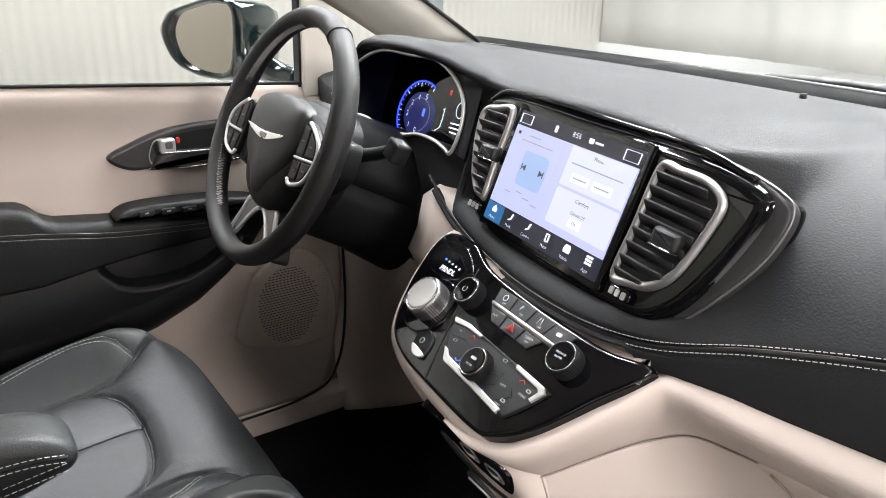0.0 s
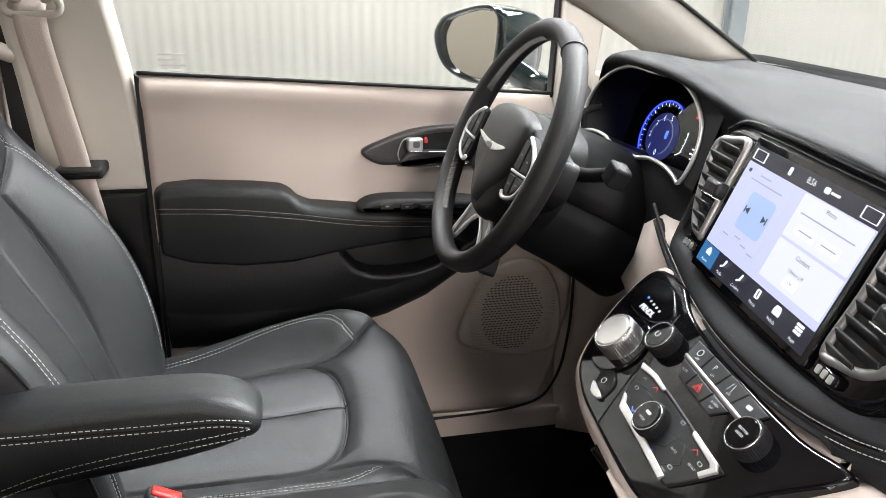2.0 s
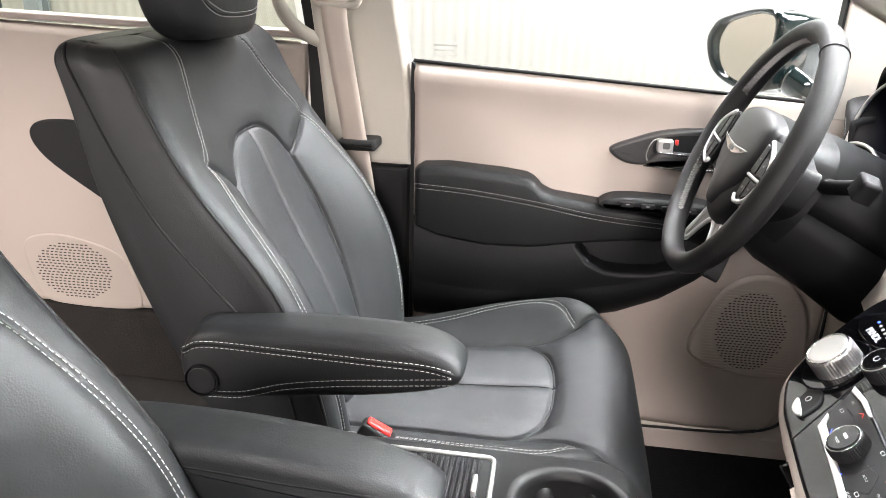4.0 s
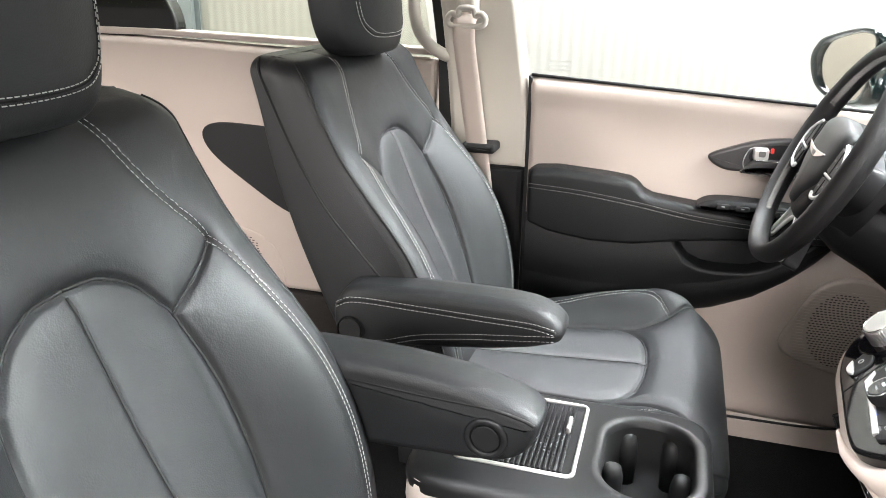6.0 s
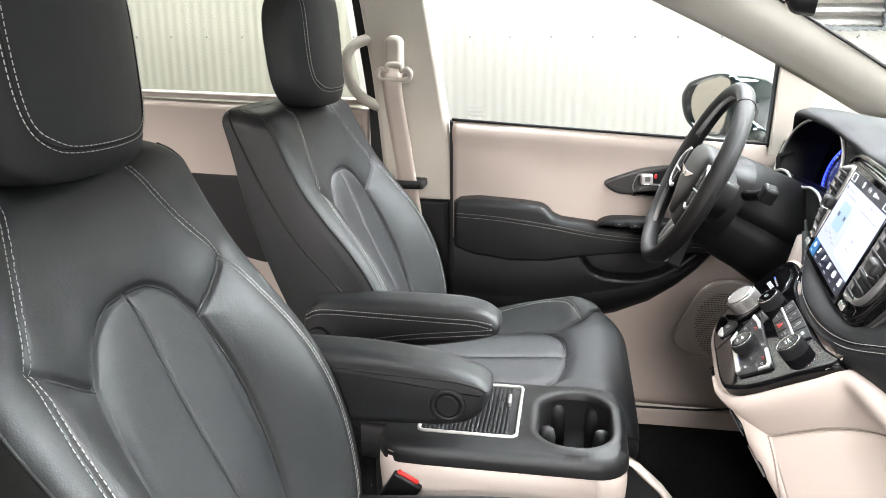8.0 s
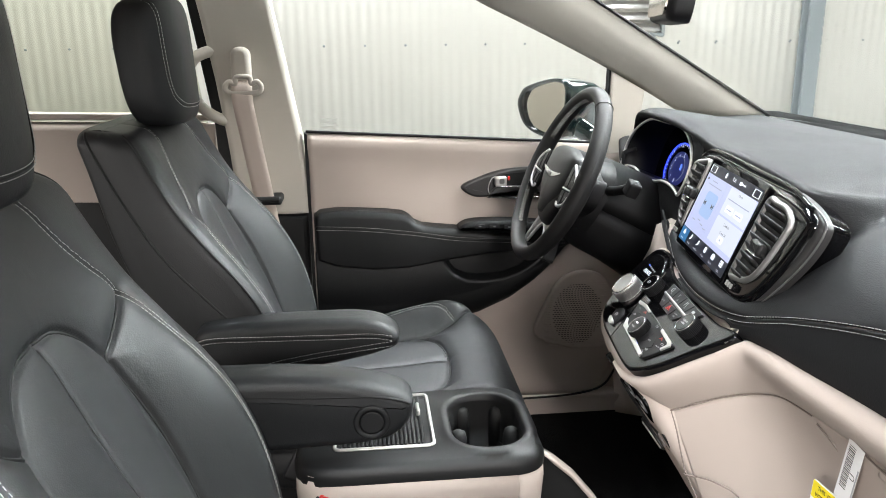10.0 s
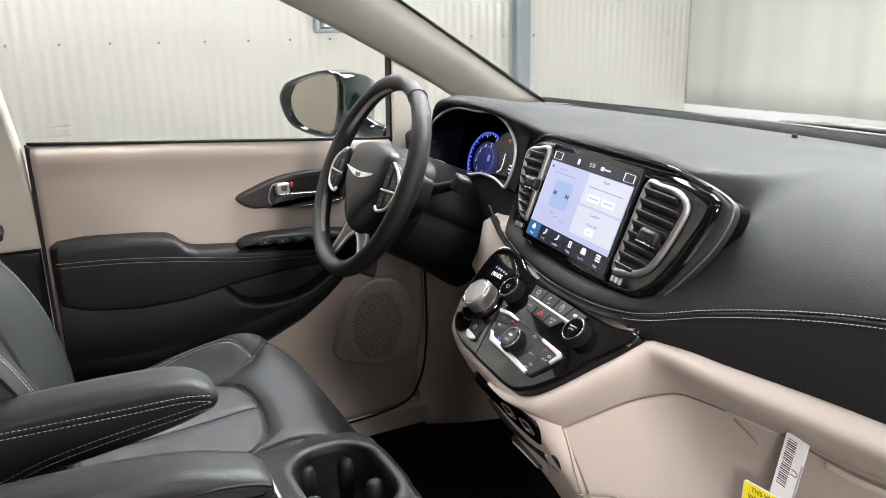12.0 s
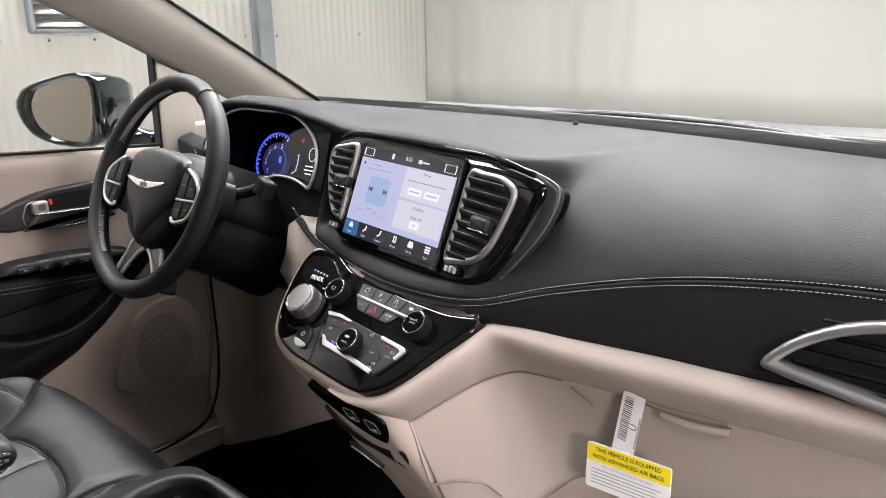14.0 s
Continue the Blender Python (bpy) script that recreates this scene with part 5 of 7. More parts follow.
plate("tray_slot", curve([(-0.040, 0.028), (-0.026, 0.004), (-0.004, -0.016), (0.029, -0.025), (0.065, -0.018), (0.086, -0.010), (0.086, -0.034), (0.074, -0.056), (0.058, -0.056), (0.026, -0.044), (-0.010, -0.036), (-0.036, -0.012)], 5, True), UM, -0.03, 0.0015, RUBBER, stack, 0.001, "dark storage slot")
plate("slot_mark", [(0.055, -0.052), (0.058, -0.052), (0.066, -0.022), (0.062, -0.022)], UM, 0.0, 0.004, SATIN, stack, 0.0, "silver slot mark")
lat = plate("tray_latch", curve([(-0.042, -0.058), (-0.030, -0.060), (0.006, -0.088), (0.004, -0.098), (-0.010, -0.094), (-0.036, -0.070)], 4, True), UM, -0.03, 0.003, PLASTIC, stack, 0.002, "dark tray latch", True)
tube("latch_edge", [UM @ Vector((x, y, 0.004)) for x, y in ((-0.038, -0.062), (-0.020, -0.072), (0.004, -0.092))], 0.0014, SATIN, lat, 6)

plate("gear_display", curve([(-0.168, 0.070), (-0.125, 0.078), (-0.088, 0.058), (-0.085, 0.044), (-0.115, 0.030), (-0.160, 0.035)], 6, True), PM, 0.0015, 0.0045, GLOSS, cp, 0.002, "black gear display", True)
lettering("PRNDL", 0.0095, PM, -0.123, 0.040, 0.0052, SCREENTEXT, cp, bold=0.0003)
for k in range(5):
    plate("gear_lamp", rounded(0.003, 0.003, 0.001, 2, -0.139 + 0.008 * k, 0.052 - 0.001 * k), PM, 0.003, 0.0052, BLUELEGEND if k == 0 else GREYPRINT, cp)


KNURL = material("knurled_metal", (0.42, 0.41, 0.40), 0.38, metal=1.0)


def knob(name, x, y, r, h, mat, parent, top=None, label="", flutes=0, base_h=0.0):
    """Round control knob: skirt, fluted body, chamfer, cap."""
    n = 96
    loops = [(r * 1.02, base_h), (r, base_h + 0.002), (r * 0.985, h - 0.003), (r * 0.94, h - 0.0008), (r * 0.84, h)]
    bm = bmesh.new()
    rv = []
    for i, (rr, z) in enumerate(loops):
        ring2 = []
        for j in range(n):
            f = 1 - (0.026 if flutes and j % 2 and 0 < i < 3 else 0.0)
            a = 2 * math.pi * j / n
            ring2.append(bm.verts.new(PM @ Vector((x + rr * f * math.cos(a), y + rr * f * math.sin(a), z))))
        rv.append(ring2)
    for a, b in zip(rv, rv[1:]):
        for j in range(n):
            bm.faces.new((a[j], a[(j + 1) % n], b[(j + 1) % n], b[j]))
    bm.faces.new(rv[-1])
    k = part(name, bm, mat, parent, label, not flutes)
    circ = [(x + r * 0.80 * math.cos(2 * math.pi * j / 40), y + r * 0.80 * math.sin(2 * math.pi * j / 40)) for j in range(40)]
    plate("cap", circ, PM, h - 0.001, h + 0.0012, top or mat, k, 0.001)
    return k


plate("knob_collar", [(-0.108 + 0.037 * math.cos(2 * math.pi * j / 48), -0.006 + 0.037 * math.sin(2 * math.pi * j / 48)) for j in range(48)], PM, 0.001, 0.006, GLOSS, cp, 0.002)
knob("gear_selector", -0.106, -0.003, 0.0245, 0.026, KNURL, cp, SATIN, "knurled satin metal gear selector", 1, 0.005)
tube("knob_ring", [PM @ Vector((-0.106 + 0.0217 * math.cos(2 * math.pi * j / 48), -0.003 + 0.0217 * math.sin(2 * math.pi * j / 48), 0.0260)) for j in range(48)], 0.0012, CHROME, cp, 6, True)
kl = knob("volume_knob", -0.060, 0.028, 0.0180, 0.018, DARKPLASTIC, cp, GLOSS, "black volume knob", 1)
kr = knob("tuning_knob", 0.108, 0.016, 0.0180, 0.018, DARKPLASTIC, cp, GLOSS, "black tuning knob", 1)
kc = knob("fan_knob", 0.020, -0.034, 0.0180, 0.018, DARKPLASTIC, cp, GLOSS, "black fan knob", 1)
for px, py in ((-0.060, 0.028), (0.108, 0.016), (0.020, -0.034)):
    tube("knob_ring", [PM @ Vector((px + 0.0155 * math.cos(2 * math.pi * j / 40), py + 0.0155 * math.sin(2 * math.pi * j / 40), 0.0180)) for j in range(40)], 0.0007, CHROME, cp, 5, True)
lettering("BROWSE", 0.0034, PM, 0.108, 0.0180, 0.0196, PRINT, kr)
lettering("ENTER", 0.0034, PM, 0.108, 0.0135, 0.0196, PRINT, kr)
lettering("MODE", 0.0034, PM, 0.020, -0.039, 0.0196, PRINT, kc)
plate("mode_mark", rounded(0.008, 0.003, 0.001, 3, 0.020, -0.031), PM, 0.018, 0.0196, PRINT, kc)
tube("power_mark", [PM @ Vector((-0.060 + 0.0032 * math.cos(a), 0.028 + 0.0032 * math.sin(a), 0.0196)) for a in np.linspace(2.2, 7.2, 16)], 0.0004, PRINT, kl, 4)
# upper button row and the row below it


def between(t, v):
    """A point of the button band: t along it, v from its lower to its upper edge."""
    lo = (-0.026 + 0.113 * t, 0.030 - 0.010 * t)
    hi = (-0.031 + 0.131 * t, 0.0525 - 0.0105 * t + 0.004 * t * (1 - t))
    return (lo[0] + (hi[0] - lo[0]) * v, lo[1] + (hi[1] - lo[1]) * v)


def band_button(name, t0, t1, v0, v1, parent, text="", size=0.0048, lift=0.0045):
    o = [between(t0 + 0.006, v0), between(t1 - 0.006, v0), between(t1 - 0.006, v1), between(t0 + 0.006, v1)]
    b = plate(name, o, PM, 0.0015, lift, PLASTIC, parent, 0.0012, "", False)
    c = between((t0 + t1) / 2, (v0 + v1) / 2)
    for i, word in enumerate(text.split("|") if text else ()):
        lettering(word, size, PM, c[0], c[1] + 0.0025 - 0.0055 * i if "|" in text else c[1], lift + 0.0006, PRINT, b)
    return b, c


for i, word in enumerate(("OFF", "OFF", "OFF", "")):
    b, c = band_button("button", 0.25 * i, 0.25 * (i + 1), 0.16, 1.0, cp)
    if word:
        lettering(word, 0.0034, PM, c[0] + 0.003, c[1] - 0.0045, 0.0052, PRINT, b)
    if i == 1:
        lettering("P", 0.008, PM, c[0] - 0.002, c[1] + 0.0025, 0.0052, PRINT, b)
    elif i == 2:
        for dx in (-0.003, 0.003):
            tube("lane_mark", [PM @ Vector((c[0] + dx, c[1] - 0.002, 0.0052)), PM @ Vector((c[0] + dx * 0.5, c[1] + 0.006, 0.0052))], 0.0005, PRINT, b, 4)
    elif i == 0:
        tube("stop_mark", [PM @ Vector((c[0] + 0.0035 * math.cos(a), c[1] + 0.002 + 0.0035 * math.sin(a), 0.0052)) for a in np.linspace(0, 6.2, 14)], 0.0005, PRINT, b, 4)
    else:
        plate("skid_mark", rounded(0.007, 0.004, 0.001, 2, c[0], c[1] + 0.002), PM, 0.004, 0.0052, PRINT, b)
strip = [between(t, 0.13) for t in np.linspace(0, 1, 9)]
tube("band_trim", [PM @ Vector((*p, 0.0030)) for p in strip], 0.0033, SATIN, cp, 8, squash=0.6, label="satin silver strip")
for i, (word, x0, x1) in enumerate((("MUTE", 0.0, 0.27), ("", 0.27, 0.56), ("SCREEN|OFF", 0.56, 0.82))):
    o = [between(x0 + 0.01 + (0.10 if i == 0 else 0), -0.66), between(x1 - 0.006 - (0.06 if i == 2 else 0), -0.66), between(x1 - 0.006, 0.0), between(x0 + 0.01, 0.0)]
    b = plate("button", o, PM, 0.0015, 0.004, PLASTIC, cp, 0.0012)
    c = between((x0 + x1) / 2, -0.30)
    for j, w in enumerate(word.split("|")):
        if w:
            lettering(w, 0.0034, PM, c[0], c[1] - 0.0048 * j + (0.002 if "|" in word else 0), 0.0048, PRINT, b)
    if i == 1:
        tube("hazard_mark", [PM @ Vector((c[0] + 0.0065 * math.cos(radians(a)), c[1] + 0.0055 * math.sin(radians(a)) - 0.001, 0.005)) for a in (90, 210, 330)], 0.0006, REDGLOW, b, 5, True)
        tube("hazard_mark", [PM @ Vector((c[0] + 0.003 * math.cos(radians(a)), c[1] + 0.0026 * math.sin(radians(a)) - 0.001, 0.005)) for a in (90, 210, 330)], 0.0005, REDGLOW, b, 5, True)
# climate block
clim = curve([(-0.057, -0.003), (-0.05, 0.0), (0.0, -0.004), (0.062, -0.011), (0.108, -0.016), (0.112, -0.022), (0.090, -0.056), (0.078, -0.061), (0.03, -0.054), (-0.028, -0.047), (-0.036, -0.040)], 4, True)
cb = plate("climate_block", clim, PM, 0.0015, 0.0055, PLASTIC, cp, 0.0015, "dark climate button block", True)
for o in ([(-0.056, -0.002), (-0.03, -0.0005), (-0.004, -0.0045), (-0.006, -0.008), (-0.03, -0.006), (-0.052, -0.008)], [(0.062, -0.0105), (0.106, -0.0155), (0.1125, -0.0205), (0.104, -0.035), (0.099, -0.033), (0.104, -0.023), (0.100, -0.0205), (0.063, -0.0155)], [(-0.040, -0.036), (-0.034, -0.0365), (-0.027, -0.042), (0.03, -0.0495), (0.078, -0.0565), (0.076, -0.0625), (0.03, -0.0565), (-0.028, -0.050)]):
    plate("block_trim", o, PM, 0.004, 0.0076, SATIN, cb, 0.001, "satin silver trim")
for text, x, y in (("A/C", -0.036, -0.012), ("AUTO", 0.062, -0.036), ("REAR", 0.071, -0.054), ("FRONT", 0.090, -0.034)):
    lettering(text, 0.0034, PM, x, y, 0.0062, PRINT, cb)
for x, y, up, mt in ((-0.014, -0.011, 1, REDGLOW), (0.080, -0.022, 1, REDGLOW), (-0.012, -0.041, -1, BLUELEGEND), (0.041, -0.052, -1, BLUELEGEND)):
    tube("arrow_mark", [PM @ Vector((x + dx, y + dy * up, 0.0062)) for dx, dy in ((-0.004, -0.0015), (0, 0.0016), (0.004, -0.0015))], 0.0005, mt, cb, 5)
for x, y in ((-0.034, -0.024), (0.074, -0.048), (0.093, -0.027), (0.044, -0.014)):
    bm = bmesh.new()
    hollow(bm, rounded(0.0056, 0.0032, 0.001, 3, x, y), PM, 0.0004, 0.005, 0.0062)
    part("car_mark", bm, PRINT, cb, "", False)
for seg in ([(-0.046, -0.020), (-0.020, -0.018)], [(0.0, -0.020), (-0.022, -0.019)], [(0.028, -0.052), (0.052, -0.040), (0.052, -0.024)], [(0.060, -0.056), (0.080, -0.040)], [(0.080, -0.040), (0.066, -0.026)]):
    tube("key_gap", [PM @ Vector((*p, 0.0055)) for p in seg], 0.0006, RUBBER, cb, 4)
# parking brake switch
pb = plate("parking_brake", curve([(-0.096, -0.034), (-0.082, -0.030), (-0.064, -0.038), (-0.060, -0.060), (-0.072, -0.062), (-0.086, -0.056)], 5, True), PM, 0.0015, 0.005, PLASTIC, cp, 0.002, "black parking brake switch", True)
plate("brake_trim", curve([(-0.088, -0.053), (-0.070, -0.055), (-0.060, -0.058), (-0.064, -0.063), (-0.078, -0.063)], 4, True), PM, 0.004, 0.0066, SATIN, pb, 0.001, "satin silver lip", True)
tube("brake_mark", [PM @ Vector((-0.077 + 0.0032 * math.cos(a), -0.045 + 0.0032 * math.sin(a), 0.0058)) for a in np.linspace(0, 6.2, 14)], 0.0006, PRINT, pb, 4)
tube("panel_split", [PM @ Vector((*p, 0.0022)) for p in ((-0.083, 0.060), (-0.066, 0.0), (-0.036, -0.078))], 0.0007, RUBBER, cp, 4)

# ---- steering wheel ----
WM = frame_of((-0.336, 0.406, 1.123), (1, 0, 0), (0, 0.418, 0.908))
wheel = thing("steering_wheel", (-0.336, 0.406, 1.123), "black leather steering wheel with silver-trimmed spokes", "steering wheel")


def wheel_ring(n, seg, R, a0=0.0, a1=2 * math.pi):
    rows = []
    for i in range(n + 1):
        a = a0 + (a1 - a0) * i / n
        fat = 0.0165 + 0.0015 * abs(math.cos(a)) ** 4
        rows.append([WM @ Vector(((R + fat * 0.88 * math.cos(b)) * math.cos(a), (R + fat * 0.88 * math.cos(b)) * math.sin(a), fat * math.sin(b))) for b in np.linspace(0, 2 * math.pi, seg + 1)])
    return rows


RR = 0.1725
HUBGREY = material("hub_vinyl", (0.018, 0.018, 0.0185), 0.52, grain=0.15, grain_size=0.0012, mottle=0.06)
WHEEL_LEATHER = material("wheel_leather", (0.0085, 0.008, 0.008), 0.58, spec=0.36, grain=0.2, grain_size=0.0014, mottle=0.08, cells=True)
sheet("rim", wheel_ring(128, 20, RR), WHEEL_LEATHER, wheel, "black leather rim")
for a in (60, 188):
    ra = radians(a)
    tube("rim_seam", [WM @ Vector(((RR + 0.0155 * math.cos(b)) * math.cos(ra), (RR + 0.0155 * math.cos(b)) * math.sin(ra), 0.0172 * math.sin(b))) for b in np.linspace(0, 2 * math.pi, 24)[:-1]], 0.0009, RUBBER, wheel, 5, True)
for a0, a1 in ((98, 160), (194, 236), (304, 346), (20, 82)):
    p3, nn = [], []
    for k in range(int((a1 - a0) * 1.25)):
        a = radians(a0 + k / 1.25)
        b = math.pi - (-0.15 if k % 2 else 0.5)
        p3.append(WM @ Vector(((RR + 0.0150 * math.cos(b)) * math.cos(a), (RR + 0.0150 * math.cos(b)) * math.sin(a), 0.0172 * math.sin(b))))
        nn.append(WM.to_3x3() @ Vector((-math.cos(a) * 0.7, -math.sin(a) * 0.7, 0.7)))
    dashes("stitching", [(p3, nn)], THREAD, wheel, 0.0056, 0.0010, 0.0007, 0.0011)
# hub: a dark base and the raised shield on it
def mirrored(half_line):
    """Closed outline from its right half, listed from the top centre to the bottom centre."""
    return curve([*half_line] + [(-x, y) for x, y in reversed(half_line) if x > 1e-6], 5, True)[::-1]


def dome(o, steps, mat, name, label):
    bm = bmesh.new()
    rv = []
    for d, z in steps:
        pts2 = offset2(o, d) if d < 0.03 else o * (1 - d)
        rv.append([bm.verts.new(WM @ Vector((p[0], p[1], z))) for p in pts2])
    for a, b in zip(rv, rv[1:]):
        for i in range(len(a)):
            bm.faces.new((a[i], a[(i + 1) % len(a)], b[(i + 1) % len(a)], b[i]))
    bm.faces.new(rv[-1])
    return part(name, bm, mat, wheel, label)


base_o = mirrored([(0.0, 0.062), (0.055, 0.056), (0.088, 0.040), (0.095, 0.010), (0.090, -0.038), (0.066, -0.078), (0.032, -0.100), (0.0, -0.105)])
dome(base_o, ((-0.005, -0.08), (0.0, -0.055), (0.0, -0.024), (0.003, -0.013), (0.009, -0.006), (0.018, -0.002), (0.35, 0.001), (0.7, 0.003)), DARKPLASTIC, "hub_base", "black hub base")
shield_o = mirrored([(0.0, 0.060), (0.045, 0.056), (0.076, 0.044), (0.081, 0.012), (0.073, -0.018), (0.052, -0.042), (0.026, -0.062), (0.010, -0.080), (0.0, -0.085)])
dome(shield_o, ((-0.001, -0.012), (0.0, 0.001), (0.0015, 0.0045), (0.005, 0.008), (0.010, 0.0102), (0.25, 0.0125), (0.5, 0.0145), (0.8, 0.0155)), HUBGREY, "hub_cover", "black padded hub cover")
for sx in (-1, 1):
    o = curve([(sx * 0.070, 0.040), (sx * 0.10, 0.040), (sx * 0.14, 0.030), (sx * 0.166, 0.026), (sx * 0.170, -0.012), (sx * 0.152, -0.034), (sx * 0.115, -0.052), (sx * 0.085, -0.058), (sx * 0.065, -0.05)], 5, True)
    plate("spoke", o, WM, -0.042, -0.002, DARKPLASTIC, wheel, 0.010, "black spoke", True)
    loop = curve([(sx * 0.094, 0.033), (sx * 0.116, 0.030), (sx * 0.144, 0.012), (sx * 0.151, -0.008), (sx * 0.142, -0.034), (sx * 0.124, -0.046), (sx * 0.097, -0.047), (sx * 0.092, -0.010)], 6, True)
    pod2 = plate("button_pod", loop, WM, -0.02, 0.007, DARKPLASTIC, wheel, 0.002, "black switch pod", True)
    tube("pod_trim", [WM @ Vector((x, y, 0.008)) for x, y in loop[4:38]], 0.0028, SILVERTRIM, pod2, 8, label="satin silver pod trim")
    tube("pod_bar", [WM @ Vector((sx * x, y, 0.0085)) for x, y in ((0.148, -0.012), (0.12, -0.0135), (0.095, -0.014))], 0.0019, SILVERTRIM, pod2, 8)
    for pts2 in (((0.098, 0.029), (0.115, 0.026), (0.117, -0.009), (0.096, -0.009)), ((0.119, 0.0245), (0.140, 0.011), (0.146, -0.007), (0.121, -0.009)), ((0.096, -0.019), (0.117, -0.018), (0.117, -0.042), (0.100, -0.043)), ((0.120, -0.018), (0.145, -0.016), (0.138, -0.033), (0.122, -0.042))):
        plate("wheel_switch", [(sx * x, y) for x, y in pts2][::sx], WM, 0.005, 0.0095, PLASTIC, pod2, 0.0012)
        mx_, my_ = sx * sum(p[0] for p in pts2) / 4, sum(p[1] for p in pts2) / 4
        plate("switch_mark", rounded(0.007, 0.0022, 0.001, 2, mx_, my_), WM, 0.008, 0.0099, DIMPRINT, pod2)
# lower spoke: two legs with an arch between them
LZ = -0.022
legs = mirrored([(0.0, -0.088), (0.045, -0.092), (0.056, -0.110), (0.078, -0.152), (0.074, -0.163), (0.058, -0.160), (0.045, -0.148), (0.030, -0.127), (0.014, -0.112), (0.0, -0.108)])
sp = plate("lower_spoke", legs, WM, -0.045, LZ, DARKPLASTIC, wheel, 0.003, "black two-legged lower spoke", True)
for sx in (-1, 1):
    o = curve([(sx * 0.046, -0.098), (sx * 0.056, -0.116), (sx * 0.074, -0.150), (sx * 0.073, -0.157), (sx * 0.064, -0.159), (sx * 0.054, -0.153), (sx * 0.034, -0.127), (sx * 0.018, -0.111), (sx * 0.006, -0.104), (sx * 0.010, -0.098)], 5, True)
    plate("spoke_insert", o[::-sx], WM, LZ - 0.004, LZ + 0.003, GREYMETAL, sp, 0.001, "silver-grey metallic spoke insert", True)
    tube("spoke_trim", [WM @ Vector((x, y, LZ + 0.003)) for x, y in o[:41]], 0.0034, SILVERTRIM, sp, 8, label="satin silver spoke trim")
# winged badge as plain shapes
for sx in (-1, 1):
    wing = curve([(sx * 0.002, 0.001), (sx * 0.020, 0.0022), (sx * 0.062, 0.0055), (sx * 0.054, 0.0005), (sx * 0.038, -0.004), (sx * 0.024, -0.0075), (sx * 0.008, -0.010), (sx * 0.002, -0.009)], 4, True)
    plate("badge_wing", wing[::-sx], WM, 0.010, 0.0172, CHROME, wheel, 0.001, "chrome wing of the badge")
plate("badge_bar", rounded(0.022, 0.0075, 0.002, 3, 0.0, -0.0045), WM, 0.010, 0.0180, GREYMETAL, wheel, 0.001)
# ---- centre console between the seats ----
con = thing("centre_console", (0.03, 0.09, 0.38), "dark topped beige centre console with cup holders and tambour bin", "centre console")
TOPZ = 0.796
CONX = 0.025
side_rows = []
for z, g in ((0.783, 0.0), (0.745, 0.002), (0.62, -0.006), (0.50, -0.012), (0.39, -0.015)):
    o = rounded(0.246 + 2 * g, 0.372 + 2 * g, 0.045, 8, 0.031 + CONX, 0.088)
    side_rows.append([(x, y, z) for x, y in np.vstack([o, o[:1]])])
sheet("body", side_rows, BEIGE, con, "beige console body", 0.006, flip=True)
top_o = rounded(0.252, 0.378, 0.05, 10, 0.031 + CONX, 0.088)
cup_o = rounded(0.172, 0.114, 0.052, 8, 0.038 + CONX, 0.196)
N = 88


def resample(o, n, c):
    """Outline points at even angles about c."""
    o = np.vstack([o, o[:1]])
    out = []
    for i in range(n):
        a = 2 * math.pi * i / n
        d = np.array((math.cos(a), math.sin(a)))
        best = 0.0
        for p, q in zip(o, o[1:]):
            e = q - p
            den = d[0] * e[1] - d[1] * e[0]
            if abs(den) < 1e-12:
                continue
            w = p - c
            t = (w[0] * e[1] - w[1] * e[0]) / den
            s = (w[0] * d[1] - w[1] * d[0]) / den
            if t > best and -1e-9 <= s <= 1 + 1e-9:
                best = t
        out.append(c + d * best)
    return np.array(out)


cc = np.array((0.038 + CONX, 0.196))
ro, ri = resample(top_o, N, cc), resample(cup_o, N, cc)
bm = bmesh.new()
layers = [(offset2(ro, 0.0), TOPZ - 0.027), (ro, TOPZ - 0.015), (offset2(ro, 0.004), TOPZ - 0.005), (offset2(ro, 0.014), TOPZ), (offset2(ri, -0.020), TOPZ + 0.001), (offset2(ri, -0.012), TOPZ + 0.005), (offset2(ri, -0.004), TOPZ + 0.006), (ri, TOPZ + 0.003), (offset2(ri, 0.002), TOPZ - 0.006)]
rv = [[bm.verts.new((p[0], p[1], z)) for p in o] for o, z in layers]
for a, b in zip(rv, rv[1:]):
    for i in range(N):
        bm.faces.new((a[i], a[(i + 1) % N], b[(i + 1) % N], b[i]))
part("top_shell", bm, PLASTIC, con, "dark grey top shell")
bm = bmesh.new()
rv = [[bm.verts.new((p[0], p[1], z)) for p in o] for o, z in ((offset2(ri, 0.0015), TOPZ - 0.004), (offset2(ri, 0.003), 0.74), (offset2(ri, 0.006), 0.705))]
for a, b in zip(rv, rv[1:]):
    for i in range(N):
        bm.faces.new((a[i], b[i], b[(i + 1) % N], a[(i + 1) % N]))
bm.faces.new(rv[-1])
part("cup_well", bm, RUBBER, con, "black cup well")
cups = thing("cup_holder_insert", (0.038 + CONX, 0.196, 0.706), "black rubber cup holder with gripping fingers", "cup holder")
for cx in (-0.010 + CONX, 0.080 + CONX):
    circ = [(cx + 0.039 * math.cos(2 * math.pi * j / 36), 0.196 + 0.044 * math.sin(2 * math.pi * j / 36)) for j in range(36)]
    bm = bmesh.new()
    hollow(bm, circ, Matrix.Translation((0, 0, 0.706)), 0.004, 0.0, 0.012, 0.001)
    part("cup_ring", bm, RUBBER, cups)
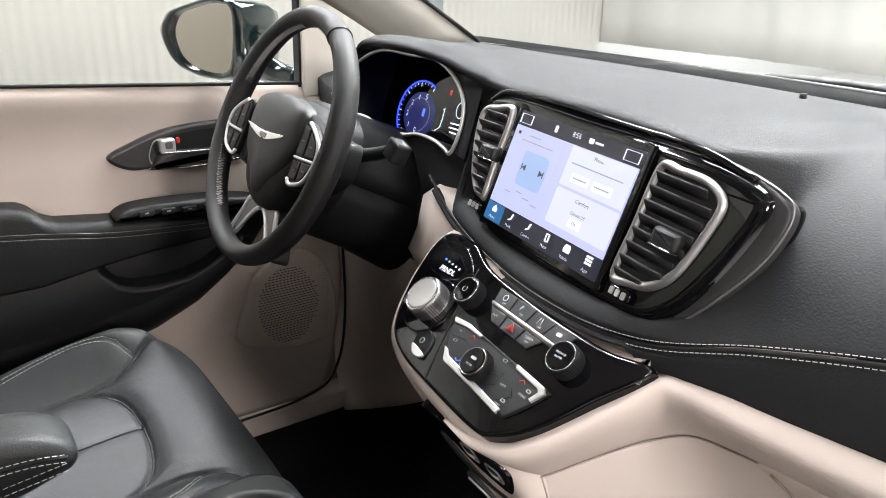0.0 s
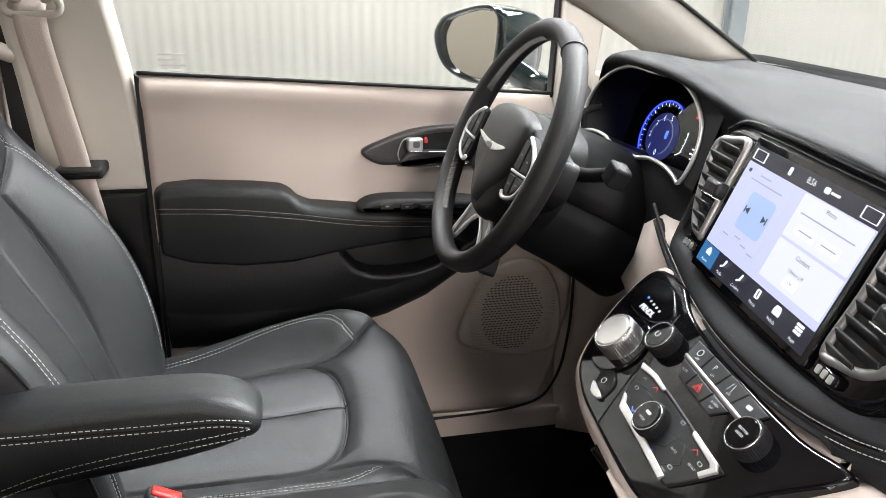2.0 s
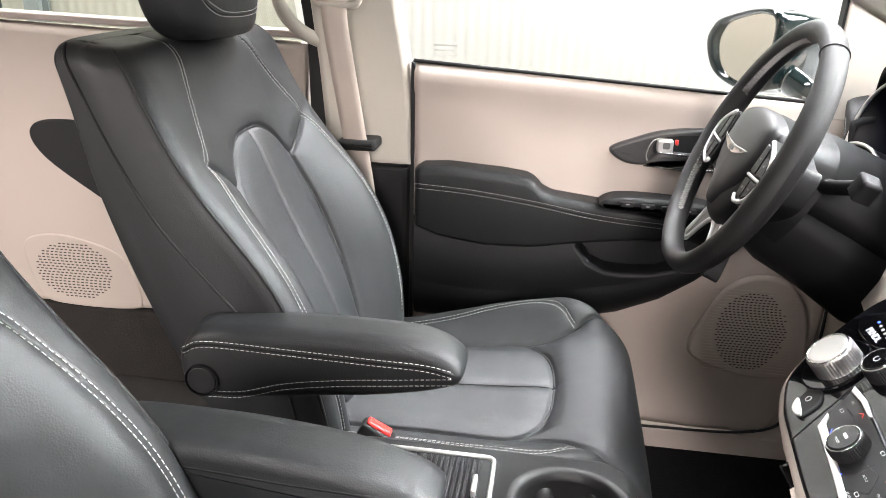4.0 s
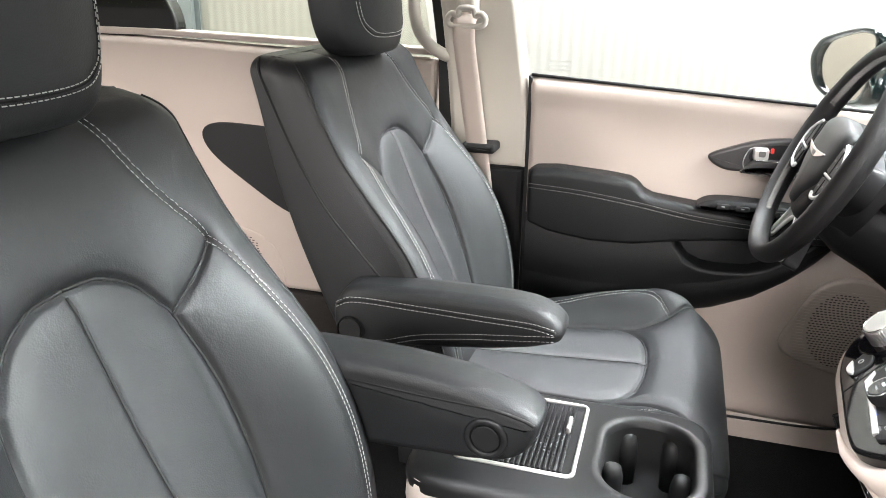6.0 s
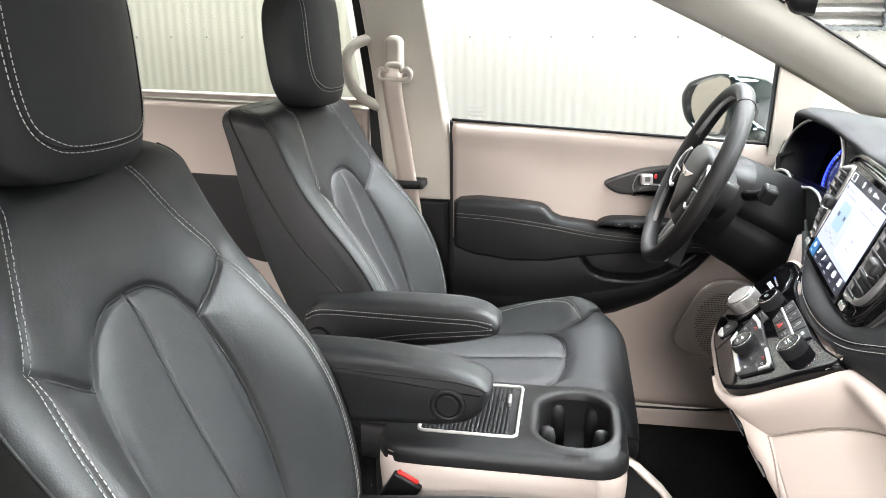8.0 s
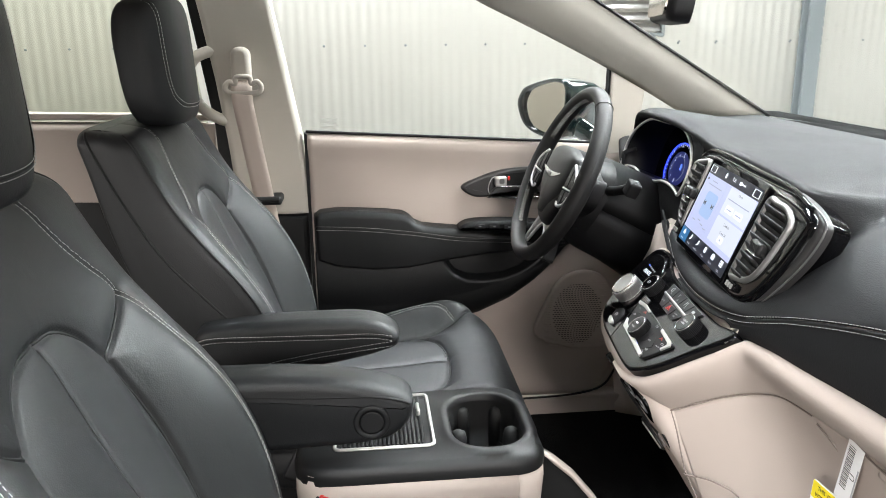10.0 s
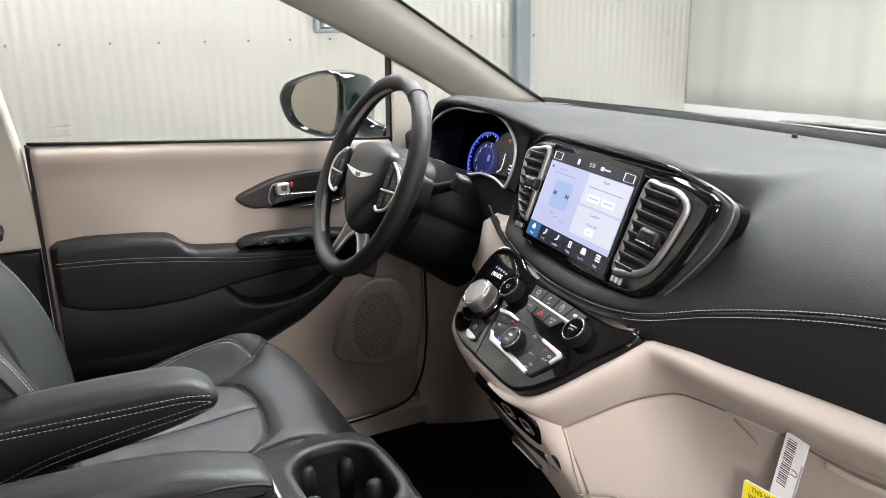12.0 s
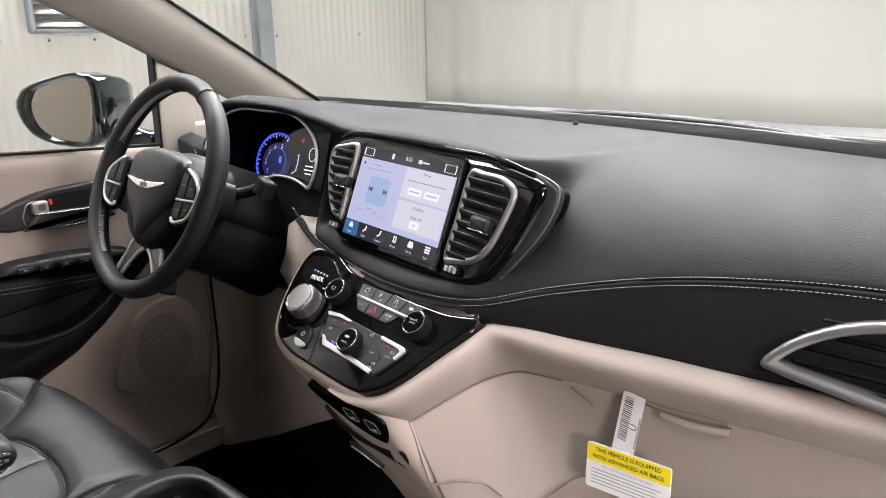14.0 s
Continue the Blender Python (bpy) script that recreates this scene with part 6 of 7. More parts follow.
for fx, fy in ((-0.044, 0.168), (-0.044, 0.228), (0.036, 0.154), (0.036, 0.240), (0.116, 0.168), (0.116, 0.228)):
    tube("finger", [(fx + CONX, fy, 0.705), (fx + CONX, fy, 0.765), (fx + CONX, fy, 0.777), (fx + CONX, fy, 0.781)], [0.014, 0.014, 0.011, 0.005], RUBBER, cups, 12)
# tambour lid with a silver frame
BM_ = Matrix.Translation((0, 0, TOPZ))
lid = thing("bin_lid", (0.015 + CONX, 0.035, TOPZ), "ridged dark tambour lid in a silver frame", "console lid")
bm = bmesh.new()
hollow(bm, rounded(0.176, 0.156, 0.012, 5, 0.020 + CONX, 0.034), BM_, 0.0055, -0.002, 0.004, 0.0015)
part("frame", bm, SATIN, lid, "satin silver frame")
plate("bed", rounded(0.162, 0.142, 0.006, 3, 0.020 + CONX, 0.034), BM_, -0.001, 0.0005, RUBBER, lid)
for k in range(20):
    y = -0.035 + 0.0066 * k
    bm = bmesh.new()
    box(bm, -0.059 + CONX, 0.099 + CONX, y, y + 0.0048, 0.0004, 0.0026, BM_, 0.001)
    part("tambour_slat", bm, PLASTIC, lid)
bm = bmesh.new()
box(bm, -0.020 + CONX, 0.012 + CONX, 0.088, 0.094, 0.002, 0.011, BM_, 0.002)
part("lid_grip", bm, SATIN, lid, "satin silver grip")
# low open bin ahead of the console
fb = thing("floor_bin", (0.06, 0.36, 0.38), "low beige-rimmed storage bin on the floor ahead of the console", "storage bin")
bm = bmesh.new()
fo = [(0.262, 0.40), (0.45, 0.40), (0.44, 0.52), (0.405, 0.62), (0.365, 0.685), (0.328, 0.732), (0.295, 0.762), (0.262, 0.780)]
hollow(bm, fo, yz(0.115), 0.008, 0.0, 0.02, 0.003)
part("rim", bm, BEIGE, fb)
plate("side", offset2(fo, 0.007), yz(0.105), 0.0, 0.012, RUBBER, fb)
# seat belt buckles
for bx, by, bz, lean in ((0.172, -0.050, 0.735, 14), (-0.12, -0.055, 0.755, -10)):
    bk = thing("belt_buckle", (bx, by, 0.60), "black seat belt buckle with a red release button", "buckle", "belt buckles")
    m = frame_of((bx, by, bz), (0, 1, 0.0), (0.25 if bx > 0 else -0.25, -0.3, 1))
    m = Matrix.Translation((bx, by, bz)) @ Matrix.Rotation(radians(-28), 4, "X") @ Matrix.Rotation(radians(lean), 4, "Y")
    bm = bmesh.new()
    box(bm, -0.014, 0.014, -0.024, 0.024, -0.16, 0.012, m, 0.004)
    part("case", bm, PLASTIC, bk)
    bm = bmesh.new()
    box(bm, -0.010, 0.010, -0.020, 0.016, 0.006, 0.0165, m, 0.003)
    part("release", bm, RED, bk, "red release button")


# ---- front seats ----
NF, NB = 280, 50


def ring_samples(p):
    """A rounded-box ring, evenly spaced over its front: cosines and sines for a superellipse of power p."""
    t = np.linspace(0, 1, NF)
    f = 0.15 * (1 - 2 * t) + 0.85 * np.cos(math.pi * t)
    t = np.linspace(0, 1, NB + 2)[1:]
    rel = np.r_[f, -np.cos(math.pi * t)]
    ca = np.sign(rel) * np.abs(rel) ** (1 / p)
    sa = np.sqrt(np.maximum(0, 1 - ca * ca))
    sa[NF:] *= -1
    return ca, sa


def on_front(x, Xi, *fields):
    """Fields of one ring at x, on its front."""
    return [np.array([np.interp(x, Xi[:NF][::-1], f[:NF, q][::-1]) for q in range(3)]) for f in fields]


def seat(cx, inner, group):
    """inner: +1 when the armrest is on the car's right of this seat."""
    s = thing("front_seat", (cx, 0.05, FLOOR), "black leather front seat with grey double stitching and a folded-down armrest", "car seat", group)
    # backrest: rings up a leaning spine, a padded front between two flat side panels
    A = radians(22)
    up, fw = np.array((0, -math.sin(A), math.cos(A))), np.array((0, math.cos(A), math.sin(A)))
    foot = np.array((cx, -0.127, 0.70))
    ss = np.r_[np.linspace(-0.02, 0.553, 170), 0.553 + 0.034 * np.sin(np.linspace(0, math.pi / 2, 22)[1:])]
    Wp = ((-0.05, 0.225), (0.0, 0.235), (0.10, 0.248), (0.20, 0.252), (0.34, 0.250), (0.45, 0.246), (0.55, 0.240), (0.62, 0.236))
    Bp = ((-0.05, 0.012), (0.0, 0.028), (0.08, 0.052), (0.17, 0.066), (0.25, 0.064), (0.31, 0.052), (0.37, 0.034), (0.44, 0.016), (0.50, 0.008), (0.57, 0.004), (0.62, 0.003))
    Tp = ((-0.05, 0.10), (0.10, 0.112), (0.30, 0.122), (0.42, 0.118), (0.52, 0.100), (0.62, 0.090))
    X, S, G, D = [], [], [], []
    NS = 13
    t_front = np.linspace(1, -1, NF)
    rel_front = 0.80 * t_front + 0.20 * np.sin(t_front * math.pi / 2)
    for v in list(ss) + [ss[-1] + 0.0015, ss[-1] + 0.002]:
        cap = 0.0 if v <= ss[-1] + 1e-9 else (0.55 if v < ss[-1] + 0.0018 else 0.985)
        v_ = min(v, ss[-1])
        e = math.sqrt(max(0.0, 1 - (max(0.0, v_ - 0.553) / 0.0342) ** 2))
        W = smooth_lerp(v_, Wp) - 0.030 * (1 - e)
        T = smooth_lerp(v_, Tp) - 0.018 * (1 - e)
        b = smooth_lerp(v_, Bp)
        r = 0.024
        x = W * rel_front
        rel = np.abs(rel_front)
        d = b * smoothstep(0.38, 0.80, rel) + 0.010 * math.exp(-((v_ - 0.17) / 0.10) ** 2) * np.exp(-(rel / 0.45) ** 2)
        over = np.maximum(0.0, np.abs(x) - (W - r)) / r
        d = d - r * (1 - np.sqrt(np.maximum(0.0, 1 - over ** 2))) - 0.004 * smoothstep(0.80, 1.0, rel) - 0.024 * (1 - e)
        edge = d[0]
        q = np.linspace(0, 1, NS + 1)[1:]
        side_d = edge + (-T + 0.03 - edge) * q
        side_x = np.full(NS, W) + 0.004 * np.sin(math.pi * q)
        nb = NB + 1 - 2 * NS
        qa = np.linspace(0, 1, nb + 1)[1:-1]
        ang2 = math.pi * qa
        back_x = W * np.sign(np.cos(ang2)) * np.abs(np.cos(ang2)) ** 0.30
        back_d = -T + 0.03 - 0.03 * np.abs(np.sin(ang2)) ** 0.30
        x = np.r_[x, -side_x, -back_x, side_x[::-1], x[0]]
        d = np.r_[d, side_d, back_d, side_d[::-1], d[0]]
        mid = 0.5 * (d[NF // 2] - T)
        d = mid + (d - mid) * (1 - cap)
        rise = -0.54 * d * float(smoothstep(0.36, 0.56, v_))
        G.append(foot + np.outer(np.full_like(x, v) + rise, up) + np.outer(x, (1, 0, 0)) + np.outer(d, fw))
        X.append(x)
        D.append(d)
        S.append(np.full_like(x, v))
    front = np.arange(len(X[0])) < NF
    ss = np.r_[ss, ss[-1] + 0.0015, ss[-1] + 0.002]
    G, X, S, D = np.array(G), np.array(X), np.array(S), np.array(D)
    nrm = normals_of(G)
    if (nrm[60, NF // 2] @ fw) < 0:
        nrm = -nrm
    stitch = [(0.104, 0.584), (0.118, 0.555), (0.140, 0.510), (0.166, 0.466), (0.185, 0.430), (0.205, 0.35), (0.216, 0.26), (0.216, 0.17), (0.202, 0.03)]
    arch = [(0.0, 0.447), (0.040, 0.443), (0.074, 0.424), (0.096, 0.396), (0.107, 0.370), (0.116, 0.28), (0.108, 0.15), (0.080, 0.0)]
    short = [(0.104, 0.378), (0.140, 0.402), (0.185, 0.436)]
    deep = [curve([(k * x, v) for x, v in ln], 6) for ln in (arch, short) for k in (-1, 1)]
    soft = [curve([(k * x, v) for x, v in stitch], 6) for k in (-1, 1)] + [np.array([(0.0, 0.44), (0.0, 0.0)])]
    frontmask = np.tile(front[None, :], (len(ss), 1))
    dd_, ds_ = line_distance(X, S, deep), line_distance(X, S, soft)
    sink = 0.0060 * np.exp(-(dd_ / 0.0032) ** 2) + 0.0050 * np.exp(-(dd_ / 0.016) ** 2) + 0.0028 * np.exp(-(ds_ / 0.0032) ** 2) + 0.0016 * np.exp(-(ds_ / 0.012) ** 2)
    sink = np.where(frontmask, sink, 0)
    G2 = G - nrm * sink[:, :, None]
    back = sheet("backrest", G2, LEATHER, s, "black leather backrest")

    def seam_lines(lines, keys, grid, owner, low, high):
        """Dark sewn lines lying in the grooves of a padded surface."""
        for ln in lines:
            pts = []
            for x, v in curve(ln, 3) if len(ln) < 12 else ln:
                if not low < v < high:
                    continue
                i = int(min(len(keys) - 2, max(0, np.searchsorted(keys, v) - 1)))
                f = (v - keys[i]) / (keys[i + 1] - keys[i])
                (p,), (q,) = on_front(x, X[i], grid[i]), on_front(x, X[i + 1], grid[i + 1])
                pts.append(p * (1 - f) + q * f)
            tube("seam", pts, 0.0021, RUBBER, owner, 6)

    seam_lines(deep + [np.array([(0.0, k) for k in np.linspace(0.44, 0.01, 40)])], ss, G2, back, 0.0, 0.56)
    # dark sewn seams that bound the side panels
    SEAM3 = ((-0.05, 0.06), (0.20, 0.016), (0.30, -0.018), (0.38, -0.046), (0.46, -0.062), (0.54, -0.070), (0.62, -0.072))
    for k in (-1, 1):
        for front_edge in (True, False):
            line = []
            for i in range(4, len(ss) - 8, 6):
                half = np.where((np.sign(X[i]) == k) & (np.abs(X[i]) > 0.80 * X[i].max()))[0]
                if front_edge:
                    half = half[half < NF]
                    j = half[int(np.argmin(np.abs(np.abs(X[i][half]) - (X[i].max() - 0.010))))]
                    line.append(G2[i][j])
                else:
                    half = half[(half >= NF - 1) | (half == 0)]
                    order = half[np.argsort(D[i][half])]
                    want = max(D[i][order[0]], min(D[i][order[-1]] - 0.02, smooth_lerp(ss[i], SEAM3)))
                    line.append([np.interp(want, D[i][order], G2[i][order, c]) for c in range(3)])
            tube("side_seam", curve(line, 4), 0.0024, RUBBER, back, 6)
    # stitches on both sides of each double seam
    lines = []
    for k in (-1, 1):
        for off in (-0.0038, 0.0038):
            pts, nn = [], []
            ln = curve([(k * x, v) for x, v in stitch], 10)
            tan = np.gradient(ln, axis=0)
            tan /= np.linalg.norm(tan, axis=1)[:, None]
            ln = ln + np.stack([-tan[:, 1], tan[:, 0]], 1) * off
            for x, v in ln:
                i = int(np.argmin(np.abs(ss - v)))
                p, n = on_front(x, X[i], G2[i], nrm[i])
                pts.append(p)
                nn.append(n)
            lines.append((pts, nn))
    dashes("stitching", lines, THREAD, back, 0.0044, 0.0022, 0.00046, 0.0009, "grey double stitching")
    # cushion: rings from rear to front
    ca, sa = ring_samples(0.45)
    ang = np.arctan2(sa, ca)
    ysn = np.r_[np.linspace(-0.20, 0.235, 135), 0.235 + 0.085 * np.sin(np.linspace(0, math.pi / 2, 34)[1:])]
    Wc = ((-0.25, 0.235), (-0.10, 0.256), (0.05, 0.270), (0.15, 0.270), (0.25, 0.262), (0.42, 0.25))
    Zc = ((-0.25, 0.702), (-0.1, 0.710), (0.05, 0.719), (0.15, 0.727), (0.20, 0.740), (0.25, 0.748), (0.30, 0.748), (0.42, 0.745))
    FARB = ((-0.25, 0.006), (-0.10, 0.018), (0.0, 0.036), (0.08, 0.054), (0.15, 0.064), (0.20, 0.058), (0.25, 0.034), (0.31, 0.0), (0.42, 0.0))
    G, X, Yv = [], [], []
    for y in ysn:
        W, zt = smooth_lerp(y, Wc), smooth_lerp(y, Zc)
        zb = 0.575
        e = math.sqrt(max(0.0, 1 - (max(0.0, y - 0.235) / 0.0852) ** 2))
        T = (zt - zb) * (0.10 + 0.90 * e ** 0.8)
        zm = zb + (zt - zb) * 0.42
        Wv = W * (0.80 + 0.20 * e)
        x = Wv * np.sign(ca) * np.abs(ca) ** 0.45
        top = np.arange(len(sa)) < NF
        h = np.where(top, (zt - zm) * (0.05 + 0.95 * e ** 0.7), (zm - zb) * (0.1 + 0.9 * e)) * np.sign(sa) * np.abs(sa) ** 0.42
        rel = np.abs(x) / W
        bol = np.where(inner * x < 0, smooth_lerp(y, FARB), 0.040 * float(smoothstep(0.30, 0.10, y))) + 0.002
        h = h + np.where(top, bol * np.exp(-((rel - 0.83) / 0.17) ** 2) * np.abs(sa) ** 0.3 * e, 0)
        G.append(np.stack([cx + x, np.full_like(x, y), zm + h], 1))
        X.append(x)
        Yv.append(np.full_like(x, y))
    G, X, Yv = np.array(G), np.array(X), np.array(Yv)
    nrm = normals_of(G)
    if nrm[60, NF // 2][2] < 0:
        nrm = -nrm
    inset = [(0.120, -0.2), (0.134, 0.0), (0.143, 0.09), (0.140, 0.130), (0.112, 0.160), (0.060, 0.174), (0.0, 0.178)]
    wing = [(0.142, 0.122), (0.150, 0.170), (0.167, 0.212), (0.190, 0.243), (0.216, 0.268), (0.245, 0.288)]
    cst = [(0.178, -0.19), (0.192, -0.05), (0.209, 0.05), (0.215, 0.13), (0.203, 0.18), (0.172, 0.213)]
    deep = [curve([(k * a, b) for a, b in ln], 6) for ln in (inset, wing) for k in (-1, 1)]
    soft = [curve([(k * a, b) for a, b in cst], 6) for k in (-1, 1)] + [np.array([(0.0, -0.2), (0.0, 0.176)])]
    topm = np.tile(top[None, :], (len(ysn), 1))
    dd_, ds_ = line_distance(X, Yv, deep), line_distance(X, Yv, soft)
    sink = np.where(topm, 0.0060 * np.exp(-(dd_ / 0.0032) ** 2) + 0.006 * np.exp(-(dd_ / 0.018) ** 2) + 0.0022 * np.exp(-(ds_ / 0.003) ** 2) + 0.002 * np.exp(-(ds_ / 0.013) ** 2), 0)
    for a0 in (0.10,):
        for c in (a0, math.pi - a0):
            da = np.abs(((ang - c + math.pi) % (2 * math.pi)) - math.pi) * 0.09
            sink = sink + (0.003 * np.exp(-(da / 0.0025) ** 2))[None, :]
    G2 = G - nrm * sink[:, :, None]
    cush = sheet("seat_cushion", G2, LEATHER, s, "black leather cushion")
    seam_lines(deep + [np.array([(0.0, k) for k in np.linspace(-0.15, 0.176, 30)])], ysn, G2, cush, -0.16, 0.282)
    lines = []
    for k in (-1, 1):
        for off in (-0.0038, 0.0038):
            pts, nn = [], []
            ln = curve([(k * (a + off), b) for a, b in cst], 10)
            for x, y in ln:
                i = int(np.argmin(np.abs(ysn - y)))
                p, n = on_front(x, X[i], G2[i], nrm[i])
                pts.append(p)
                nn.append(n)
            lines.append((pts, nn))
    dashes("stitching", lines, THREAD, cush, 0.0044, 0.0022, 0.00046, 0.0009, "grey double stitching")
    # base and rear shell
    bm = bmesh.new()
    slab(bm, rounded(0.44, 0.44, 0.05, 6, cx, 0.03), Matrix.Translation((0, 0, 0)), 0.42, 0.60, 0.01)
    part("base_valance", bm, PLASTIC, s, "black plastic seat base")
    for rx in (-0.18, 0.18):
        bm = bmesh.new()
        box(bm, cx + rx - 0.02, cx + rx + 0.02, -0.25, 0.28, FLOOR, 0.42, Matrix(), 0.004)
        part("seat_rail", bm, GREYMETAL, s)
    # headrest
    hr = np.linspace(0, math.pi, 40)
    hc = np.array((cx, -0.340, 1.354))
    tilt = radians(3)
    hu, hf = np.array((0, -math.sin(tilt), math.cos(tilt))), np.array((0, math.cos(tilt), math.sin(tilt)))
    rows = []
    for a in hr:
        cz = -math.copysign(abs(math.cos(a)) ** 0.48, math.cos(a))
        rr = math.sin(a) ** 0.35 if 0 < a < math.pi else 0.0
        row = []
        for b in np.linspace(0, 2 * math.pi, 65):
            x = 0.130 * (1 - 0.10 * max(0, -cz)) * rr * math.copysign(abs(math.cos(b)) ** 0.48, math.cos(b))
            d = 0.043 * rr * math.copysign(abs(math.sin(b)) ** 0.48, math.sin(b))
            bow = -0.028 * (x / 0.130) ** 2
            row.append(hc + hu * (0.112 * cz) + np.array((x, 0, 0)) + hf * (d + bow))
        rows.append(row)
    head = sheet("headrest", rows, LEATHER, s, "black leather headrest")
    lines = []
    for off in (0.0, 0.0060):
        ln = curve([(-0.104 + off, 0.11), (-0.106 + off, 0.02), (-0.100 + off, -0.045), (-0.079 + off, -0.074 + off), (-0.04, -0.083 + off), (0.04, -0.083 + off), (0.079 - off, -0.074 + off), (0.100 - off, -0.045), (0.106 - off, 0.02), (0.104 - off, 0.11)], 8)
        pts, nn = [], []
        for x, z in ln:
            q = abs(x) / 0.130
            u = abs(z) / 0.112
            rr = max(0.0, 1 - min(1.0, u) ** (2 / 0.48)) ** 0.5
            rr = rr ** 0.35
            d = 0.043 * rr * max(0.0, 1 - min(1.0, q / max(rr, 1e-3)) ** (2 / 0.48)) ** (0.48 / 2)
            pts.append(hc + hu * z + np.array((x, 0, 0)) + hf * (d - 0.028 * q * q + 0.0012))
            nn.append(hf)
        lines.append((pts, nn))
    dashes("stitching", lines, THREAD, head, 0.0044, 0.0022, 0.00052, 0.0008, "grey double stitching")
    tube("headrest_seam", [0.5 * (a + b) - hf * 0.0012 for a, b in zip(lines[0][0], lines[1][0])], 0.0014, RUBBER, head, 6)
    for px in (-0.055, 0.055):
        p0 = np.array((cx + px, -0.385, 1.212))
        tube("headrest_post", [p0, p0 + hu * 0.05], 0.006, GREYMETAL, s, 10)
        tube("post_sleeve", [p0 + hu * 0.003, p0 + hu * 0.012, p0 + hu * 0.016], [0.016, 0.015, 0.010], RUBBER, s, 14)
    # armrest
    ax = -0.073 if inner > 0 else 0.166
    hw = 0.036
    prof = [(-0.279, 0.905), (-0.256, 0.931), (-0.20, 0.937), (-0.10, 0.940), (-0.01, 0.939), (0.033, 0.932), (0.059, 0.917), (0.067, 0.902), (0.060, 0.888), (0.036, 0.879), (0.01, 0.872), (-0.05, 0.861), (-0.14, 0.850), (-0.22, 0.840), (-0.257, 0.841), (-0.278, 0.858), (-0.283, 0.880)]
    if inner < 0:
        prof = [(-0.255, 0.925), (-0.235, 0.947), (-0.147, 0.949), (-0.078, 0.946), (-0.005, 0.937), (0.050, 0.921), (0.069, 0.910), (0.076, 0.898), (0.070, 0.877), (0.056, 0.860), (0.036, 0.849), (0.0, 0.843), (-0.06, 0.840), (-0.125, 0.838), (-0.20, 0.838), (-0.245, 0.850), (-0.262, 0.885)]
    o = curve(prof, 6, True)
    bm = bmesh.new()
    rv = []
    for xx, ins in ((-1, 0.016), (-0.93, 0.007), (-0.75, 0.0015), (-0.4, 0.0), (0.4, 0.0), (0.75, 0.0015), (0.93, 0.007), (1, 0.016)):
        rv.append([bm.verts.new((ax + xx * hw, p[0], p[1])) for p in offset2(o, ins)])
    for a, b in zip(rv, rv[1:]):
        for i in range(len(a)):
            bm.faces.new((a[i], a[(i + 1) % len(a)], b[(i + 1) % len(a)], b[i]))
    bm.faces.new(rv[0])
    bm.faces.new(rv[-1])
    arm = part("armrest", bm, LEATHER, s, "black leather armrest")
    capy, capz = (-0.252, 0.866) if inner > 0 else (0.017, 0.880)
    m = yz(ax + hw)
    circ = lambda r: [(capy + r * math.cos(2 * math.pi * j / 40), capz + r * math.sin(2 * math.pi * j / 40)) for j in range(40)]
    bm = bmesh.new()
    hollow(bm, circ(0.0255 if inner < 0 else 0.0215), m, 0.008 if inner < 0 else 0.002, -0.004, 0.004, 0.0015)
    cap = part("pivot_cap", bm, PLASTIC, arm, "black round pivot cap")
    plate("cap_centre", circ(0.0165 if inner < 0 else 0.0185), m, -0.004, 0.0035, PLASTIC, cap, 0.0015)
    lines = []
    for dz in (0.0, -0.008):
        if inner > 0:
            pts = [(ax + hw * 0.985, y, z + dz) for y, z in curve([(-0.274, 0.908), (-0.243, 0.919), (-0.143, 0.918), (-0.044, 0.916), (0.02, 0.915), (0.056, 0.909)], 8)]
            lines.append((pts, [(1, 0, 0.2)] * len(pts)))
            pts = [(ax + hw * 0.975, y, z + dz) for y, z in curve([(-0.246, 0.851), (-0.202, 0.855), (-0.146, 0.872), (-0.078, 0.884), (-0.012, 0.892), (0.056, 0.900)], 8)]
            lines.append((pts, [(1, 0, 0.0)] * len(pts)))
    if lines:
        dashes("stitching", lines, THREAD, arm, 0.0042, 0.0022, 0.00048, 0.0012)
    tube("arm_seam", [(ax + hw * 0.955, y, z) for y, z in (curve([(-0.274, 0.904), (-0.243, 0.915), (-0.143, 0.914), (-0.044, 0.912), (0.02, 0.911), (0.056, 0.905)], 8) if inner > 0 else curve([(-0.20, 0.927), (-0.137, 0.925), (-0.06, 0.920), (0.015, 0.917), (0.055, 0.910), (0.070, 0.904)], 6))], 0.0022, RUBBER, arm, 6)
    return s


seat(-0.342, 1, "front seats")
seat(0.443, -1, "front seats")

# ---- driver's seat belt ----
sb = thing("seat_belt", (-0.74, -0.27, 0.95), "beige seat belt hanging from the pillar loop", "seat belt")
strap = curve([(-0.69, -0.262, 1.30), (-0.665, -0.258, 1.25), (-0.672, -0.245, 1.15), (-0.685, -0.228, 1.02), (-0.700, -0.215, 0.9), (-0.715, -0.205, 0.70)], 8)
rows = []
for p in strap:
    rows.append([(p[0] - 0.0004 * abs(w), p[1] + 0.024 * w, p[2] - 0.004 * w) for w in (-1, -0.5, 0, 0.5, 1)])
sheet("webbing", rows, BELT, sb, "beige belt webbing", 0.0015)
loop = [(-0.675, -0.256 + y, 1.284 + z) for y, z in curve([(-0.034, -0.010), (-0.041, 0.003), (-0.032, 0.014), (-0.019, 0.010), (-0.014, 0.024), (0.014, 0.024), (0.019, 0.010), (0.032, 0.014), (0.041, 0.003), (0.034, -0.010), (0.0, -0.013)], 4, True)]
tube("belt_loop", loop, 0.0062, PILLAR, sb, 10, True, label="beige plastic belt loop")
bm = bmesh.new()
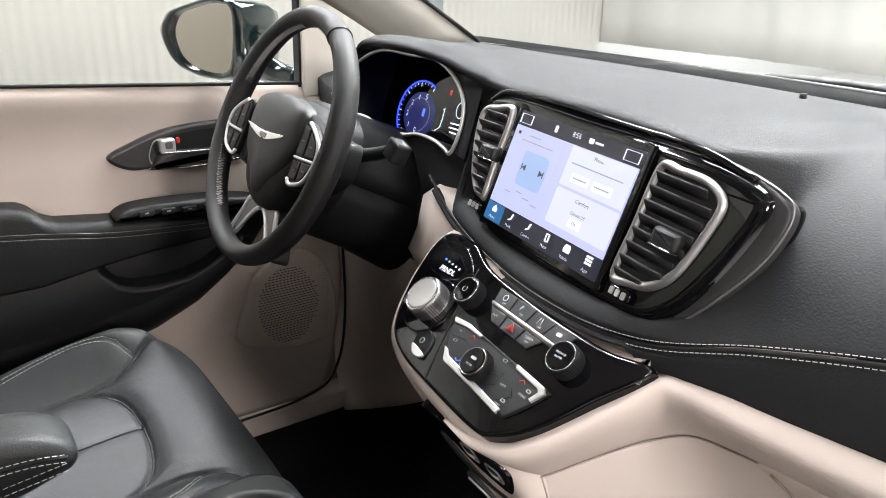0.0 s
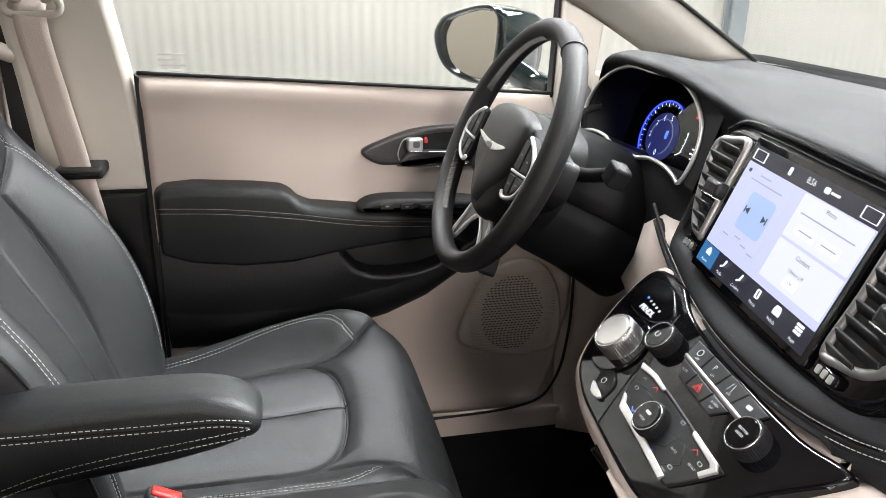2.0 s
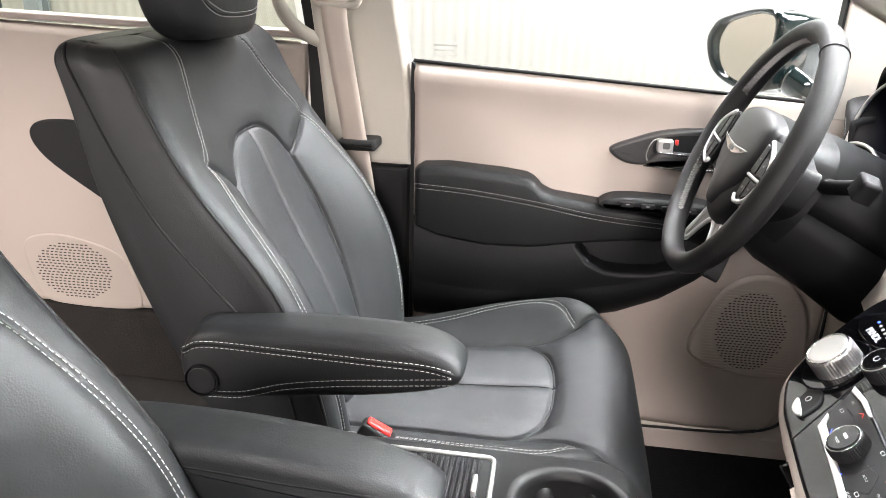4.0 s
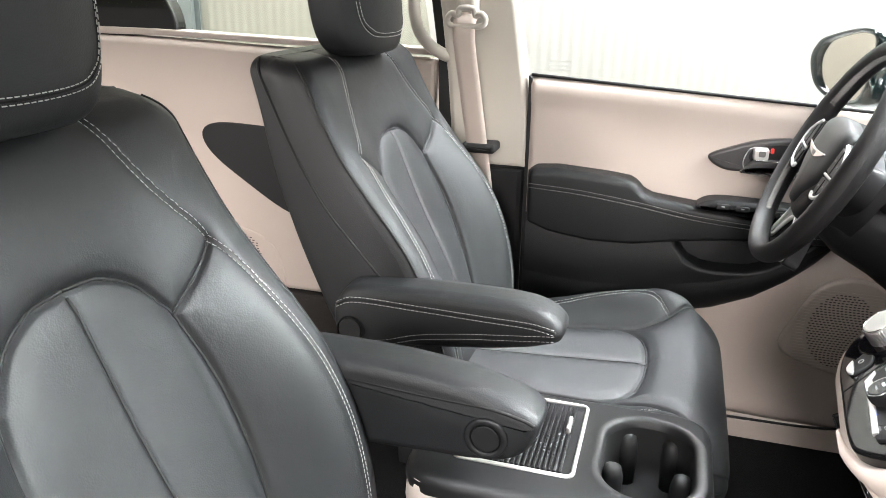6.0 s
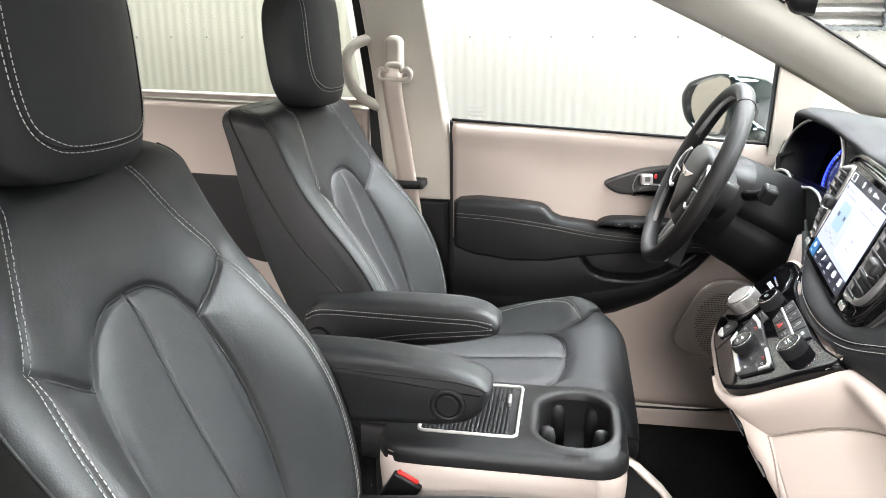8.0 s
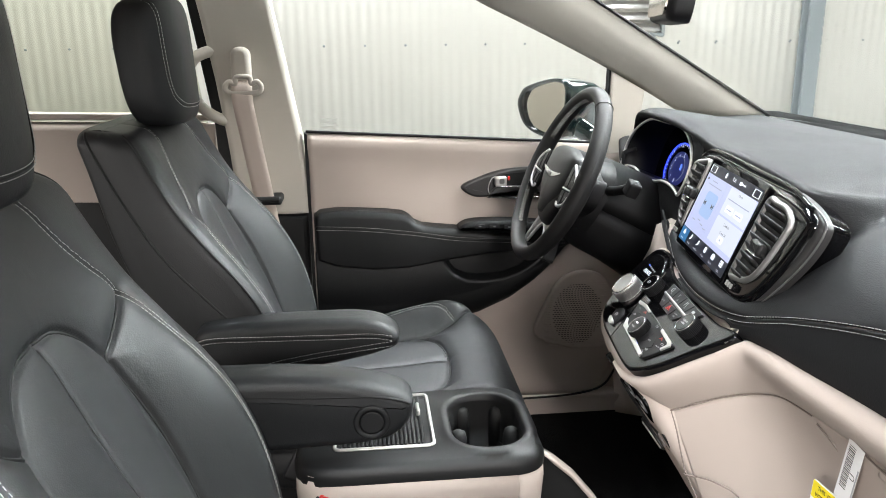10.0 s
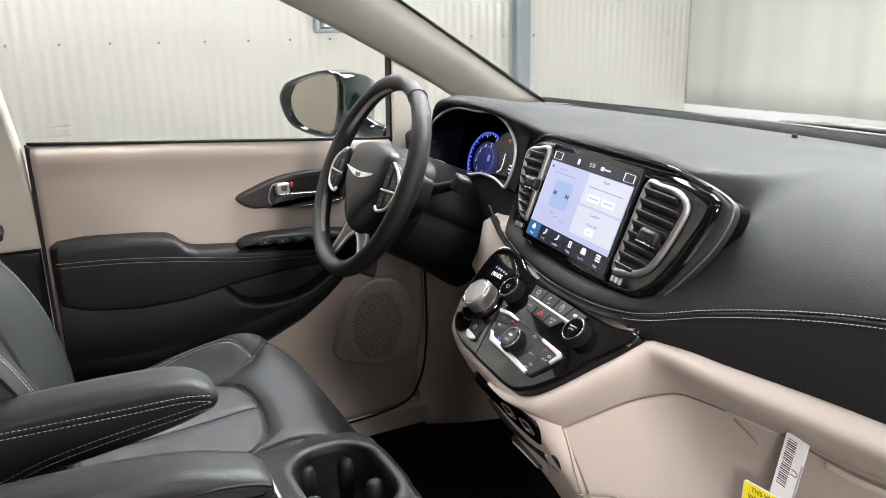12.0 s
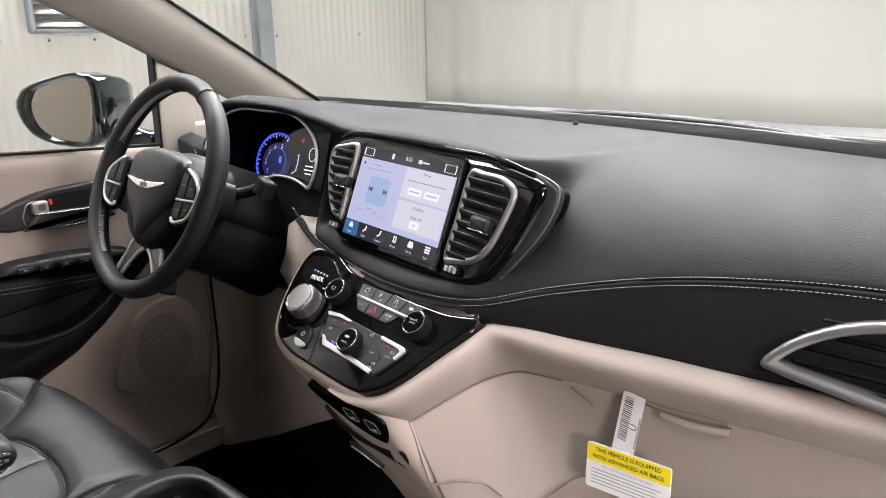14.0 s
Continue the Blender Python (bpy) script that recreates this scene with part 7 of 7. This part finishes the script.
slab(bm, rounded(0.044, 0.100, 0.020, 6, -0.262, 1.326), yz(-0.720), 0.0, 0.032, 0.010)
part("anchor_cover", bm, PILLAR, sb, "beige anchor cover")
bm = bmesh.new()
hollow(bm, rounded(0.058, 0.26, 0.02, 6, -0.266, 1.40), yz(-0.757), 0.004, 0.0, 0.0032, 0.001)
part("height_slide", bm, PILLAR, sb, "raised rim of the belt height slide")
bm = bmesh.new()
slab(bm, rounded(0.075, 0.020, 0.006, 4, -0.224, 1.016), yz(-0.755), 0.0, 0.085, 0.006)
part("belt_stop", bm, RUBBER, sb, "black belt guide")

# ---- outside mirror ----
om = thing("side_mirror", (-0.95, 0.60, 1.11), "dark glossy side mirror with glass facing the cabin", "side mirror")
MM = frame_of((-1.0, 0.53, 1.196), (0.80, 0.36, 0.0), (0.0, 0.06, 1))
mo = curve([(-0.140, 0.005), (-0.128, 0.034), (-0.097, 0.056), (0.010, 0.082), (0.068, 0.084), (0.104, 0.066), (0.108, 0.0), (0.100, -0.060), (0.070, -0.084), (-0.015, -0.082), (-0.080, -0.066), (-0.118, -0.038)], 6, True)
po = curve([(-0.093, 0.006), (-0.084, 0.030), (-0.060, 0.051), (0.016, 0.071), (0.055, 0.073), (0.084, 0.062), (0.088, 0.010), (0.078, -0.048), (0.048, -0.070), (-0.022, -0.065), (-0.066, -0.047), (-0.086, -0.022)], 6, True)
bm = bmesh.new()
rv = []
for o, z in ((po, -0.010), (po, -0.001), (po * 0.94 + mo * 0.06, 0.003), (po * 0.4 + mo * 0.6, 0.006), (po * 0.08 + mo * 0.92, -0.001), (mo, -0.012), (mo, -0.05), (offset2(mo, 0.006), -0.10), (offset2(mo, 0.02), -0.135), (mo * 0.5, -0.155)):
    rv.append([bm.verts.new(MM @ Vector((p[0], p[1], z))) for p in o])
for a, b in zip(rv, rv[1:]):
    for i in range(len(a)):
        bm.faces.new((a[i], a[(i + 1) % len(a)], b[(i + 1) % len(a)], b[i]))
bm.faces.new(rv[-1])
part("housing", bm, CARPAINT, om, "dark glossy painted housing")
plate("mirror_pane", offset2(po, 0.0008), MM, -0.009, -0.003, MIRROR, om, 0.0, "mirror glass")
tube("mirror_arm", curve([(-0.90, 0.60, 1.15), (-0.85, 0.63, 1.13), (-0.79, 0.65, 1.12)], 5), 0.03, CARPAINT, om, 12, squash=0.6)

# ---- rear-view mirror at the windshield ----
rvm = thing("rear_view_mirror", (0.06, 0.46, 1.44), "dark framed rear-view mirror on the windshield", "mirror")
RV = frame_of((0.055, 0.445, 1.442), (1, -0.26, 0), (0, 0.12, 1))
bm = bmesh.new()
slab(bm, rounded(0.235, 0.066, 0.026, 6), RV, -0.034, 0.0, 0.012)
part("casing", bm, PLASTIC, rvm)
plate("pane", rounded(0.218, 0.050, 0.02, 6), RV, -0.001, 0.0015, MIRROR, rvm)
tube("stem", [(0.05, 0.475, 1.46), (0.05, 0.495, 1.49), (0.05, 0.515, 1.515)], 0.012, PLASTIC, rvm, 10)

# ---- hanging warning tag ----
tag = thing("warning_tag", (0.455, 0.535, 0.82), "white paper warning tag with a yellow header hanging from the glovebox", "tag")
HM = frame_of((0.4565, 0.546, 0.921), (1, 0.02, -0.15), (0.2, 0.02, 1))
plate("strip", [(-0.0135, -0.045), (0.0135, -0.045), (0.0135, 0.036), (-0.0135, 0.036)], HM, 0.0, 0.0006, PAPER, tag)
for k in range(22):
    w = 0.0006 + 0.0008 * ((k * 7) % 5) / 4
    plate("code_bar", [(-0.010, 0.030 - 0.0026 * k - w), (0.001, 0.030 - 0.0026 * k - w), (0.001, 0.030 - 0.0026 * k), (-0.010, 0.030 - 0.0026 * k)], HM, 0.0005, 0.0009, INK, tag)
UMT = HM @ pose(0.007, -0.004, 0.0009, 0, 0, 90)
lettering("U", 0.012, UMT, 0, 0, 0.0, INK, tag)
plate("number_bar", [(0.0115, -0.03), (0.0135, -0.03), (0.0135, 0.01), (0.0115, 0.01)], HM, 0.0005, 0.0009, GREYPRINT, tag)
LM = frame_of((0.463, 0.536, 0.858), (1, 0.02, 0.035), (0.0, 0.10, 1))
card = plate("card", rounded(0.106, 0.056, 0.004, 4), LM, 0.0, 0.0008, PAPER, tag, 0.0, "white printed card")
plate("header", [(-0.052, 0.006), (0.052, 0.006), (0.052, 0.0265), (-0.052, 0.0265)], LM, 0.0007, 0.0012, YELLOW, card, 0.0, "yellow header")
lettering("THIS VEHICLE IS EQUIPPED", 0.0070, LM, 0.0, 0.0208, 0.0016, INK, card, bold=0.00008)
lettering("WITH ADVANCED AIR BAGS", 0.0070, LM, 0.0, 0.0120, 0.0016, INK, card, bold=0.00008)
lettering("EVEN WITH ADVANCED AIR BAGS", 0.0042, LM, 0.0, 0.0015, 0.0012, GREYPRINT, card)
for k in range(5):
    plate("print_line", [(-0.046, -0.0045 - 0.0042 * k), (0.042 - 0.006 * (k % 2), -0.0045 - 0.0042 * k), (0.042 - 0.006 * (k % 2), -0.0033 - 0.0042 * k), (-0.046, -0.0033 - 0.0042 * k)], LM, 0.0006, 0.001, GREYPRINT, card)
# small printed label on the driver's window
lb = thing("window_label", (-0.772, -0.08, 1.17), "faint printed label on the driver's window", "label")
for k in range(5):
    plate("print_line", [(-0.09, 1.20 - 0.009 * k), (-0.045 - 0.006 * (k % 2), 1.20 - 0.009 * k), (-0.045 - 0.006 * (k % 2), 1.203 - 0.009 * k), (-0.09, 1.203 - 0.009 * k)], yz(-0.757), 0.0, 0.0005, PALEPRINT, lb)
